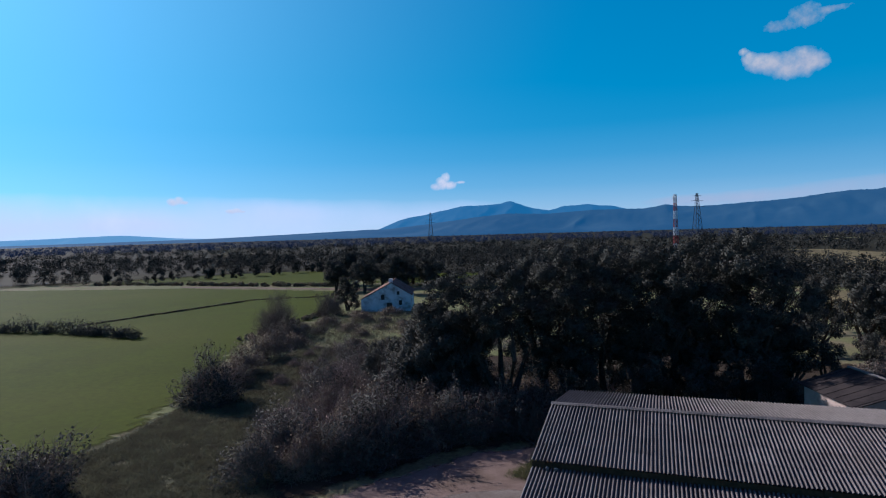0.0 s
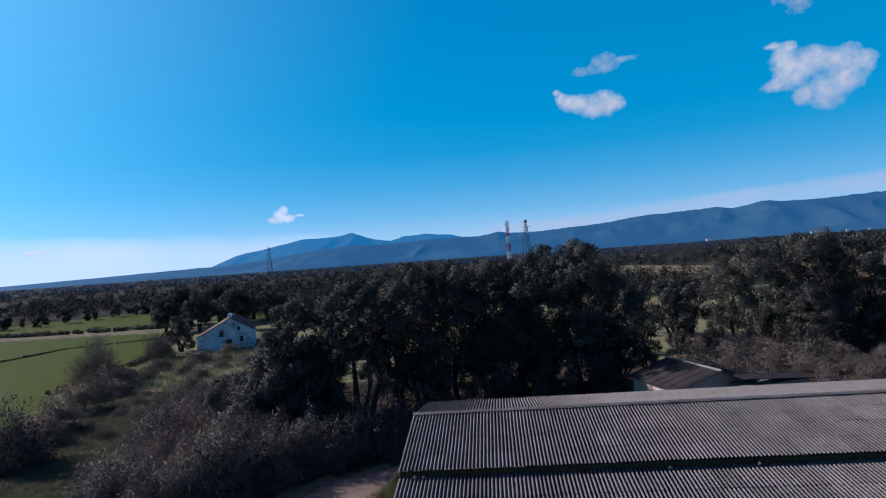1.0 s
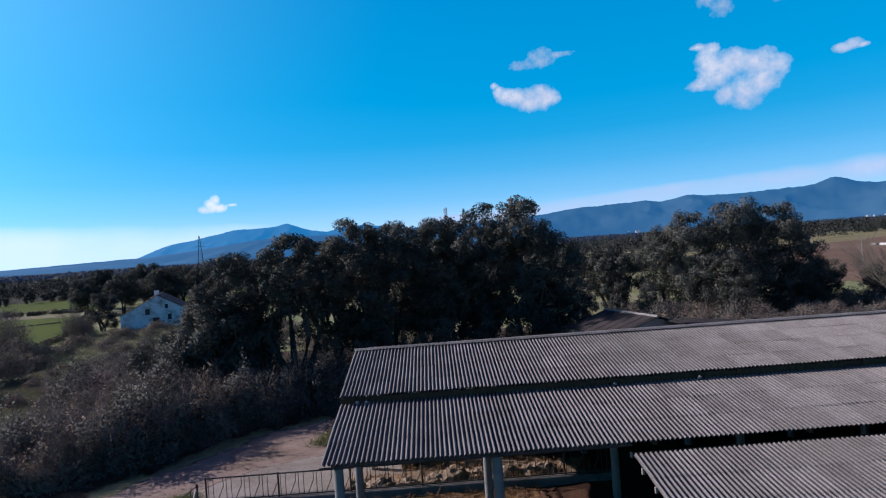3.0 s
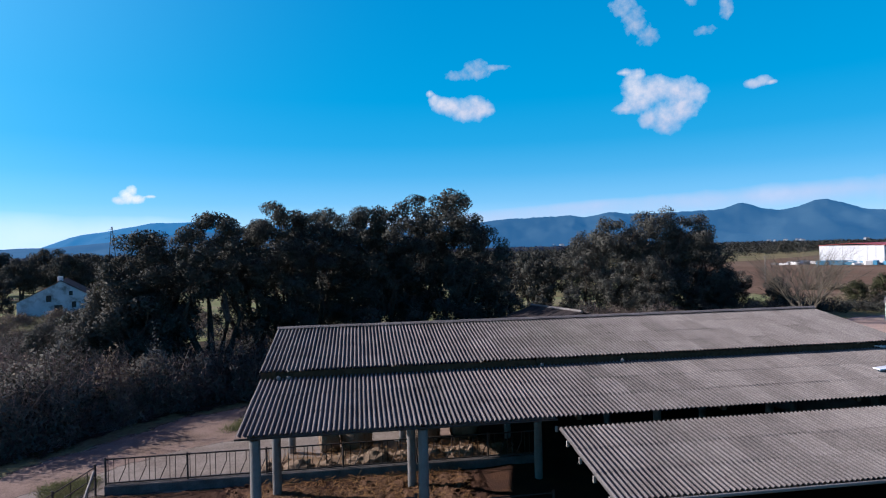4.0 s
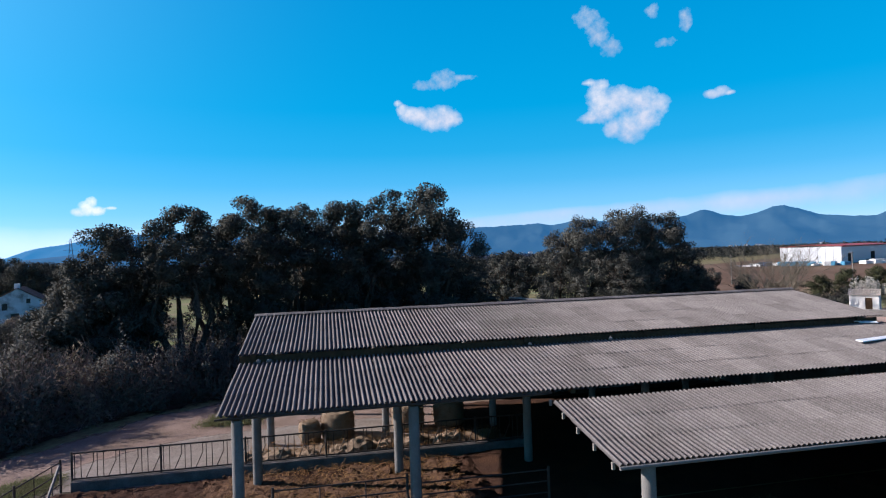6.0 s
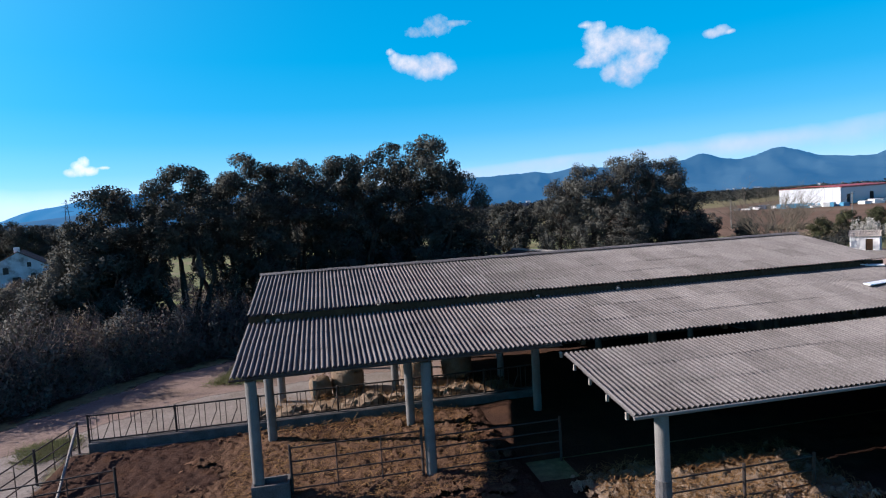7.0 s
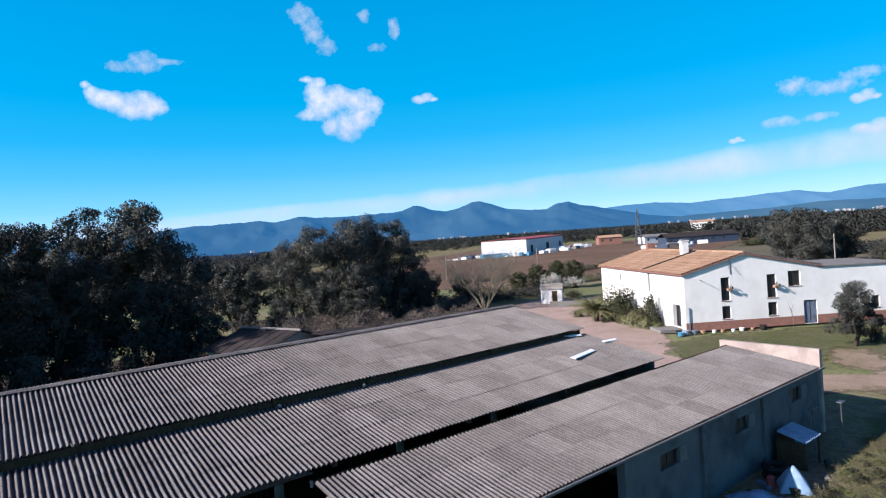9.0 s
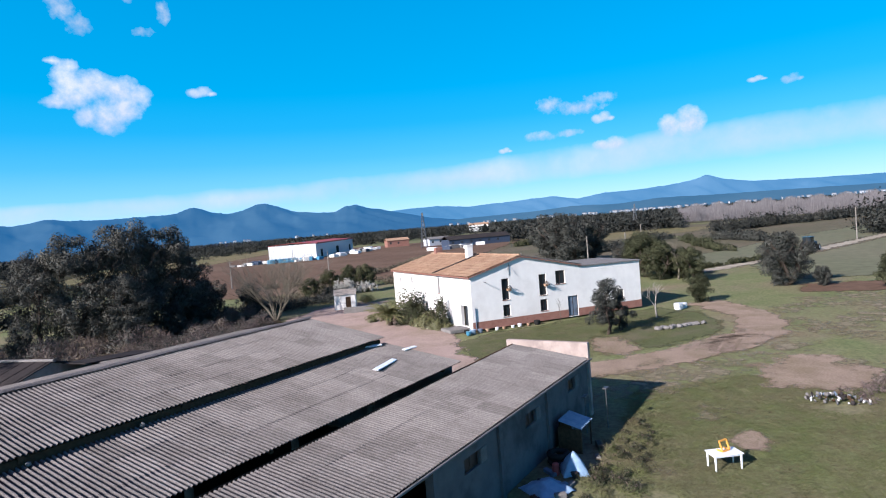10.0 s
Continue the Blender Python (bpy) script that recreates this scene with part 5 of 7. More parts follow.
ob = part("front_wall", wall_cells(FL, lambda x: EZ, F_OPEN, 0.4, -1), "plaster", house, "white plastered long front")
ob.matrix_basis = FRONT
skew = lambda x, a: Vector((x - 0.1115 * a, 0.9938 * a, 0))
bm = bmesh.new()
prism(bm, [skew(GW - 0.4, 0.4)[:2], skew(GW, 0.4)[:2], skew(GW, FL)[:2], skew(GW - 0.4, FL)[:2]], 0, EZ - 0.02)
part("back_wall", bm, "plaster", house)
bm = wall_cells(GW, gable_top, [], 0.4, -1, (RX,))
ob = part("far_gable_wall", bm, "plaster", house)
ob.matrix_basis = Matrix.Translation(skew(0, FL))
part("annex_front", wall_cells(AL, lambda x: AZ - 0.012 * x, [(5.05, 5.85, 1.2, 2.38)], 0.35, 1), "plaster", house, "white annex wall").matrix_basis = Matrix.Translation((GW + 0.002, 0.003, 0))
bm = bmesh.new()
box(bm, GW + AL - 0.35, GW + AL, 0.36, 8.0, 0, AZ - 0.1), box(bm, GW, GW + AL - 0.36, 7.6, 8.0, 0, AZ - 0.1)
part("annex_side", bm, "plaster", house)
bm = bmesh.new()
slab(bm, (GW - 0.05, -0.15, AZ + 0.1), (GW + AL + 0.12, -0.15, AZ), (GW + AL + 0.12, 8.1, AZ), (GW - 0.05, 8.1, AZ + 0.1), 0.12)
part("annex_roof", bm, "concrete", house, "grey flat annex roof slab")
bm = bmesh.new()
box(bm, -0.02, 11.78, -0.025, -0.003, 0, 0.86), box(bm, 13.12, GW + AL + 0.02, -0.025, -0.003, 0, 0.86)
part("plinth", bm, "brick", house, "brick-red painted plinth")
for k, o in enumerate(G_OPEN[:5]):
    window(house, Matrix.Identity(4), *o, 1, bars=1 if k > 1 else 0)
window(house, Matrix.Translation((GW, 0, 0)), 5.05, 5.85, 1.2, 2.38, 1, bars=0)
d = window(house, Matrix.Identity(4), *G_OPEN[5], 1, 0.1, "door", 1, False, "blue_paint")
for o in F_OPEN[1:]:
    window(house, FRONT, *o, -1, bars=1 if o[1] - o[0] > 1 else 0)
window(house, FRONT, *F_OPEN[0], -1, 0.5, "door", 1, False)


def tile_slope(name, a, b, c, d, parent, label, waves, rows=9):
    """A slope of barrel tiles from eave corners a, b up to ridge corners d, c: rounded courses, each row lapping the one below."""
    a, b, c, d = map(Vector, (a, b, c, d))
    n = waves * 4
    up = (d - a).normalized()
    out = (b - a).cross(d - a).normalized()
    if out.z < 0:
        out = -out
    verts, faces = [], []
    for j in range(rows):
        for s, lift in ((j / rows, 0.05), ((j + 1) / rows, 0.0)):
            for i in range(n + 1):
                u = i / n
                p = a.lerp(b, u).lerp(d.lerp(c, u), s)
                verts.append(p + out * (0.045 * math.cos(i / 4 * math.tau) + lift + 0.015 * noise.noise((i * 0.31, j * 1.7, 2))))
        o = j * 2 * (n + 1)
        faces += [(o + i, o + i + 1, o + n + 2 + i, o + n + 1 + i) for i in range(n)]
    me = mesh_of(name, verts, faces)
    me.materials.append(M["tile"])
    ob = new(name, me)
    ob.parent = parent
    ob["label"] = label
    ob["kind"] = "stuff"
    return ob


E0, E1 = skew(-0.35, -0.25), skew(-0.35, FL + 0.2)
R0, R1 = skew(RX, -0.25), skew(RX, FL + 0.2)
B0, B1 = skew(GW + 0.2, -0.25), skew(GW + 0.2, FL + 0.2)
zz = lambda v, z: (v.x, v.y, z)
bm = bmesh.new()
slab(bm, zz(E0, EZ - 0.02), zz(R0, RZ + 0.07), zz(R1, RZ + 0.07), zz(E1, EZ - 0.02), 0.09)
slab(bm, zz(R0, RZ + 0.07), zz(B0, EZ + 0.02), zz(B1, EZ + 0.02), zz(R1, RZ + 0.07), 0.09)
part("roof_deck", bm, "brick", house, "tiled eaves board")
tile_slope("roof", zz(E0, EZ + 0.06), zz(E1, EZ + 0.06), zz(R1, RZ + 0.14), zz(R0, RZ + 0.14), house, "sunlit weathered terracotta tiles", 84)
tile_slope("roof", zz(B0, EZ + 0.06), zz(B1, EZ + 0.06), zz(R1, RZ + 0.14), zz(R0, RZ + 0.14), house, "terracotta tiles of the back slope", 84)
# ridge, verge tiles, the raised joint across the roof, chimneys
bm = bmesh.new()
tube(bm, [zz(R0, RZ + 0.18), zz(R1, RZ + 0.18)], [0.14, 0.14], 8)
part("ridge_tiles", bm, "tile", house)
bm = bmesh.new()
p, q = skew(-0.3, 8.6), skew(RX, 8.6)
tube(bm, [zz(p, EZ + 0.16), zz(q, RZ + 0.24)], [0.10, 0.10], 6)
part("roof_joint", bm, "dark_roof", house, "dark joint across the roof")
for k in range(34):
    t = k / 34
    x = t * (GW + 0.1)
    bm = bmesh.new()
    tube(bm, [(x, -0.12, gable_top(min(x, GW)) + 0.17), (x + 0.36, -0.12, gable_top(min(x + 0.36, GW)) + 0.14)], [0.11, 0.09], 6)
    part("verge_tile", bm, "tile" if x < RX else "concrete", house)
bm = bmesh.new()
c = skew(5.0, 9.4)
box(bm, c.x - 0.38, c.x + 0.38, c.y - 0.38, c.y + 0.38, 6.8, 8.75, 0.02), box(bm, c.x - 0.46, c.x + 0.46, c.y - 0.46, c.y + 0.46, 8.75, 8.85, 0.01)
chim = part("chimney", bm, "plaster", house, "white plastered chimney")
part("chimney_cap", box(bmesh.new(), c.x - 0.36, c.x + 0.36, c.y - 0.36, c.y + 0.36, 8.95, 9.02, 0.01), "concrete", chim)
c = skew(RX + 0.3, 21.0)
part("chimney", box(bmesh.new(), c.x - 0.5, c.x + 0.5, c.y - 0.4, c.y + 0.4, 7.2, 8.4, 0.02), "brick", house, "low brick chimney")
# lamp bracket, downpipe, hanging baskets
bm = bmesh.new()
tube(bm, [(4.66, -0.03, 5.5), (4.66, -0.03, 6.85)], [0.035, 0.035], 6)
tube(bm, [(4.66, -0.03, 6.7), (4.3, -0.5, 6.1)], [0.02, 0.02], 5)
part("wall_bracket", bm, "steel", house, "grey iron bracket on the gable")
bm = bmesh.new()
tube(bm, [(1.6, -0.02, 5.1), (1.6, -0.7, 5.05)], [0.03, 0.03], 6)
part("wall_lamp", bm, "steel", house)
bm = bmesh.new()
tube(bm, [(0.35, -0.07, 0.1), (0.35, -0.07, 2.4)], [0.05, 0.05], 6)
part("downpipe", bm, "blue_paint", house, "blue-grey downpipe by the corner")
for x in (4.4, 9.0):
    nrg = np.random.default_rng(int(x * 10))
    bm = bmesh.new()
    box(bm, x - 0.2, x + 0.2, -0.42, -0.03, 3.85, 4.1, 0.03)
    pot = part("flower_box", bm, "tile", house, "terracotta flower box with trailing plant")
    me = quads_mesh("trailing_plant", *leaf_quads(nrg, [(x + 0.05, -0.35, 4.15)], [0.3], [120], 0.06))
    me.materials.append(M["bush"])
    shared("trailing_plant", me, pot, Matrix.Identity(4))
# flat stone slab at the front door
part("door_step", prism(bmesh.new(), [(-2.4, 0.6), (-0.1, 0.6), (-0.35, 3.2), (-2.6, 3.2)], -0.1, 0.22), "concrete", house)

HM = house.matrix_basis


def at_house(x, a, z=0.0):
    """A place in the world from gable and front distances of the house."""
    return HM @ (skew(x, a) + Vector((0, 0, z)))


# ---- things round the farmhouse ----
M["lawn"] = mat("lawn", (0.083, 0.088, 0.041), (0.065, 0.072, 0.032), scale=0.5, c=(0.119, 0.097, 0.068), cscale=0.35, fine=0.4, bump=0.5, bscale=6, fade=True)
M["track"] = mat("dirt_track", (0.242, 0.181, 0.135), (0.190, 0.138, 0.101), scale=0.6, c=(0.150, 0.115, 0.069), cscale=0.3, fine=0.3, bump=0.4, bscale=7, fade=True)
M["pale_yard"] = mat("pale_earth_yard", (0.310, 0.230, 0.194), (0.252, 0.187, 0.155), scale=0.5, c=(0.213, 0.161, 0.121), cscale=0.2, fine=0.2, bump=0.3, bscale=7, fade=True)
M["dry_grass"] = mat("trodden_dry_grass", (0.173, 0.144, 0.096), (0.138, 0.127, 0.071), scale=0.5, c=(0.202, 0.161, 0.122), cscale=0.2, fine=0.4, bump=0.5, bscale=6, fade="loose")
M["pale_lane"] = mat("pale_lane_gravel", (0.302, 0.266, 0.209), (0.252, 0.216, 0.166), scale=0.6, c=(0.18, 0.15, 0.11), cscale=0.2, fine=0.2, bump=0.3, bscale=7, fade=True)
M["olive_field"] = mat("olive_field", (0.122, 0.122, 0.076), (0.102, 0.102, 0.063), scale=0.04, c=(0.136, 0.125, 0.082), cscale=0.02, fine=0.2, bump=0.3, bscale=4, fade=True)


def ribbon(name, line, wide, material, label, category, lift=0.045, seed=1):
    """A track along a line."""
    pts = [Vector(p) for p in line]
    left, right = [], []
    for k, p in enumerate(pts):
        d = (pts[min(k + 1, len(pts) - 1)] - pts[max(k - 1, 0)]).normalized()
        n = Vector((-d.y, d.x))
        left.append((p + n * wide / 2)[:]), right.append((p - n * wide / 2)[:])
    return patch(name, left + right[::-1], material, label, category, lift, seed, 0.8, 1.5, wide * 0.34)


patch("lawn", [(57.5, 13.5), (53, 14.5), (49, 11.5), (46, 7), (48, 3), (53, 1), (58, 2.2), (58.4, -0.5), (54.5, -3.5), (57, -6.6), (62, -8.8), (68, -8), (73, -5), (75, 0), (68, 6)], "lawn", "patchy green lawn before the farmhouse", "lawn", 0.03, 11, 1.4, 1.5, 1.8)
patch("farmyard", [(36, 8), (42, 3), (52.5, 14), (58, 17.5), (70, 36), (80, 44), (76, 52), (62, 48), (50, 36), (36, 27), (32, 18)], "pale_yard", "pale bare earth farmyard", "yard", 0.035, 12, 1.2, 1.5, 1.6)
ribbon("dirt_track", [(37, 3.2), (43, 1.2), (46.5, -1.6), (49.2, -4.0), (51.8, -6.4), (55, -8.2), (58.4, -10.2), (62.5, -11.6), (66, -11.7), (70.5, -10.8), (74, -9), (76.5, -7), (80, -4)], 4.6, "track", "pale curving dirt track", "track", 0.06, 13)
ribbon("worn_earth", [(70, -13), (66, -16), (63, -19), (62, -23)], 5.5, "dry_grass", "worn earth strip across the meadow", "ground", 0.04, 23)
patch("bare_patch", [(45, -13), (51, -12.3), (55, -14), (54.5, -18.5), (49.5, -20.5), (46.5, -19)], "track", "bare tan earth in the meadow", "ground", 0.05, 14, 1.4, 1.5, 2.6)
patch("bare_patch", [(58, 2.3), (58.4, -0.5), (54, -3.4), (50.5, -2.7), (52.8, 0.5)], "track", "bare earth beside the lawn", "ground", 0.045, 27, 0.8, 1.2, 2.0)
patch("bare_patch", [(34.2, -12.6), (36.4, -12.4), (37.4, -13.6), (35.8, -14.6), (34.2, -14)], "track", "small bare patch in the meadow", "ground", 0.06, 28, 0.8, 0.8, 1.2)
patch("worn_grass", [(39, -3), (44, -3), (50, -7), (57, -11.5), (62, -14), (60, -18), (52, -13), (46, -12.5), (42, -9.5)], "dry_grass", "worn dry grass beside the track", "ground", 0.03, 15, 1.6, 1.5, 2.6)
patch("worn_grass", [(37, -9), (42, -10), (41, -14), (37, -12)], "dry_grass", "streak of worn meadow grass", "ground", 0.035, 31, 1.4, 1.0, 1.8)
patch("worn_grass", [(40, -19), (46, -22), (44, -27), (38, -24)], "dry_grass", "worn patch of dry meadow grass", "ground", 0.035, 16, 1.6, 1.5, 2.6)
patch("worn_grass", [(29, -8.4), (32, -8.0), (33, -10), (30, -10.6)], "dry_grass", "dry weeds trodden by the wall", "ground", 0.035, 32, 1.0, 1.0, 1.2)
patch("worn_grass", [(76, -14), (84, -12), (90, -20), (86, -30), (74, -24)], "dry_grass", "dry patchy grass before the field", "ground", 0.035, 33, 1.6, 2.0, 3.0)
for k, (x, y, l, w) in enumerate(((76, -13.6, 5, 2.4), (70, -19.5, 6, 3), (59.5, -9.8, 4.5, 1.6), (48.2, -5.2, 4, 1.3), (53, -18.4, 3, 1.8), (63, -15, 4, 1.6), (41.5, -6.5, 3, 1.2))):
    patch("worn_grass", [(x + l * math.cos(a) + 0.4 * w * math.sin(a), y - 0.35 * l * math.cos(a) + w * math.sin(a)) for a in [j * math.tau / 9 for j in range(9)]], "dry_grass", "pale trodden patch in the meadow", "ground", 0.052 + 0.004 * k, 160 + k, 0.9, 1.2, 2.0)
patch("brown_strip", [(88, -14.5), (95, -14), (99, -22), (106, -44), (94, -40), (89, -26)], "soil", "strip of bare brown earth", "ground", 0.05, 17, 1.2, 2)
M["dull_pasture"] = mat("dull_pasture", (0.104, 0.090, 0.057), (0.079, 0.074, 0.046), scale=0.06, c=(0.117, 0.090, 0.067), cscale=0.02, fine=0.3, fade=True)
patch("dull_pasture", wedge((60, 108), (122, 900)), "dull_pasture", "dull brownish pasture of the plain", "ground", 0.025, 44, 5, 10, 12)
patch("field", [(128, 8), (124, -2), (133, -5.5), (150, -12), (190, -26.5), (260, -53), (280, -40), (200, -6), (165, 2), (145, 12)], "olive_field", "dull green field beyond the meadow", "field", 0.07, 18, 1.5, 4)
patch("field", [(100, -13), (122, -5.5), (131, -9.5), (150, -17), (190, -32), (260, -60), (240, -150), (120, -60)], "olive_field", "olive green field below the lane", "field", 0.07, 19, 1.5, 4)
ribbon("lane", [(110, 3.5), (117, -0.5), (129, -6), (142, -11.3), (168, -21), (194, -30.5), (260, -56)], 3.4, "pale_lane", "pale farm lane between olive fields", "road", 0.1, 20)
patch("field", [(230, 60), (280, 30), (330, 20), (340, 60), (300, 90)], "dry_field", "pale stubble field", "field", 0.1, 21, 3, 8)
patch("field", [(330, 150), (480, 150), (520, 260), (420, 260)], "dry_field", "pale stubble field far off", "field", 0.1, 22, 3, 8)
patch("field", [(62, 195), (92, 192), (118, 262), (130, 300), (100, 400), (80, 395), (62, 270)], "dry_field", "tan dry field among woods", "field", 0.08, 24, 2, 6)
patch("field", [(30, 95), (46, 95), (54, 140), (38, 145)], "dry_field", "small tan dry field behind the trees", "field", 0.08, 25, 1, 4)
patch("field", [(100, 225), (140, 232), (210, 262), (330, 345), (420, 420), (330, 430), (180, 330)], "dry_field", "dull grass field behind the ploughed land", "field", 0.08, 26, 2, 8)

# hut, pampas, palm, pot plants
hut = empty("garden_hut", pose(70.5, 46.5, G, 0, 0, -52), "small white hut with a tile roof and dark door", "hut")
part("wall", wall_cells(3.2, lambda x: 2.3, [(1.7, 2.5, 0.02, 1.95)], 0.2, 1), "plaster", hut)
bm = bmesh.new()
box(bm, 0, 0.2, 0.21, 2.6, 0, 2.3), box(bm, 3.0, 3.2, 0.21, 2.6, 0, 2.3), box(bm, 0.21, 2.99, 2.4, 2.6, 0, 2.3)
part("side_walls", bm, "plaster", hut)
bm = bmesh.new()
for x in (0.001, 3.199):
    v = [bm.verts.new(p) for p in ((x, 0.02, 2.3), (x, 2.58, 2.3), (x, 1.3, 2.95))]
    bm.faces.new(v)
part("gable", bm, "plaster", hut)
tile_slope("roof", (-0.15, -0.2, 2.25), (3.35, -0.2, 2.25), (3.35, 1.3, 3.02), (-0.15, 1.3, 3.02), hut, "pale weathered tiles", 12, 4)
tile_slope("roof", (-0.15, 2.8, 2.25), (3.35, 2.8, 2.25), (3.35, 1.3, 3.02), (-0.15, 1.3, 3.02), hut, "pale weathered tiles", 12, 4)
M["pale_tile"] = mat("bleached_tile", (0.36, 0.31, 0.26), (0.28, 0.235, 0.195), scale=1.5, c=(0.42, 0.38, 0.33), cscale=0.6, fine=0.3)
for o in hut.children:
    if o.name.startswith("roof"):
        o.data.materials[0] = M["pale_tile"]
part("door", box(bmesh.new(), 1.72, 2.48, 0.08, 0.12, 0.03, 1.93), "wood", hut, "dark wooden door")
gw = new("garden_wall")
tagged(gw, "low stone garden wall beside the hut", "wall")
gw.matrix_basis = pose(67.7, 42.2, G, 0, 0, -52)
part("stonework", box(bmesh.new(), 0, 6.5, 0, 0.35, 0, 0.9, 0.05), "concrete", gw)


def pampas(x, y, s):
    nrg = np.random.default_rng(int(x))
    root = empty("pampas_grass", pose(x, y, G), "clump of pampas grass with white plumes", "plant")
    me = quads_mesh("blade_tuft", twig_quads(nrg, 500, 1.6 * s, 1.2 * s, 0.02, 1.0))
    me.materials.append(M["grass"])
    shared("blade_tuft", me, root, Matrix.Identity(4))
    cs = [(nrg.normal() * 0.8 * s, nrg.normal() * 0.8 * s, (2.2 + nrg.random() * 0.9) * s) for _ in range(34)]
    me = quads_mesh("plume_tuft", *leaf_quads(nrg, cs, [0.22 * s] * 34, [40] * 34, 0.1, 2.6, 0.1))
    me.materials.append(M["plume"])
    shared("plume_tuft", me, root, Matrix.Identity(4))


M["plume"] = leafy("pampas_plume", (0.504, 0.475, 0.418), (0.432, 0.403, 0.346), 0.9, 0.3)
pampas(75.4, 48.6, 1.25)
pampas(78, 46.4, 1.0)


def palm(x, y, h, n):
    rng = random.Random(5)
    root = empty("palm", pose(x, y, G), "short date palm with arching fronds", "palm")
    bm = bmesh.new()
    tube(bm, [(0, 0, -0.1), (0.05, 0, h * 0.6), (0, 0, h)], [0.32, 0.28, 0.3], 8)
    part("trunk", bm, "bark", root)
    for k in range(n):
        a, e, L = rng.uniform(0, math.tau), rng.uniform(0.1, 1.3), rng.uniform(2.4, 3.1)
        quads = []
        prev = None
        for j in range(8):
            t = j / 7
            r, z = L * t * math.cos(e * (1 - t * 0.3)), h + L * t * math.sin(e) - 1.3 * t * t
            c = Vector((math.cos(a) * r, math.sin(a) * r, z))
            side = Vector((-math.sin(a), math.cos(a), 0)) * 0.34 * math.sin(math.pi * min(1, t * 0.9 + 0.1))
            if prev is not None:
                p, s0 = prev
                for sg in (-1, 1):
                    quads.append([p, p.lerp(c, 0.25), p.lerp(c, 0.45) + side * sg * 1.0 - Vector((0, 0, 0.12)), p.lerp(c, 0.15) + side * sg - Vector((0, 0, 0.12))])
                    quads.append([p.lerp(c, 0.5), p.lerp(c, 0.75), p.lerp(c, 0.95) + side * sg * 1.0 - Vector((0, 0, 0.12)), p.lerp(c, 0.65) + side * sg - Vector((0, 0, 0.12))])
            prev = (c, side)
        me = quads_mesh("frond", np.array([[v[:] for v in q] for q in quads]))
        me.materials.append(M["frond"])
        shared("frond", me, root, Matrix.Identity(4))


M["field_leaf"] = leafy("olive_green_leaves", (0.068, 0.072, 0.038), (0.043, 0.046, 0.026), 0.8, 0.15)
M["frond"] = leafy("palm_frond", (0.151, 0.144, 0.061), (0.101, 0.101, 0.040), 0.5, 0.2)
palm(60.6, 28.2, 1.3, 70)
palm(63.6, 31.6, 0.9, 50)
garden = [shrub("garden_bush", 76, 3.3, 1.8, 18, 260, 0.10, "field_leaf", 20, "dense dark green garden bush by the wall"), shrub("garden_bush", 77, 1.6, 1.0, 14, 160, 0.08, "frond", 20, "yellow-green leafy garden shrub"),
          shrub("garden_bush", 78, 2.6, 0.9, 14, 140, 0.09, "field_leaf", 30, "small standard olive beside the door")]
spots = [(-1.5, 12.4, 1.0, 0), (-2.2, 11.0, 0.8, 0), (-1.5, 7.6, 0.9, 1), (-2.0, 6.2, 1.0, 1), (-1.8, 4.9, 0.8, 1), (-1.4, 5.2, 1.1, 2), (-1.2, 9.4, 0.7, 1), (-5.4, 16.5, 0.5, 1), (-2.6, 8.6, 0.6, 1), (-2.4, 12.8, 0.6, 2), (-1.4, 3.2, 0.5, 1)]
stand(garden, [(*at_house(x, a)[:2], s * 1.3, 60 * k, i) for k, (x, a, s, i) in enumerate(spots)], "garden plants by the farmhouse")
tree("olive_tree", 79, 5.3, 2.5, 1.0, 54, 420, 0.06, "oak", "dark leafy olive tree before the annex", 0.16, trunk_r=0.14, lo=0.15, hi=0.3).matrix_basis = Matrix.Translation((59.6, 1.1, G))
tree("olive_tree", 89, 3.4, 1.8, 0.5, 30, 360, 0.06, "oak", "low dark bush beside the olive tree", 0.05, trunk_r=0.1, lo=0.16, hi=0.32).matrix_basis = Matrix.Translation((61.4, 0.3, G))


def winter_tree(name, seed, h, spread, r, label, material, n=4, levels=3, stems=1):
    """A leafless tree: limbs forking again and again."""
    rng = random.Random(seed)
    root = empty(name, pose(0, 0, 0), label, "tree")
    bm = bmesh.new()
    for k in range(stems):
        a = k * math.tau / stems + rng.uniform(-0.3, 0.3)
        lean = spread * (0.35 if stems > 1 else 0.06)
        branches(bm, rng, (0.1 * math.cos(a), 0.1 * math.sin(a), -0.2), (math.cos(a) * lean, math.sin(a) * lean, h * rng.uniform(0.5, 0.62)), r, 0.75, n, levels)
    part("branching_trunk", bm, material, root)
    return root


M["pale_bark"] = mat("pale_bark", (0.242, 0.219, 0.190), (0.184, 0.161, 0.138), scale=6, bump=0.2)
M["twig_bark"] = mat("grey_twig_bark", (0.158, 0.137, 0.104), (0.108, 0.094, 0.072), scale=6)
winter_tree("bare_sapling", 3, 4.2, 1.6, 0.12, "pale-barked leafless young tree", "pale_bark", 4, 3).matrix_basis = Matrix.Translation((68.8, -1.4, G))
winter_tree("bare_sapling", 4, 3.4, 0.8, 0.05, "thin leafless sapling by the wall", "twig_bark", 3, 2).matrix_basis = Matrix.Translation((*at_house(9.4, -1.6)[:2], G))
w = winter_tree("pollard_willow", 6, 7.6, 9.0, 0.10, "leafless yellow-grey willow with many spreading stems", "twig_bark", 5, 3, 14)
w.matrix_basis = Matrix.Translation((61.5, 49.5, G))
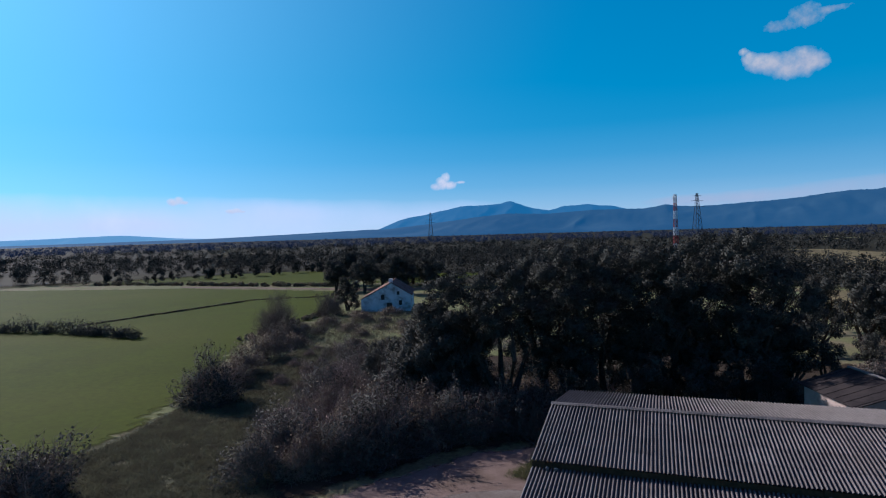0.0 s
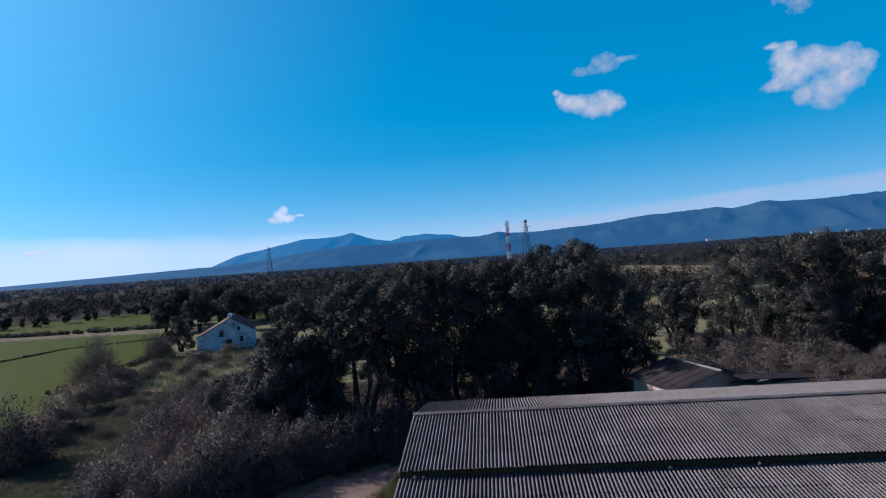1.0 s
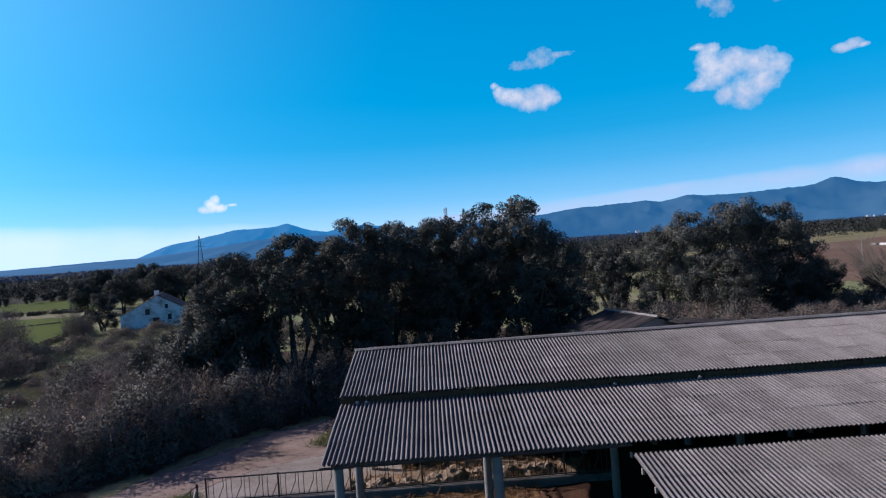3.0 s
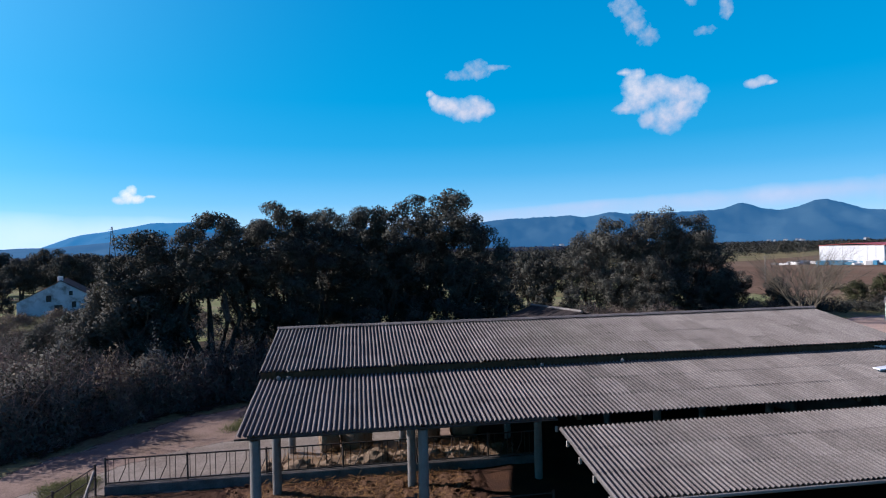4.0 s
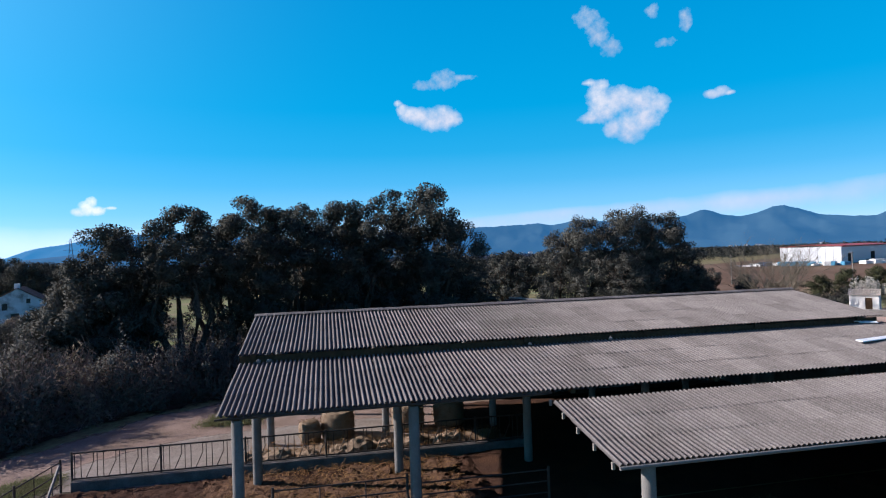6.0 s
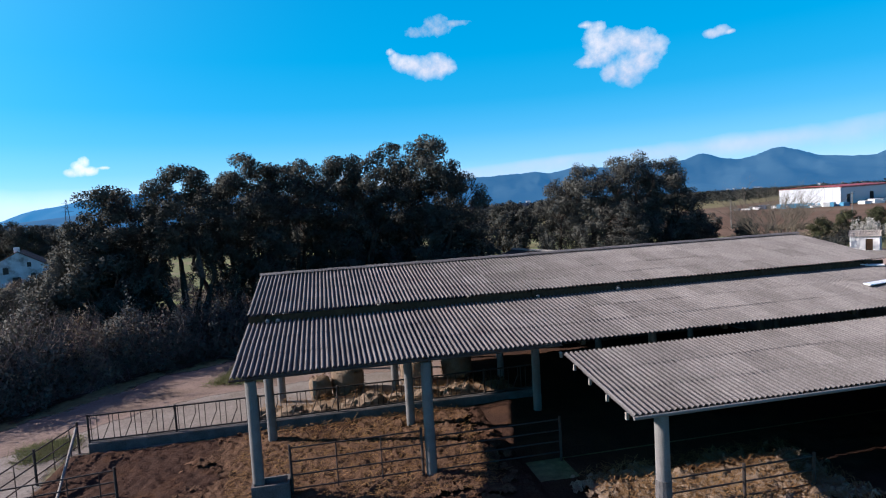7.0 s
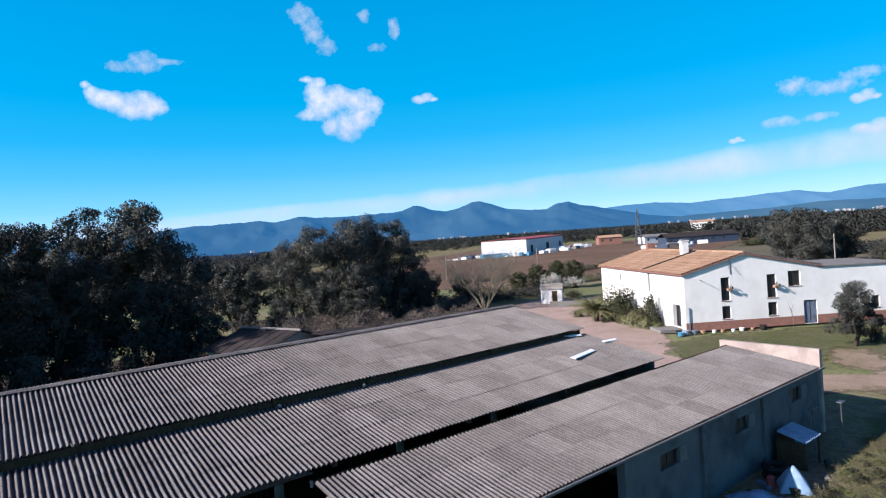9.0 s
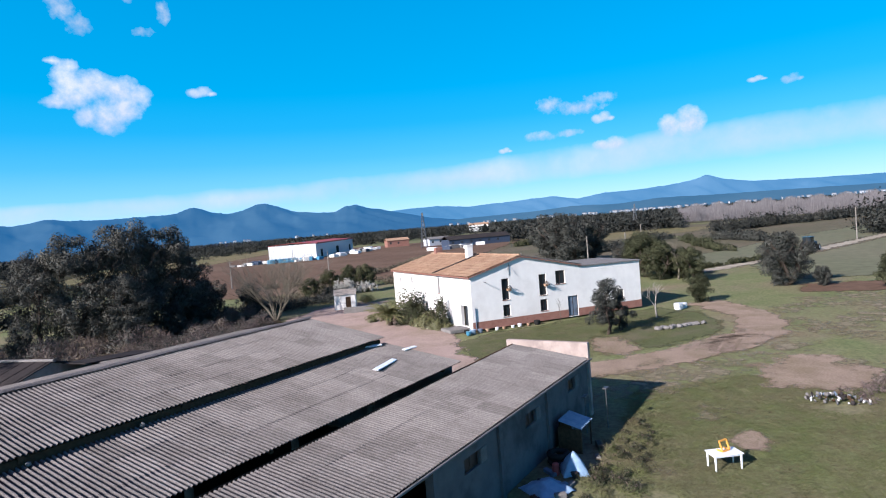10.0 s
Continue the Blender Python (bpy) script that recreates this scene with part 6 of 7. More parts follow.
w2 = winter_tree("bare_tree", 8, 8.5, 5.0, 0.36, "bare grey-brown winter tree", "twig_bark", 4, 4)
w2.matrix_basis = Matrix.Translation((104, 3, G)) @ pose(0, 0, 0, 0, 0, 70) @ Matrix.Diagonal((0.55, 0.55, 0.6, 1))
shrub("bare_thorn_tree", 131, 6.0, 3.3, 24, 60, 0.09, "twig", 2600, "leafless grey-brown thorn tree at the field edge", 0.014, "tree", "bramble_twig").matrix_basis = Matrix.Translation((-55.0, 62, G))
shrub("bare_thorn_tree", 132, 4.4, 2.8, 20, 60, 0.09, "oak2", 1500, "dark bushy thorn tree beside the ruined farmhouse", 0.014, "tree", "bramble_twig").matrix_basis = Matrix.Translation((-58.5, 84, G))
copy_thing(w2, Matrix.Translation((113, -9.4, G)) @ pose(0, 0, 0, 0, 0, 170) @ Matrix.Diagonal((0.8, 0.8, 0.8, 1)))
small = [tree("field_tree", 95, 6.2, 3.4, 0.6, 70, 420, 0.08, "field_leaf", "bushy olive-green field tree", 0.0, lo=0.16, hi=0.34), tree("field_tree", 96, 5.6, 3.0, 0.4, 70, 420, 0.075, "oak", "round dense dark evergreen tree", 0.0, lo=0.18, hi=0.36)]
stand(small, [(108, 9, 1.15, 0, 0), (104, 5.5, 1.05, 70, 0), (101, 0.5, 0.85, 150, 0), (95, -12.4, 1.3, 30, 1), (94, -16.6, 0.45, 90, 1), (119, -11, 0.9, 200, 0), (79.5, -4, 0.55, 300, 0), (91, -24, 0.75, 20, 0), (111.5, 10.5, 1.2, 60, 0), (108, 5.5, 1.0, 200, 1), (106, 2.6, 0.8, 110, 0), (114, 13.5, 1.1, 20, 1), (132, 33, 2.1, 10, 1), (138, 37, 2.3, 120, 1), (127, 29, 1.7, 220, 1), (143, 31, 1.8, 60, 1), (113, 12, 1.0, 40, 0),
              (86, 62, 0.8, 70, 0), (92, 58, 0.9, 160, 0), (79, 60, 0.7, 260, 0), (96, 66, 0.8, 310, 0), (101, 52, 0.8, 140, 0)], "field trees")
hedge("yard_scrub", [(66, 62), (80, 60), (92, 68), (110, 62)], 85, 2.6, 130, "grey-brown scrub behind the hut", "bush", 0.22, 3.0)
hedge("yard_scrub", [(53, 66), (60, 62), (68, 57), (78, 56), (90, 60)], 91, 2.3, 150, "dark evergreen scrub along the edge of the farmyard", "oak", 0.16, 2.4)
hedge("field_scrub", [(96, 90), (120, 84), (150, 90), (190, 110)], 86, 1.6, 170, "low scrub along the ploughed field", "bush", 0.25, 2.0)
hedge("lane_scrub", [(110, 6), (122, 1), (131, -5), (140, -10)], 87, 1.1, 90, "scrubby verge of the lane", "field_leaf", 0.2, 0.8)
hedge("meadow_scrub", [(44.5, -18.6), (46.5, -20.5), (45, -24)], 88, 1.0, 70, "reddish dry scrub by the rubble", "twig", 0.07, 1.6)
hedge("hedgerow", [(186, -8), (196, 0), (206, 6), (212, 14)], 89, 3.6, 90, "dark hedgerow across the fields", "oak", 0.4, 1.6)
hedge("hedgerow", [(196, -42), (206, -30), (216, -46), (236, -60), (300, -80)], 90, 8.0, 120, "dark row of trees along the field", "forest", 0.7, 4.0)
hedge("hedgerow", [(158, 2), (175, 10), (190, 14), (215, 22)], 98, 2.6, 60, "dark scrubby hedgerow between dull fields", "field_leaf", 0.35, 1.5)
hedge("hedgerow", [(150, 44), (170, 40), (196, 34), (230, 30)], 99, 4.0, 130, "dark line of bushes across the plain", "oak", 0.4, 2.0)
hedge("hedgerow", [(260, 20), (300, 0), (340, -30), (360, -60)], 100, 6.0, 130, "dark row of trees far across the plain", "forest", 0.7, 4.0)
hedge("hedgerow", [(230, 92), (250, 84), (280, 70)], 97, 3.0, 80, "scrubby hedgerow", "field_leaf", 0.4, 2.0)
# stones edging the lawn
for k in range(16):
    t = k / 15
    rr = random.Random(k)
    x, y = 62.2 + 3.6 * t + rr.uniform(-0.2, 0.2), -3.0 - 3.3 * t + rr.uniform(-0.2, 0.2)
    bm = bmesh.new()
    bmesh.ops.create_icosphere(bm, subdivisions=2, radius=1)
    for v in bm.verts:
        v.co = Vector((v.co.x * rr.uniform(0.28, 0.42), v.co.y * 0.25, v.co.z * 0.2)) * (1 + 0.25 * noise.noise(v.co * 2 + Vector((k, 0, 0))))
    tagged(part("border_stone", bm, "concrete"), "pale rough stone edging the lawn", "stone", "lawn border stones").matrix_basis = pose(x, y, G + 0.16, 0, 0, rr.uniform(0, 180))
# white tub, water tank
bm = bmesh.new()
tube(bm, [(0, 0, 0), (0, 0, 0.1), (0, 0, 0.7), (0, 0, 0.75)], [0.42, 0.5, 0.52, 0.45], 14)
tub = part("water_tub", bm, "white_metal")
tagged(tub, "round white plastic water tub on the grass", "tub").matrix_basis = pose(74.4, -2.6, G)
tagged(copy_thing(tub, pose(75.6, -2.9, G) @ Matrix.Diagonal((0.8, 0.8, 0.8, 1))), "smaller round white plastic water tub", "tub")
# rubble heap
rr = random.Random(77)
for k in range(90):
    bm = bmesh.new()
    bmesh.ops.create_icosphere(bm, subdivisions=1, radius=rr.uniform(0.06, 0.2))
    for v in bm.verts:
        v.co *= rr.uniform(0.7, 1.2)
    a, d = rr.uniform(0, math.tau), rr.random() ** 0.6
    ob = part("rubble", bm, rr.choice(("concrete", "concrete", "old_plaster", "plaster", "blue_paint", "dark_roof", "wood")))
    tagged(ob, "broken stones and scrap in a heap", "rubble", "rubble heap").matrix_basis = pose(43.6 + 0.9 * d * math.cos(a), -17.0 + 1.7 * d * math.sin(a), G + 0.06 + 0.3 * (1 - d), rr.uniform(0, 90), rr.uniform(0, 90), 0) @ Matrix.Diagonal((1.0, rr.uniform(0.4, 1), rr.uniform(0.3, 0.8), 1))
# table with an orange frame on it
M["plastic"] = mat("white_plastic", (0.688, 0.688, 0.688), (0.645, 0.645, 0.654), rough=0.4)
M["orange"] = mat("orange_plastic", (0.576, 0.274, 0.036), (0.518, 0.230, 0.029), rough=0.45)
table = empty("garden_table", pose(31.9, -12.6, height(31.9, -12.6), 0, 0, -52), "white plastic garden table on the meadow", "table")
part("tabletop", box(bmesh.new(), -0.7, 0.7, -0.42, 0.42, 0.68, 0.72, 0.015), "plastic", table)
part("apron", box(bmesh.new(), -0.64, 0.64, -0.37, 0.37, 0.62, 0.678), "plastic", table)
for x in (-0.6, 0.6):
    for y in (-0.33, 0.33):
        bm = bmesh.new()
        tube(bm, [(x, y, 0), (x, y, 0.62)], [0.035, 0.05], 8)
        part("leg", bm, "plastic", table)
seat = empty("orange_frame", table.matrix_basis @ pose(0.1, 0, 0.72, 0, 0, 20), "upright orange plastic frame lying on the table", "toy")
bm = bmesh.new()
for a, b in (((-0.22, 0, 0.03), (-0.22, 0.16, 0.45)), ((0.22, 0, 0.03), (0.22, 0.16, 0.45)), ((-0.22, 0.16, 0.45), (0.22, 0.16, 0.45)), ((-0.22, 0, 0.03), (0.22, 0, 0.03)), ((-0.22, 0, 0.03), (-0.22, 0.3, 0.03)), ((0.22, 0, 0.03), (0.22, 0.3, 0.03))):
    tube(bm, [a, b], [0.045, 0.045], 6)
part("frame_tube", bm, "orange", seat)


# ---- warehouse and its yard ----
ware = empty("warehouse", pose(217, 194, G, 0, 0, 29.4), "large white industrial warehouse with red roof edge", "warehouse")
WL, WD = 88.0, 24.0
# darker, bluer copy of the white cladding: shade of the long side painted in
M["shade_wall"] = mat("shaded_ribbed_cladding", (0.446, 0.461, 0.475), (0.403, 0.418, 0.439), rough=0.5)
bm = wall_cells(WL, lambda x: 7.6 + 1.6 * (1 - abs(x - WL * 0.5) / (WL * 0.5)) * 0 + 0.0, [(8, 13, 0.02, 4.4), (42, 49, 0.02, 4.6), (76, 81, 0.02, 4.2)], 0.3, 1)
part("long_wall", bm, "shade_wall", ware, "pale ribbed metal cladding, coloured darker as the shaded side")
for k in range(8):
    part("wall_panel", box(bmesh.new(), -0.12, 0.0, k * 3 + 0.05, k * 3 + 2.95, 0.2, 7.4), "white_metal", ware)
part("end_wall", box(bmesh.new(), 0.002, 0.3, 0.3, WD, 0, 7.6), "concrete", ware)
part("back_wall", box(bmesh.new(), 0.3, WL, WD - 0.3, WD, 0, 7.6), "white_metal", ware)
for x0, x1 in ((8, 13), (42, 49), (76, 81)):
    part("gate", box(bmesh.new(), x0, x1, 0.15, 0.2, 0.02, 4.2), "dark_roof", ware, "dark roller gate")
bm = bmesh.new()
slab(bm, (-0.3, -0.3, 7.75), (WL + 0.3, -0.3, 7.75), (WL + 0.3, WD / 2, 8.5), (-0.3, WD / 2, 8.5), 0.2)
slab(bm, (-0.3, WD / 2, 8.5), (WL + 0.3, WD / 2, 8.5), (WL + 0.3, WD + 0.3, 7.75), (-0.3, WD + 0.3, 7.75), 0.2)
part("roof", bm, "red_metal", ware, "low red metal roof")
bm = bmesh.new()
box(bm, -0.35, WL + 0.35, -0.4, -0.31, 7.2, 7.85)
part("roof_edge", bm, "red_metal", ware)
rr = random.Random(9)
M["blue_wrap"] = mat("blue_wrap", (0.058, 0.219, 0.317), (0.046, 0.173, 0.276), rough=0.4)
M["dark_wrap"] = mat("dark_blue_wrap", (0.029, 0.040, 0.069), (0.046, 0.058, 0.086), rough=0.4)
def heaps(name, n, p, q, spread, mats, label, size):
    for k in range(n):
        t = rr.random()
        x, y = p[0] + (q[0] - p[0]) * t + rr.uniform(-spread, spread), p[1] + (q[1] - p[1]) * t + rr.uniform(-spread, spread)
        s, z = rr.uniform(*size), rr.uniform(0.8, 1.9)
        ob = part(name, box(bmesh.new(), -s, s, -s * 0.6, s * 0.6, 0, z, 0.12), rr.choice(mats))
        tagged(ob, label, name.replace("_", " "), name + " by the warehouse").matrix_basis = pose(x, y, G, 0, 0, rr.uniform(0, 180))
heaps("wrapped_bale", 26, (190, 196), (206, 183), 3.5, ("blue_wrap", "blue_wrap", "plaster"), "stacked bales wrapped in blue plastic", (1.2, 2.6))
heaps("pallet_stack", 12, (178, 206), (190, 203), 3, ("dark_wrap", "concrete", "plaster"), "dark pallet stack on the field", (1.0, 2.2))
heaps("stone_block", 44, (219, 186), (285, 215), 6, ("plaster", "concrete", "white_metal", "plaster", "shade_wall"), "pale building block stored outdoors", (1.0, 2.6))
heaps("stored_block", 30, (232, 128), (300, 150), 9, ("plaster", "concrete", "dark_wrap", "shade_wall"), "stored building material in a yard", (1.2, 3.0))
# low sheds and houses of the yard behind the farmhouse
def block(name, x, y, turn, l, w, h, wall, roof, label):
    root = empty(name, pose(x, y, G, 0, 0, turn), label, "building")
    part("wall", box(bmesh.new(), 0, l, 0, w, 0, h), wall, root)
    bm = bmesh.new()
    slab(bm, (-0.4, -0.4, h), (l + 0.4, -0.4, h), (l + 0.4, w / 2, h + w * 0.16), (-0.4, w / 2, h + w * 0.16), 0.15)
    slab(bm, (-0.4, w / 2, h + w * 0.16), (l + 0.4, w / 2, h + w * 0.16), (l + 0.4, w + 0.4, h), (-0.4, w + 0.4, h), 0.15)
    part("roof", bm, roof, root)
    for k in range(int(l / 5)):
        part("window", box(bmesh.new(), 1.5 + k * 5, 2.7 + k * 5, -0.03, -0.004, h * 0.45, h * 0.75), "dark", root)


block("low_shed", 258, 142, -38, 34, 12, 3.6, "dark_wrap", "dark_roof", "long low dark shed in a storage yard")
block("low_shed", 300, 214, -40, 14, 9, 4.2, "brick", "tile", "red-brown shed beyond the warehouse")
block("low_shed", 285, 172, -30, 14, 8, 3.8, "shade_wall", "concrete", "grey shed in the storage yard")
block("far_house", 640, 350, -60, 24, 16, 8, "plaster", "tile", "pale country house far off among trees")
# distant town: small pale houses, with haze painted in as emission
M["hazy_wall"] = hazy("hazy_white_wall", (0.24, 0.24, 0.25), (0.20, 0.28, 0.38), 0.25)
M["hazy_roof"] = hazy("hazy_roof", (0.12, 0.10, 0.09), (0.16, 0.22, 0.30), 0.25)
rr = random.Random(31)
for name, mid, wide, near, n, label in (("far_town", 73.5, 2.2, 3000, 30, "white town under the far hills"), ("far_town", 79.5, 1.5, 3050, 30, "pale houses scattered under the far hills"), ("far_town", 86.5, 4.0, 3000, 34, "spread of pale houses and sheds in the far valley"), ("far_town", 95.0, 3.5, 3050, 22, "pale buildings along the far valley"), ("far_village", 37.0, 6.0, 3150, 16, "tiny pale village under the mountains"), ("far_village", 62.0, 3.0, 3050, 14, "tiny village among far woods")):
    bm, roofs = bmesh.new(), bmesh.new()
    for k in range(n):
        a, d = radians(rr.gauss(mid, wide)), rr.uniform(near, near + 260)
        x, y, w, h = 4 + d * math.sin(a), -19 + d * math.cos(a), rr.uniform(3, 11), rr.uniform(8.5, 12.5)
        box(bm, x - w, x + w, y - w * 0.7, y + w * 0.7, G, G + h)
        slab(roofs, (x - w, y - w, G + h + 1.2), (x + w, y - w, G + h + 1.2), (x + w, y + w, G + h + 3), (x - w, y + w, G + h + 3), 1.2)
    town = empty(name, pose(0, 0, 0), label, "town")
    part("wall", bm, "hazy_wall", town)["kind"] = "stuff"
    part("roof", roofs, "hazy_roof", town)["kind"] = "stuff"


# far woods on this side
right_woods = lambda x, y: clear(x, y) and not inside(x, y, [(100, 225), (140, 232), (215, 250), (330, 345), (420, 420), (330, 440), (180, 340)]) and not inside(x, y, [(320, 140), (490, 140), (530, 270), (410, 270)])
leafy_woods("woods", crowns(760, 111, lambda x, y: right_woods(x, y) and y > 120, (20, 62), (420, 640), (6, 9.5), 1.0), 112, "forest", "belt of dark pine wood behind the warehouse", 0.7, 16, 6)
leafy_woods("woods", crowns(380, 113, lambda x, y: y > 20 + 0.03 * x, (62, 79), (330, 420), (5.5, 9), 1.0), 114, "forest", "dark belt of pines across the plain", 0.6, 18, 6)
leafy_woods("woods", crowns(3200, 115, lambda x, y: True, (22, 104), (640, 2900), (5, 8), 1.0), 116, "forest", "wooded plain fading to the mountains", 1.3, 6, 5)
# bare poplar plantation: a mass of pale upright twigs
nrg = np.random.default_rng(5)
n = 22000
a, d = np.radians(nrg.uniform(79, 106, n)), nrg.uniform(400, 700, n)
foot = np.stack([4 + d * np.sin(a), -19 + d * np.cos(a), np.full(n, G + 1.0)], 1)
tip = foot + np.stack([nrg.normal(size=n) * 0.7, nrg.normal(size=n) * 0.7, nrg.uniform(3, 12, n) * (0.7 + 0.3 * np.sin(np.degrees(a) * 1.7) ** 2)], 1)
side = np.stack([np.cos(a), -np.sin(a), np.zeros(n)], 1) * nrg.uniform(0.06, 0.22, n)[:, None]
me = quads_mesh("poplar_plantation", np.stack([foot - side, foot + side, tip + side * 0.4, tip - side * 0.4], 1))
M["pale_twig"] = leafy("pale_poplar_twigs", (0.150, 0.138, 0.138), (0.105, 0.096, 0.098), 0.9, 0.2)
me.materials.append(M["pale_twig"])
tagged(new("poplar_plantation", me), "plantation of bare pale grey poplars", "woods", kind="stuff")


# ---- masts, pylons and poles ----
def lattice(name, x, y, h, base, label, arms=(), material="steel", bands=False):
    root = empty(name, pose(x, y, G, 0, 0, 25), label, "pylon")
    levels = 10
    for lo, hi, m in ([(k / 7, (k + 1) / 7, "red_metal" if k % 2 else "white_metal") for k in range(7)] if bands else [(0, 1, material)]):
        bm = bmesh.new()
        ks = [k for k in range(levels * 7) if lo <= k / (levels * 7) < hi - 1e-9] if bands else range(levels)
        step = 1 / (levels * 7) if bands else 1 / levels
        wid = lambda t: base * (1 - t * (0.55 if bands else 0.86)) / 2
        thick = h * 0.004 + 0.06
        if bands:
            step, ks = (hi - lo) / 2, [0, 1]
        for k in ks:
            t0 = (lo + k * step) if bands else k * step
            t1 = t0 + step
            for sx, sy in ((1, 1), (1, -1), (-1, -1), (-1, 1)):
                p, q = (sx * wid(t0), sy * wid(t0), h * t0), (sx * wid(t1), sy * wid(t1), h * t1)
                tube(bm, [p, q], [thick, thick], 4)
                nx, ny = (sy, -sx)
                tube(bm, [p, (nx * wid(t1), ny * wid(t1), h * t1)], [thick * 0.6, thick * 0.6], 3)
        part("lattice", bm, m, root)
    for z, w in arms:
        bm = bmesh.new()
        tube(bm, [(-w, 0, z), (0, 0, z + 0.6), (w, 0, z)], [0.12, 0.2, 0.12], 4)
        part("arm", bm, material, root)
    return root


M["pylon"] = mat("dull_pylon_steel", (0.072, 0.072, 0.079), (0.058, 0.058, 0.065), rough=0.8)
lattice("pylon", -352, 906, 51, 9, "tall steel power pylon beyond the woods", ((34, 9), (40, 7.5), (46, 6)), "pylon")
lattice("pylon", 44, 640, 50, 9, "tall steel power pylon behind the mast", ((36, 8), (42, 6.5), (47, 5)), "pylon")
mast = lattice("radio_mast", 16.4, 388, 37, 2.6, "red and white lattice radio mast", (), "steel", True)
for k in range(3):
    bm = box(bmesh.new(), -0.25, 0.25, -1.4, -1.1, 33.2, 36.2, 0.03)
    part("antenna", bm, "white_metal", mast).matrix_basis = pose(0, 0, 0, 0, 0, 120 * k)
lattice("pylon", 268, 164, 19, 3.2, "grey lattice power tower on the plain", ((14, 3.2), (16.5, 2.6)), "steel")
lattice("pylon", 362, 76, 15, 2.6, "slim grey lattice tower on the plain", ((12, 2.6),), "steel")
pole_spots = [(86, 22, 6.5), (112, 20.5, 7.5), (150, 20, 8), (182, -24, 8), (126, 100, 7), (98, 106, 7), (118, 15, 7.5)]
bm = bmesh.new()
tube(bm, [(0, 0, -0.2), (0, 0, 7.5)], [0.14, 0.09], 8)
pole = empty("utility_pole", pose(0, 0, 0), "slim grey wooden utility pole", "pole", "utility poles")
part("shaft", bm, "pale_bark", pole)
bm = bmesh.new()
tube(bm, [(-0.7, 0, 7.1), (0.7, 0, 7.1)], [0.05, 0.05], 5)
part("crossarm", bm, "pale_bark", pole)
for k, (x, y, h) in enumerate(pole_spots):
    o = pole if k == 0 else copy_thing(pole, pose(0, 0, 0))
    o.matrix_basis = Matrix.Translation((x, y, G)) @ Matrix.Diagonal((1, 1, h / 7.5, 1))

# ---- tractor on the lane ----
M["tractor_paint"] = mat("blue_tractor_paint", (0.023, 0.081, 0.115), (0.017, 0.058, 0.086), rough=0.4)
M["tyre"] = mat("tyre_rubber", (0.018, 0.018, 0.018), (0.025, 0.024, 0.022), rough=0.85)
trac = empty("tractor", pose(151, -14.4, G + 0.1, 0, 0, -22), "blue farm tractor standing on the lane", "tractor")
part("bonnet", box(bmesh.new(), 0.4, 2.6, -0.5, 0.5, 1.0, 1.9, 0.12), "tractor_paint", trac)
part("cab", box(bmesh.new(), -1.3, 0.4, -0.8, 0.8, 1.1, 2.9, 0.1), "glass", trac, "glazed cab")
part("cab_roof", box(bmesh.new(), -1.4, 0.5, -0.9, 0.9, 2.9, 3.05, 0.05), "tractor_paint", trac)
part("chassis", box(bmesh.new(), -1.4, 2.4, -0.35, 0.35, 0.6, 1.0, 0.05), "tyre", trac)
for x, y, r in ((-0.8, 1.0, 0.95), (-0.8, -1.0, 0.95), (1.9, 0.9, 0.62), (1.9, -0.9, 0.62)):
    bm = bmesh.new()
    tube(bm, [(x, y - 0.28, r), (x, y - 0.2, r), (x, y + 0.2, r), (x, y + 0.28, r)], [r * 0.85, r, r, r * 0.85], 18)
    wheel = part("wheel", bm, "tyre", trac)
    bm = bmesh.new()
    tube(bm, [(x, y - 0.3, r), (x, y + 0.3, r)], [r * 0.5, r * 0.5], 14)
    part("rim", bm, "white_metal", wheel)

# ---- ruined farmhouse by the oaks ----
ruin = empty("ruined_farmhouse", pose(-54.0, 89.8, G, 0, 0, 20), "old whitewashed farmhouse with a crumbling tile roof", "house")
ruin_top = lambda x: 2.6 + (6.0 - 2.6) * x / 6.4 if x < 6.4 else 6.0 - (6.0 - 3.5) * (x - 6.4) / 4.2
RO = [(4.2, 5.0, 2.5, 3.6), (7.6, 8.2, 3.5, 4.3), (5.4, 6.6, 0.05, 1.9), (8.0, 8.7, 1.3, 2.4)]
part("gable_wall", wall_cells(10.6, ruin_top, RO, 0.5, 1, (6.4,)), "ruin_plaster", ruin, "stained whitewashed gable")
for o in RO:
    window(ruin, Matrix.Identity(4), *o, 1, 0.3, "window" if o[2] > 1 else "door", 0, False, "dark")
bm = bmesh.new()
box(bm, 0, 0.5, 0.5, 13, 0, 2.55), box(bm, 10.1, 10.6, 0.5, 13, 0, 3.45)
part("side_walls", bm, "ruin_plaster", ruin)
part("far_wall", wall_cells(10.6, ruin_top, [], 0.5, -1, (6.4,)), "ruin_plaster", ruin).matrix_basis = Matrix.Translation((0, 13, 0))
M["old_tile"] = mat("crumbling_tile", (0.173, 0.098, 0.075), (0.242, 0.202, 0.173), scale=1.2, c=(0.069, 0.046, 0.040), cscale=0.8, fine=0.5, bump=0.6, bscale=6)
for a, b, c, d, n in (((-0.3, -0.2, 2.5), (-0.3, 13, 2.5), (6.4, 13, 6.15), (6.4, -0.2, 6.15), 44), ((10.9, -0.2, 3.4), (10.9, 13, 3.4), (6.4, 13, 6.15), (6.4, -0.2, 6.15), 44)):
    ob = tile_slope("roof", a, b, c, d, ruin, "broken, slipping old tiles", n, 8)
    ob.data.materials[0] = M["old_tile"]
part("chimney", box(bmesh.new(), 5.9, 6.7, 1.0, 1.8, 5.6, 6.9, 0.04), "ruin_plaster", ruin)


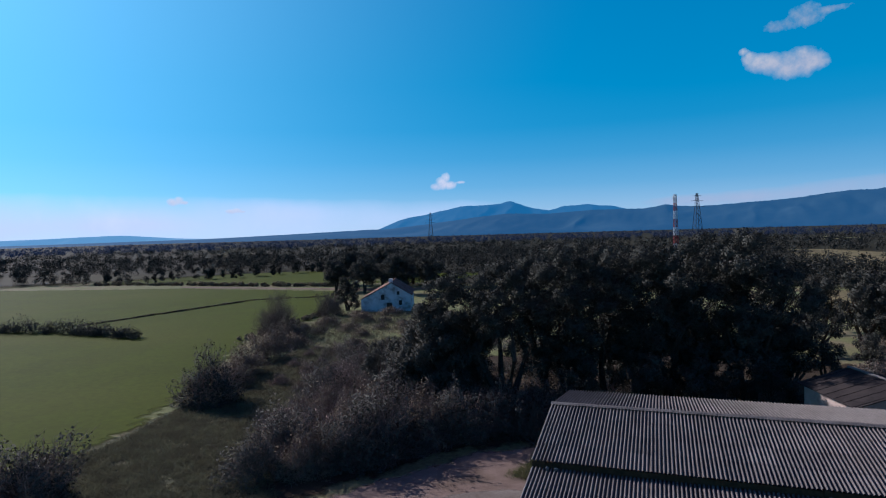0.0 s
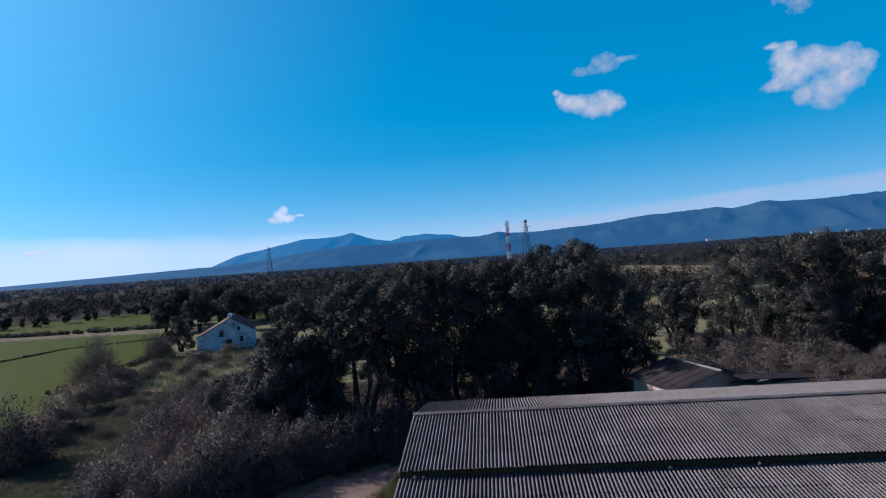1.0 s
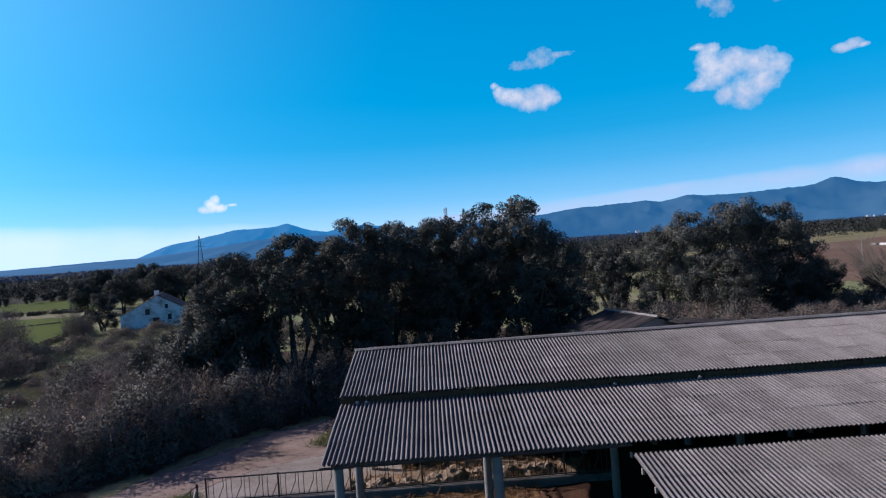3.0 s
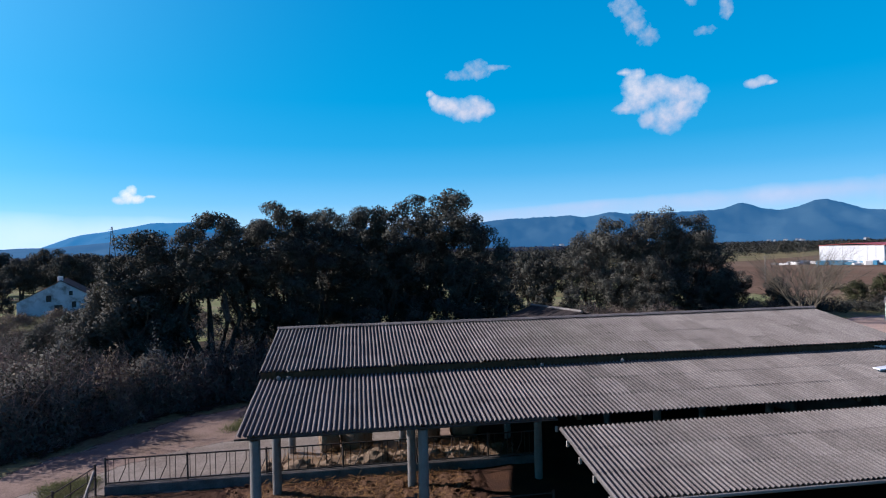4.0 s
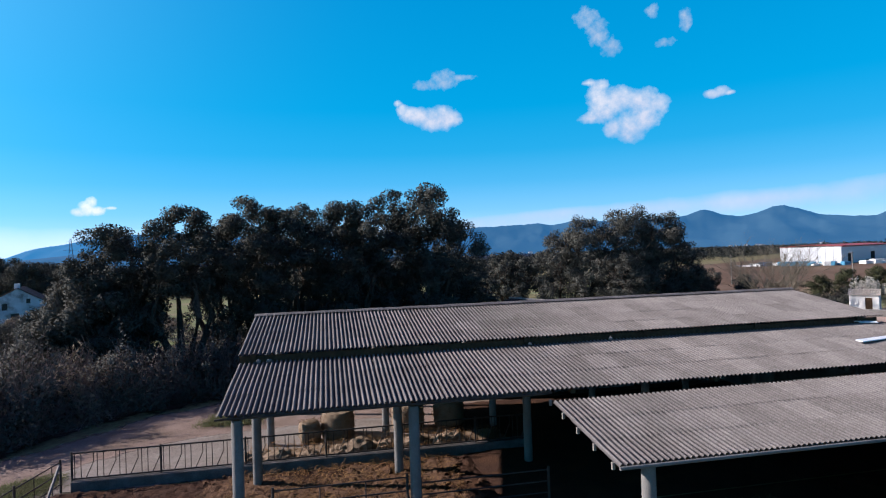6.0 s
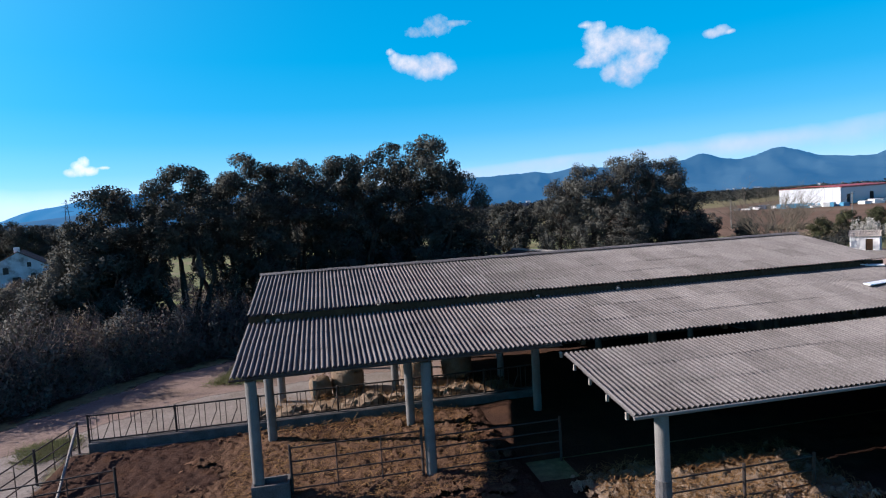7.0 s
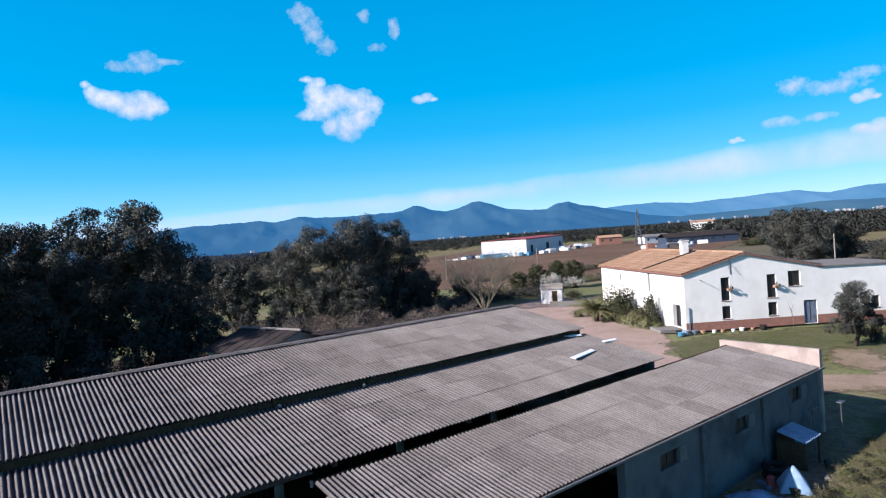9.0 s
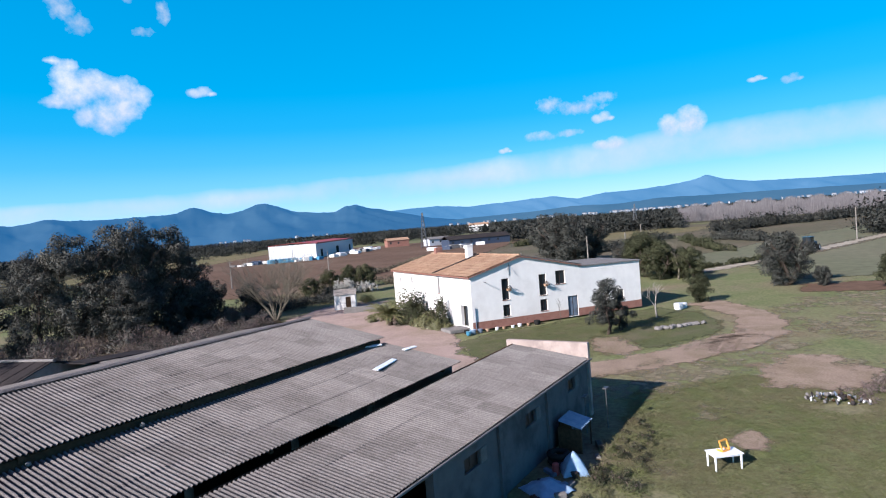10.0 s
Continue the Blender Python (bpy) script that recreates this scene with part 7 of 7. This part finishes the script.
# ---- lean-to wall, its openings and what lies along it ----
LW0 = 20.2
L_OPEN = [(2.3, 3.5, 2.15, 2.75), (7.9, 9.0, 2.1, 2.7), (13.4, 14.4, 2.2, 2.85)]
part("front_wall", wall_cells(LX1 - 0.1 - LW0, lambda x: 3.42, L_OPEN, 0.22, 1), "old_plaster", lean, "pale plastered front wall").matrix_basis = pose(LW0, LY0 + 0.25, G)
for x0, x1, z0, z1 in L_OPEN:
    window(lean, pose(LW0, LY0 + 0.25, G), x0, x1, z0, z1, 1, 0.1, "window", 1, False, "dark")
    part("shutter", box(bmesh.new(), LW0 + x1 + 0.04, LW0 + x1 + 0.55, LY0 + 0.2, LY0 + 0.245, G + z0, G + z1, 0.01), "concrete", lean)
for x in (LW0 + 0.15, 25.4, 30.6):
    part("pilaster", box(bmesh.new(), x - 0.15, x + 0.15, LY0 + 0.12, LY0 + 0.246, G - 0.1, 2.97), "old_plaster", lean)
bm = bmesh.new()
tube(bm, [(LX0, LY0 - 0.05, 2.98), (LX1, LY0 - 0.05, 2.95)], [0.055, 0.055], 8)
part("gutter", bm, "concrete", lean, "grey gutter pipe along the eave")
for k in range(5):
    t = k / 4
    bm = box(bmesh.new(), LX0 - 0.06, LX0 + 0.02, -0.04, 0.04, -0.2, 0.0)
    part("purlin_end", bm, "pale_bark", lean).matrix_basis = Matrix.Translation((0, LY0 + 0.3 + t * 4.6, LZ0 + 0.04 + t * 0.64))
for k in range(5):
    y = LY0 + 0.3 + k * 1.15
    z = LZ0 + 0.02 + k * 0.16
    part("purlin", box(bmesh.new(), LX0 + 0.03, LX1 - 0.15, y - 0.04, y + 0.04, z - 0.12, z - 0.002), "wood", lean)
# interior closing walls keep the byre dark
part("inner_wall", box(bmesh.new(), 25.2, 25.4, LY0 + 0.5, 0.2, G - 0.1, 3.0), "wood", lean)
# these purlins too carry the under-roof shade in their dark wood
for k in range(4):
    y = 0.5 + k * 1.3
    part("purlin", box(bmesh.new(), X_0 + 0.1, X_END - 0.05, y - 0.05, y + 0.05, 4.0 + y * SLOPE - 0.14, 4.0 + y * SLOPE - 0.01), "wood", barn)

# white planks left on the roof
for x, y, l, w, turn in ((28.8, 5.35, 1.0, 0.28, -40), (29.5, 4.95, 0.8, 0.25, -30), (27.2, 2.45, 2.2, 0.32, 12), (30.4, 3.2, 1.0, 0.25, -8)):
    bm = box(bmesh.new(), -l / 2, l / 2, -w / 2, w / 2, 0, 0.05, 0.01)
    tagged(part("loose_board", bm, "plastic"), "loose white board lying on the roof", "board", "boards on the roof").matrix_basis = pose(x, y, 4.0 + y * SLOPE + 0.10, math.degrees(math.atan(SLOPE)), 0, turn)
# loose stones in the step between the roofs
rr = random.Random(12)
for x in (0.5, 0.9, 11.9, 15.7):
    bm = bmesh.new()
    bmesh.ops.create_icosphere(bm, subdivisions=1, radius=0.11)
    for v in bm.verts:
        v.co *= rr.uniform(0.7, 1.15)
    tagged(part("roof_stone", bm, "concrete"), "pale stone weighing down the roof edge", "stone", "stones on the roof").matrix_basis = pose(x, Y_STEP - 0.12, 4.0 + Y_STEP * SLOPE + 0.12)

# ---- cattle yard ----
def heaped(name, x0, x1, y0, y1, z, rise, seed, material, label, category, step=0.22, ragged=0.0):
    """Trodden bedding: a lumpy sheet, torn along its edges."""
    nx, ny = int((x1 - x0) / step), int((y1 - y0) / step)
    verts = []
    for j in range(ny + 1):
        for i in range(nx + 1):
            x, y = x0 + (x1 - x0) * i / nx, y0 + (y1 - y0) * j / ny
            k = 0.4 + 0.35 * noise.noise((x * 0.7, y * 0.7, seed)) + 0.3 * noise.noise((x * 2.3, y * 2.3, seed)) + 0.45 * abs(noise.noise((x * 4.5, y * 4.5, seed))) + 0.35 * noise.noise((x * 9.5, y * 9.5, seed))
            edge = min(1, min(i, nx - i, j, ny - j) / 3)
            verts.append((x, y, z + rise * max(0, k) * edge))
    def kept(i, j):
        x, y = x0 + (x1 - x0) * i / nx, y0 + (y1 - y0) * j / ny
        rim = min(x - x0, x1 - x, y - y0, y1 - y)
        return rim >= ragged * (0.5 + 0.9 * noise.noise((x * 0.6, y * 0.6, seed + 4)) + 0.6 * noise.noise((x * 2.5, y * 2.5, seed + 7)))
    faces = [(j * (nx + 1) + i, j * (nx + 1) + i + 1, (j + 1) * (nx + 1) + i + 1, (j + 1) * (nx + 1) + i) for j in range(ny) for i in range(nx) if not ragged or kept(i, j)]
    me = mesh_of(name, verts, faces)
    me.materials.append(M[material])
    return tagged(new(name, me), label, category, kind="structure")


M["mud"] = mat("trampled_muck", (0.043, 0.024, 0.017), (0.026, 0.016, 0.013), scale=2.0, c=(0.075, 0.039, 0.021), cscale=0.8, fine=0.5, bump=0.8, bscale=10)
heaped("muck_floor", -8.0, 9.5, -4.5, 6.95, G + 0.01, 0.24, 3, "mud", "dark trampled muck of the cattle yard", "floor", 0.1)
heaped("straw_floor", -3.0, 9.4, -2.6, 6.95, G + 0.09, 0.28, 4, "straw", "rusty brown straw bedding on the barn floor", "floor", 0.085, 2.2)
# mud colour puts the shade inside the lean-to into its floor
heaped("byre_floor", 10.9, 25.2, -3.6, 0.3, G + 0.02, 0.2, 7, "mud", "lean-to floor in muck colour, dark for the shade inside", "floor")
heaped("byre_straw", 9.8, 19.2, -6.9, -1.2, G + 0.08, 0.45, 5, "hay", "golden straw heaped before the lean-to", "floor", 0.09, 1.6)
heaped("byre_muck", -3.0, 22.0, -8.5, -1.1, G + 0.0, 0.14, 9, "mud", "dark trampled muck before the barn", "floor", 0.2)
heaped("feed_floor", -1.0, 12.0, 7.7, 10.2, G + 0.02, 0.5, 6, "hay", "loose hay along the feed rail", "floor", 0.18)
# likewise mud-dark, as the shade deep in the barn
heaped("deep_floor", 9.3, X_END - 0.3, 0.4, 16.5, G + 0.02, 0.15, 8, "mud", "barn floor in muck colour, dark for the deep shade", "floor", 0.5)
nrg = np.random.default_rng(15)
n = 15200
foot = np.stack([nrg.uniform(-1.0, 8.4, n), nrg.uniform(-1.2, 6.8, n), np.full(n, G + 0.16) + nrg.random(n) * 0.12], 1)
foot[9200:] = np.stack([nrg.uniform(10.8, 18.4, 6000), nrg.uniform(-6.5, -1.4, 6000), G + 0.25 + nrg.random(6000) * 0.25], 1)
foot[7200:9200] = np.stack([nrg.uniform(-0.8, 11.5, 2000), nrg.uniform(7.8, 10.1, 2000), G + 0.2 + nrg.random(2000) * 0.35], 1)
way = nrg.normal(size=(n, 3)) * (0.15, 0.15, 0.05)
side = np.cross(way, (0, 0, 1.0))
side *= 0.012 / np.linalg.norm(side, axis=1)[:, None]
me = quads_mesh("loose_straw", np.stack([foot - side, foot + side, foot + way + side, foot + way - side], 1))
me.materials.append(M["stalk"])
tagged(new("loose_straw", me), "loose straw stalks on the bedding", "straw", kind="stuff")

# feed rail on its concrete kerb
CY = 7.3
kerb = empty("feed_kerb", pose(0, 0, 0), "low concrete kerb of the feed passage", "kerb")
part("kerb_wall", box(bmesh.new(), -7.3, 12.5, CY - 0.22, CY + 0.22, G - 0.05, 0.05, 0.03), "old_concrete", kerb)
part("trough_slab", box(bmesh.new(), -7.0, 11.0, CY + 0.23, CY + 1.1, G - 0.05, -0.22, 0.02), "old_concrete", kerb, "smooth concrete feed slab")
rail = empty("feed_rail", pose(0, CY, 0.05), "rusty steel cattle feed barrier on the kerb", "fence")
for z in (0.06, 1.12):
    bm = bmesh.new()
    tube(bm, [(-7.3, 0, z), (12.4, 0, z)], [0.035, 0.035], 6)
    part("rail_tube", bm, "rust", rail)
bar = bmesh.new()
tube(bar, [(0, 0, 0.06), (0, 0, 1.12)], [0.016, 0.016], 5)
bar_me = bpy.data.meshes.new("bar")
bar.to_mesh(bar_me)
bar.free()
slant = bmesh.new()
tube(slant, [(0, 0, 0.06), (0.3, 0, 0.72), (0.3, 0, 1.12)], [0.022, 0.022, 0.022], 5)
slant_me = bpy.data.meshes.new("slanted_bar")
slant.to_mesh(slant_me)
slant.free()
upright = bmesh.new()
tube(upright, [(0, 0, -0.5), (0, 0, 1.2)], [0.045, 0.045], 6)
up_me = bpy.data.meshes.new("upright")
upright.to_mesh(up_me)
upright.free()
for m in (bar_me, slant_me, up_me):
    m.materials.append(M["rust"])
x = -7.2
k = 0
while x < 12.2:
    shared("bar", bar_me, rail, Matrix.Translation((x, 0, 0)))
    shared("bar", bar_me, rail, Matrix.Translation((x + 0.24, 0, 0)))
    shared("slanted_bar", slant_me, rail, Matrix.Translation((x + 0.42, 0, 0)))
    if k % 4 == 0:
        shared("upright", up_me, rail, Matrix.Translation((x - 0.1, -0.02, 0)))
    x += 0.86
    k += 1


def pipe_fence(name, a, b, h, rails, label, posts=3, material="rust", bars=0):
    """A fence of pipes between two places."""
    a, b = Vector((*a, G)), Vector((*b, G))
    root = empty(name, Matrix.Translation(a), label, "fence")
    d = b - a
    for k in range(rails):
        z = h * (k + 1) / rails - 0.06
        bm = bmesh.new()
        tube(bm, [(0, 0, z), d + Vector((0, 0, z))], [0.026, 0.026], 6)
        part("rail_tube", bm, material, root)
    for k in range(posts):
        bm = bmesh.new()
        p = d * k / (posts - 1)
        tube(bm, [p + Vector((0, 0, -0.1)), p + Vector((0, 0, h + 0.06))], [0.05, 0.05], 7)
        part("post", bm, material, root)
    for k in range(bars):
        bm = bmesh.new()
        p = d * (k + 0.5) / bars
        tube(bm, [p + Vector((0, 0, 0.1)), p + Vector((0, 0, h - 0.06))], [0.018, 0.018], 5)
        part("bar", bm, material, root)
    return root


pipe_fence("yard_fence", (-7.7, 7.2), (-8.5, 1.6), 1.35, 3, "rusty pipe fence round the cattle yard", 3, bars=5)
pipe_fence("yard_fence", (-8.5, 1.6), (-9.8, -5.0), 1.35, 3, "rusty pipe fence along the yard edge", 3, bars=5)
pipe_fence("yard_fence", (-8.4, 1.5), (-4.6, 2.0), 1.2, 3, "rusty pipe gate standing across the yard", 2, bars=4)
g1 = pipe_fence("cattle_gate", (1.35, 0.2), (5.75, 0.2), 1.85, 4, "rusty tubular cattle gate between posts", 2)
for k in range(2):
    bm = bmesh.new()
    tube(bm, [(1.5 + 1.5 * k, 0, 0.3), (1.5 + 1.5 * k, 0, 1.8)], [0.022, 0.022], 6)
    part("bar", bm, "rust", g1)
pipe_fence("cattle_gate", (6.2, 0.2), (10.8, 0.2), 1.6, 4, "rusty tubular cattle gate in the barn", 2)
pipe_fence("cattle_gate", (12.2, -4.55), (17.0, -4.55), 1.3, 3, "rusty pipe gate of the lean-to", 3)
pole_l = bmesh.new()
tube(pole_l, [(-7.5, 6.6, 0.9), (-6.6, 2.2, G + 0.15)], [0.06, 0.05], 7)
tagged(part("leaning_pole", pole_l, "pale_bark"), "pale wooden pole leaning on the fence", "pole")
# trough at the corner post
tr = empty("water_trough", pose(0.45, 0.15, G), "small concrete water trough by the post", "trough")
bm = bmesh.new()
box(bm, -0.35, 0.85, -0.35, -0.27, 0, 0.8), box(bm, -0.35, 0.85, 0.27, 0.35, 0, 0.8), box(bm, 0.77, 0.85, -0.265, 0.265, 0, 0.8), box(bm, -0.35, -0.27, -0.265, 0.265, 0, 0.8), box(bm, -0.265, 0.765, -0.265, 0.265, 0, 0.6)
part("basin", bm, "old_concrete", tr)


def round_bale(x, y, turn, s=1.0, label="big round hay bale with frayed ends", lying=False):
    rg = random.Random(int(x * 10))
    bm = bmesh.new()
    n, rings = 22, []
    for t, r in ((-0.6, 0.0), (-0.6, 0.55), (-0.58, 0.7), (-0.3, 0.76), (0, 0.77), (0.3, 0.76), (0.58, 0.7), (0.6, 0.55), (0.6, 0.0)):
        rings.append([bm.verts.new((t * s + rg.uniform(-0.02, 0.02), math.cos(k * math.tau / n) * max(r, 0.01) * s * rg.uniform(0.97, 1.03), 0.74 * s + math.sin(k * math.tau / n) * max(r, 0.01) * s * rg.uniform(0.97, 1.03))) for k in range(n)])
    for u, v in zip(rings, rings[1:]):
        for k in range(n):
            bm.faces.new((u[k], u[(k + 1) % n], v[(k + 1) % n], v[k]))
    if lying:
        m = pose(x, y, G + 0.02, 0, 0, turn)
    else:
        m = pose(x, y, G + 0.62 * s, 0, 90, 0) @ pose(0, 0, 0, turn, 0, 0) @ Matrix.Translation((0, 0, -0.74 * s))
    bale = tagged(part("hay_bale", bm, "hay", None, "", True), label, "hay bale", "hay bales")
    bale.matrix_basis = m
    nrg = np.random.default_rng(int(x * 7))
    n = 500
    a, t = nrg.uniform(0, math.tau, n), nrg.uniform(-0.6, 0.6, n)
    foot = np.stack([t * s, np.cos(a) * 0.76 * s, 0.74 * s + np.sin(a) * 0.76 * s], 1)
    way = nrg.normal(size=(n, 3)) * 0.09
    side = np.cross(way, nrg.normal(size=(n, 3)))
    side *= 0.008 / np.linalg.norm(side, axis=1)[:, None]
    me = quads_mesh("loose_stalks", np.stack([foot - side, foot + side, foot + way + side, foot + way - side], 1))
    me.materials.append(M["stalk"])
    shared("loose_stalks", me, bale, Matrix.Identity(4))["kind"] = "stuff"


round_bale(3.6, 11.6, 75, 1.12, "big round hay bale standing on end in the passage")
round_bale(7.3, 11.8, 80, 1.15, "big round hay bale standing on end beside a post")
round_bale(9.6, 12.2, 60, 1.1, "round hay bale in the dim feed passage")
round_bale(2.2, 11.0, 20, 0.75, "broken small bale of hay lying on the dirt", True)
rr = random.Random(3)
for k in range(9):
    bm = bmesh.new()
    bmesh.ops.create_icosphere(bm, subdivisions=3, radius=1)
    s = rr.uniform(0.35, 0.7)
    for v in bm.verts:
        v.co = Vector((v.co.x * s * 1.3, v.co.y * s, v.co.z * s * 0.8)) * (1 + 0.4 * noise.noise(v.co * 2.2 + Vector((k * 3, 0, 0))) + 0.15 * noise.noise(v.co * 7))
    tagged(part("hay_mound", bm, "hay"), "loose heap of hay at the feed rail", "hay", "hay heaps").matrix_basis = pose(-0.5 + k * 1.25 + rr.uniform(-0.4, 0.4), 8.2 + rr.uniform(-0.25, 0.5), G + 0.25)

# ---- clutter along the lean-to ----
M["blue_sheet"] = mat("blue_plastic_sheet", (0.216, 0.302, 0.396), (0.158, 0.238, 0.338), scale=3, rough=0.4)
shel = empty("lean_shelter", pose(31.0, -6.0, G, 0, 0, 0), "small shelter roofed with pale blue corrugated sheet", "shelter")
me = corrugated("sheet", 1.6, 1.25, 8)
me.materials[0] = M["blue_sheet"]
shared("roof_sheet", me, shel, pose(0, -0.4, 1.3, 14, 0, 0))
for x in (0.1, 1.5):
    for y in (-0.3, 0.75):
        bm = bmesh.new()
        tube(bm, [(x, y, -0.1), (x, y, 1.27 + (y + 0.4) * 0.25)], [0.04, 0.04], 6)
        part("leg", bm, "wood", shel)
part("back_board", box(bmesh.new(), 0.1, 1.5, 0.80, 0.84, 0, 1.4), "wood", shel)
part("side_board", box(bmesh.new(), 0.06, 0.09, -0.3, 0.9, 0, 1.2), "wood", shel)
for x, y, h, l in ((35.0, -6.4, 2.2, 0.45), (33.9, -5.6, 2.0, 0.6)):
    bm = bmesh.new()
    tube(bm, [(0, 0, -0.1), (0, 0, h)], [0.035, 0.03], 6)
    po = empty("yard_lamp", pose(x, y, G), "thin grey pole with a flat lamp head", "lamp", "yard lamps")
    part("shaft", bm, "steel", po)
    part("head", box(bmesh.new(), -l / 2, l / 2, -0.12, 0.12, h, h + 0.06, 0.01), "steel", po)


def tarp(x, y, s, seed, label, peak):
    bm = bmesh.new()
    bmesh.ops.create_grid(bm, x_segments=16, y_segments=16, size=s)
    for v in bm.verts:
        d = max(abs(v.co.x), abs(v.co.y)) / s
        v.co.z = peak * max(0, 1 - d) ** 0.8 + 0.15 * abs(noise.noise((v.co.x * 2.2, v.co.y * 2.2, seed))) + 0.03
    tagged(part("tarpaulin", bm, "blue_sheet", None, "", True), label, "tarpaulin", "tarpaulins").matrix_basis = pose(x, y, G, 0, 0, 30 * seed)


tarp(28.9, -6.7, 0.6, 1, "crumpled pale blue tarpaulin over a heap", 1.0)
tarp(26.8, -6.2, 0.9, 2, "pale blue plastic sheet thrown over scrap", 0.4)
tarp(24.2, -6.4, 0.9, 3, "flat pale blue plastic sheet", 0.25)
bm = bmesh.new()
n = 20
for k in range(n):
    a0, a1 = k * math.tau / n, (k + 1) * math.tau / n
    for j in range(8):
        b0, b1 = j * math.tau / 8, (j + 1) * math.tau / 8
        bm.faces.new([bm.verts.new(((0.42 + 0.15 * math.cos(b)) * math.cos(a), (0.42 + 0.15 * math.cos(b)) * math.sin(a), 0.16 + 0.13 * math.sin(b))) for a, b in ((a0, b0), (a1, b0), (a1, b1), (a0, b1))])
bmesh.ops.remove_doubles(bm, verts=bm.verts[:], dist=0.001)
ty = part("old_tyre", bm, "tyre", None, "", True)
tagged(ty, "old grey tyre lying by the wall", "tyre", "old tyres").matrix_basis = pose(29.6, -5.7, G)
copy_thing(ty, pose(29.65, -5.65, G + 0.3))
bm = bmesh.new()
tube(bm, [(0, 0, 0), (0, 0, 0.05), (0, 0, 0.5), (0, 0, 0.56)], [0.13, 0.16, 0.16, 0.1], 12)
tagged(part("gas_bottle", bm, "red_metal"), "small red gas bottle among scrap", "bottle").matrix_basis = pose(28.4, -6.0, G)
rr = random.Random(21)
for k in range(26):
    bm = box(bmesh.new(), -rr.uniform(0.1, 0.5), rr.uniform(0.1, 0.5), -0.12, 0.12, 0, rr.uniform(0.05, 0.35), 0.02)
    tagged(part("scrap_piece", bm, rr.choice(("wood", "rust", "concrete", "dark_roof", "blue_paint"))), "scrap board or block lying by the wall", "scrap", "scrap along the wall").matrix_basis = pose(rr.uniform(22, 33), rr.uniform(-7.2, -5.4), G, 0, 0, rr.uniform(0, 180))
stand([shrub("wall_weed", 121, 1.1, 1.0, 14, 90, 0.09, "field_leaf", 60, "dry weeds and brambles by the wall"), shrub("wall_weed", 122, 0.9, 0.9, 12, 90, 0.08, "grass", 50, "green weeds growing along the wall")],
      strew([(21, -8.2), (33, -7.4), (37.5, -7.4), (35, -9.0), (28, -9.8), (20, -10)], 34, 0.8, 23, (0.2, 0.45), 2), "weeds by the lean-to")
tussocks("meadow_grass", [(30, -8), (42, -6), (48, -12), (46, -20), (40, -26), (26, -16)], 9000, 96, 0.06, "short meadow grass", "grass", 9, 0.008)
tussocks("lawn_grass", [(57, 13), (46, 8), (46, 2), (60, -5), (72, -4), (72, 1)], 3000, 97, 0.07, "short lawn grass", "grass", 10, 0.012)
# blue bags and pots by the house corner
for k, (x, a, s, m) in enumerate(((-0.5, -0.8, 0.35, "blue_sheet"), (0.4, -0.7, 0.3, "blue_paint"), (1.3, -0.6, 0.25, "tile"), (2.4, -0.6, 0.22, "plastic"), (3.3, -0.5, 0.2, "tile"), (5.2, -0.5, 0.25, "plastic"), (7.2, -0.7, 0.35, "tyre"), (-0.9, -0.2, 0.3, "tyre"), (-1.2, -1.2, 0.3, "blue_wrap"), (6.2, -0.6, 0.2, "tile"), (4.3, -0.6, 0.2, "plastic"))):
    bm = bmesh.new()
    tube(bm, [(0, 0, 0), (0, 0, s * 0.2), (0, 0, s * 1.3), (0, 0, s * 1.35)], [s * 0.7, s * 0.8, s, s * 0.9], 10)
    p = at_house(x, a)
    tagged(part("flower_pot", bm, m), "garden pot or sack by the plinth", "pot", "pots along the house").matrix_basis = pose(p.x, p.y, -0.36)
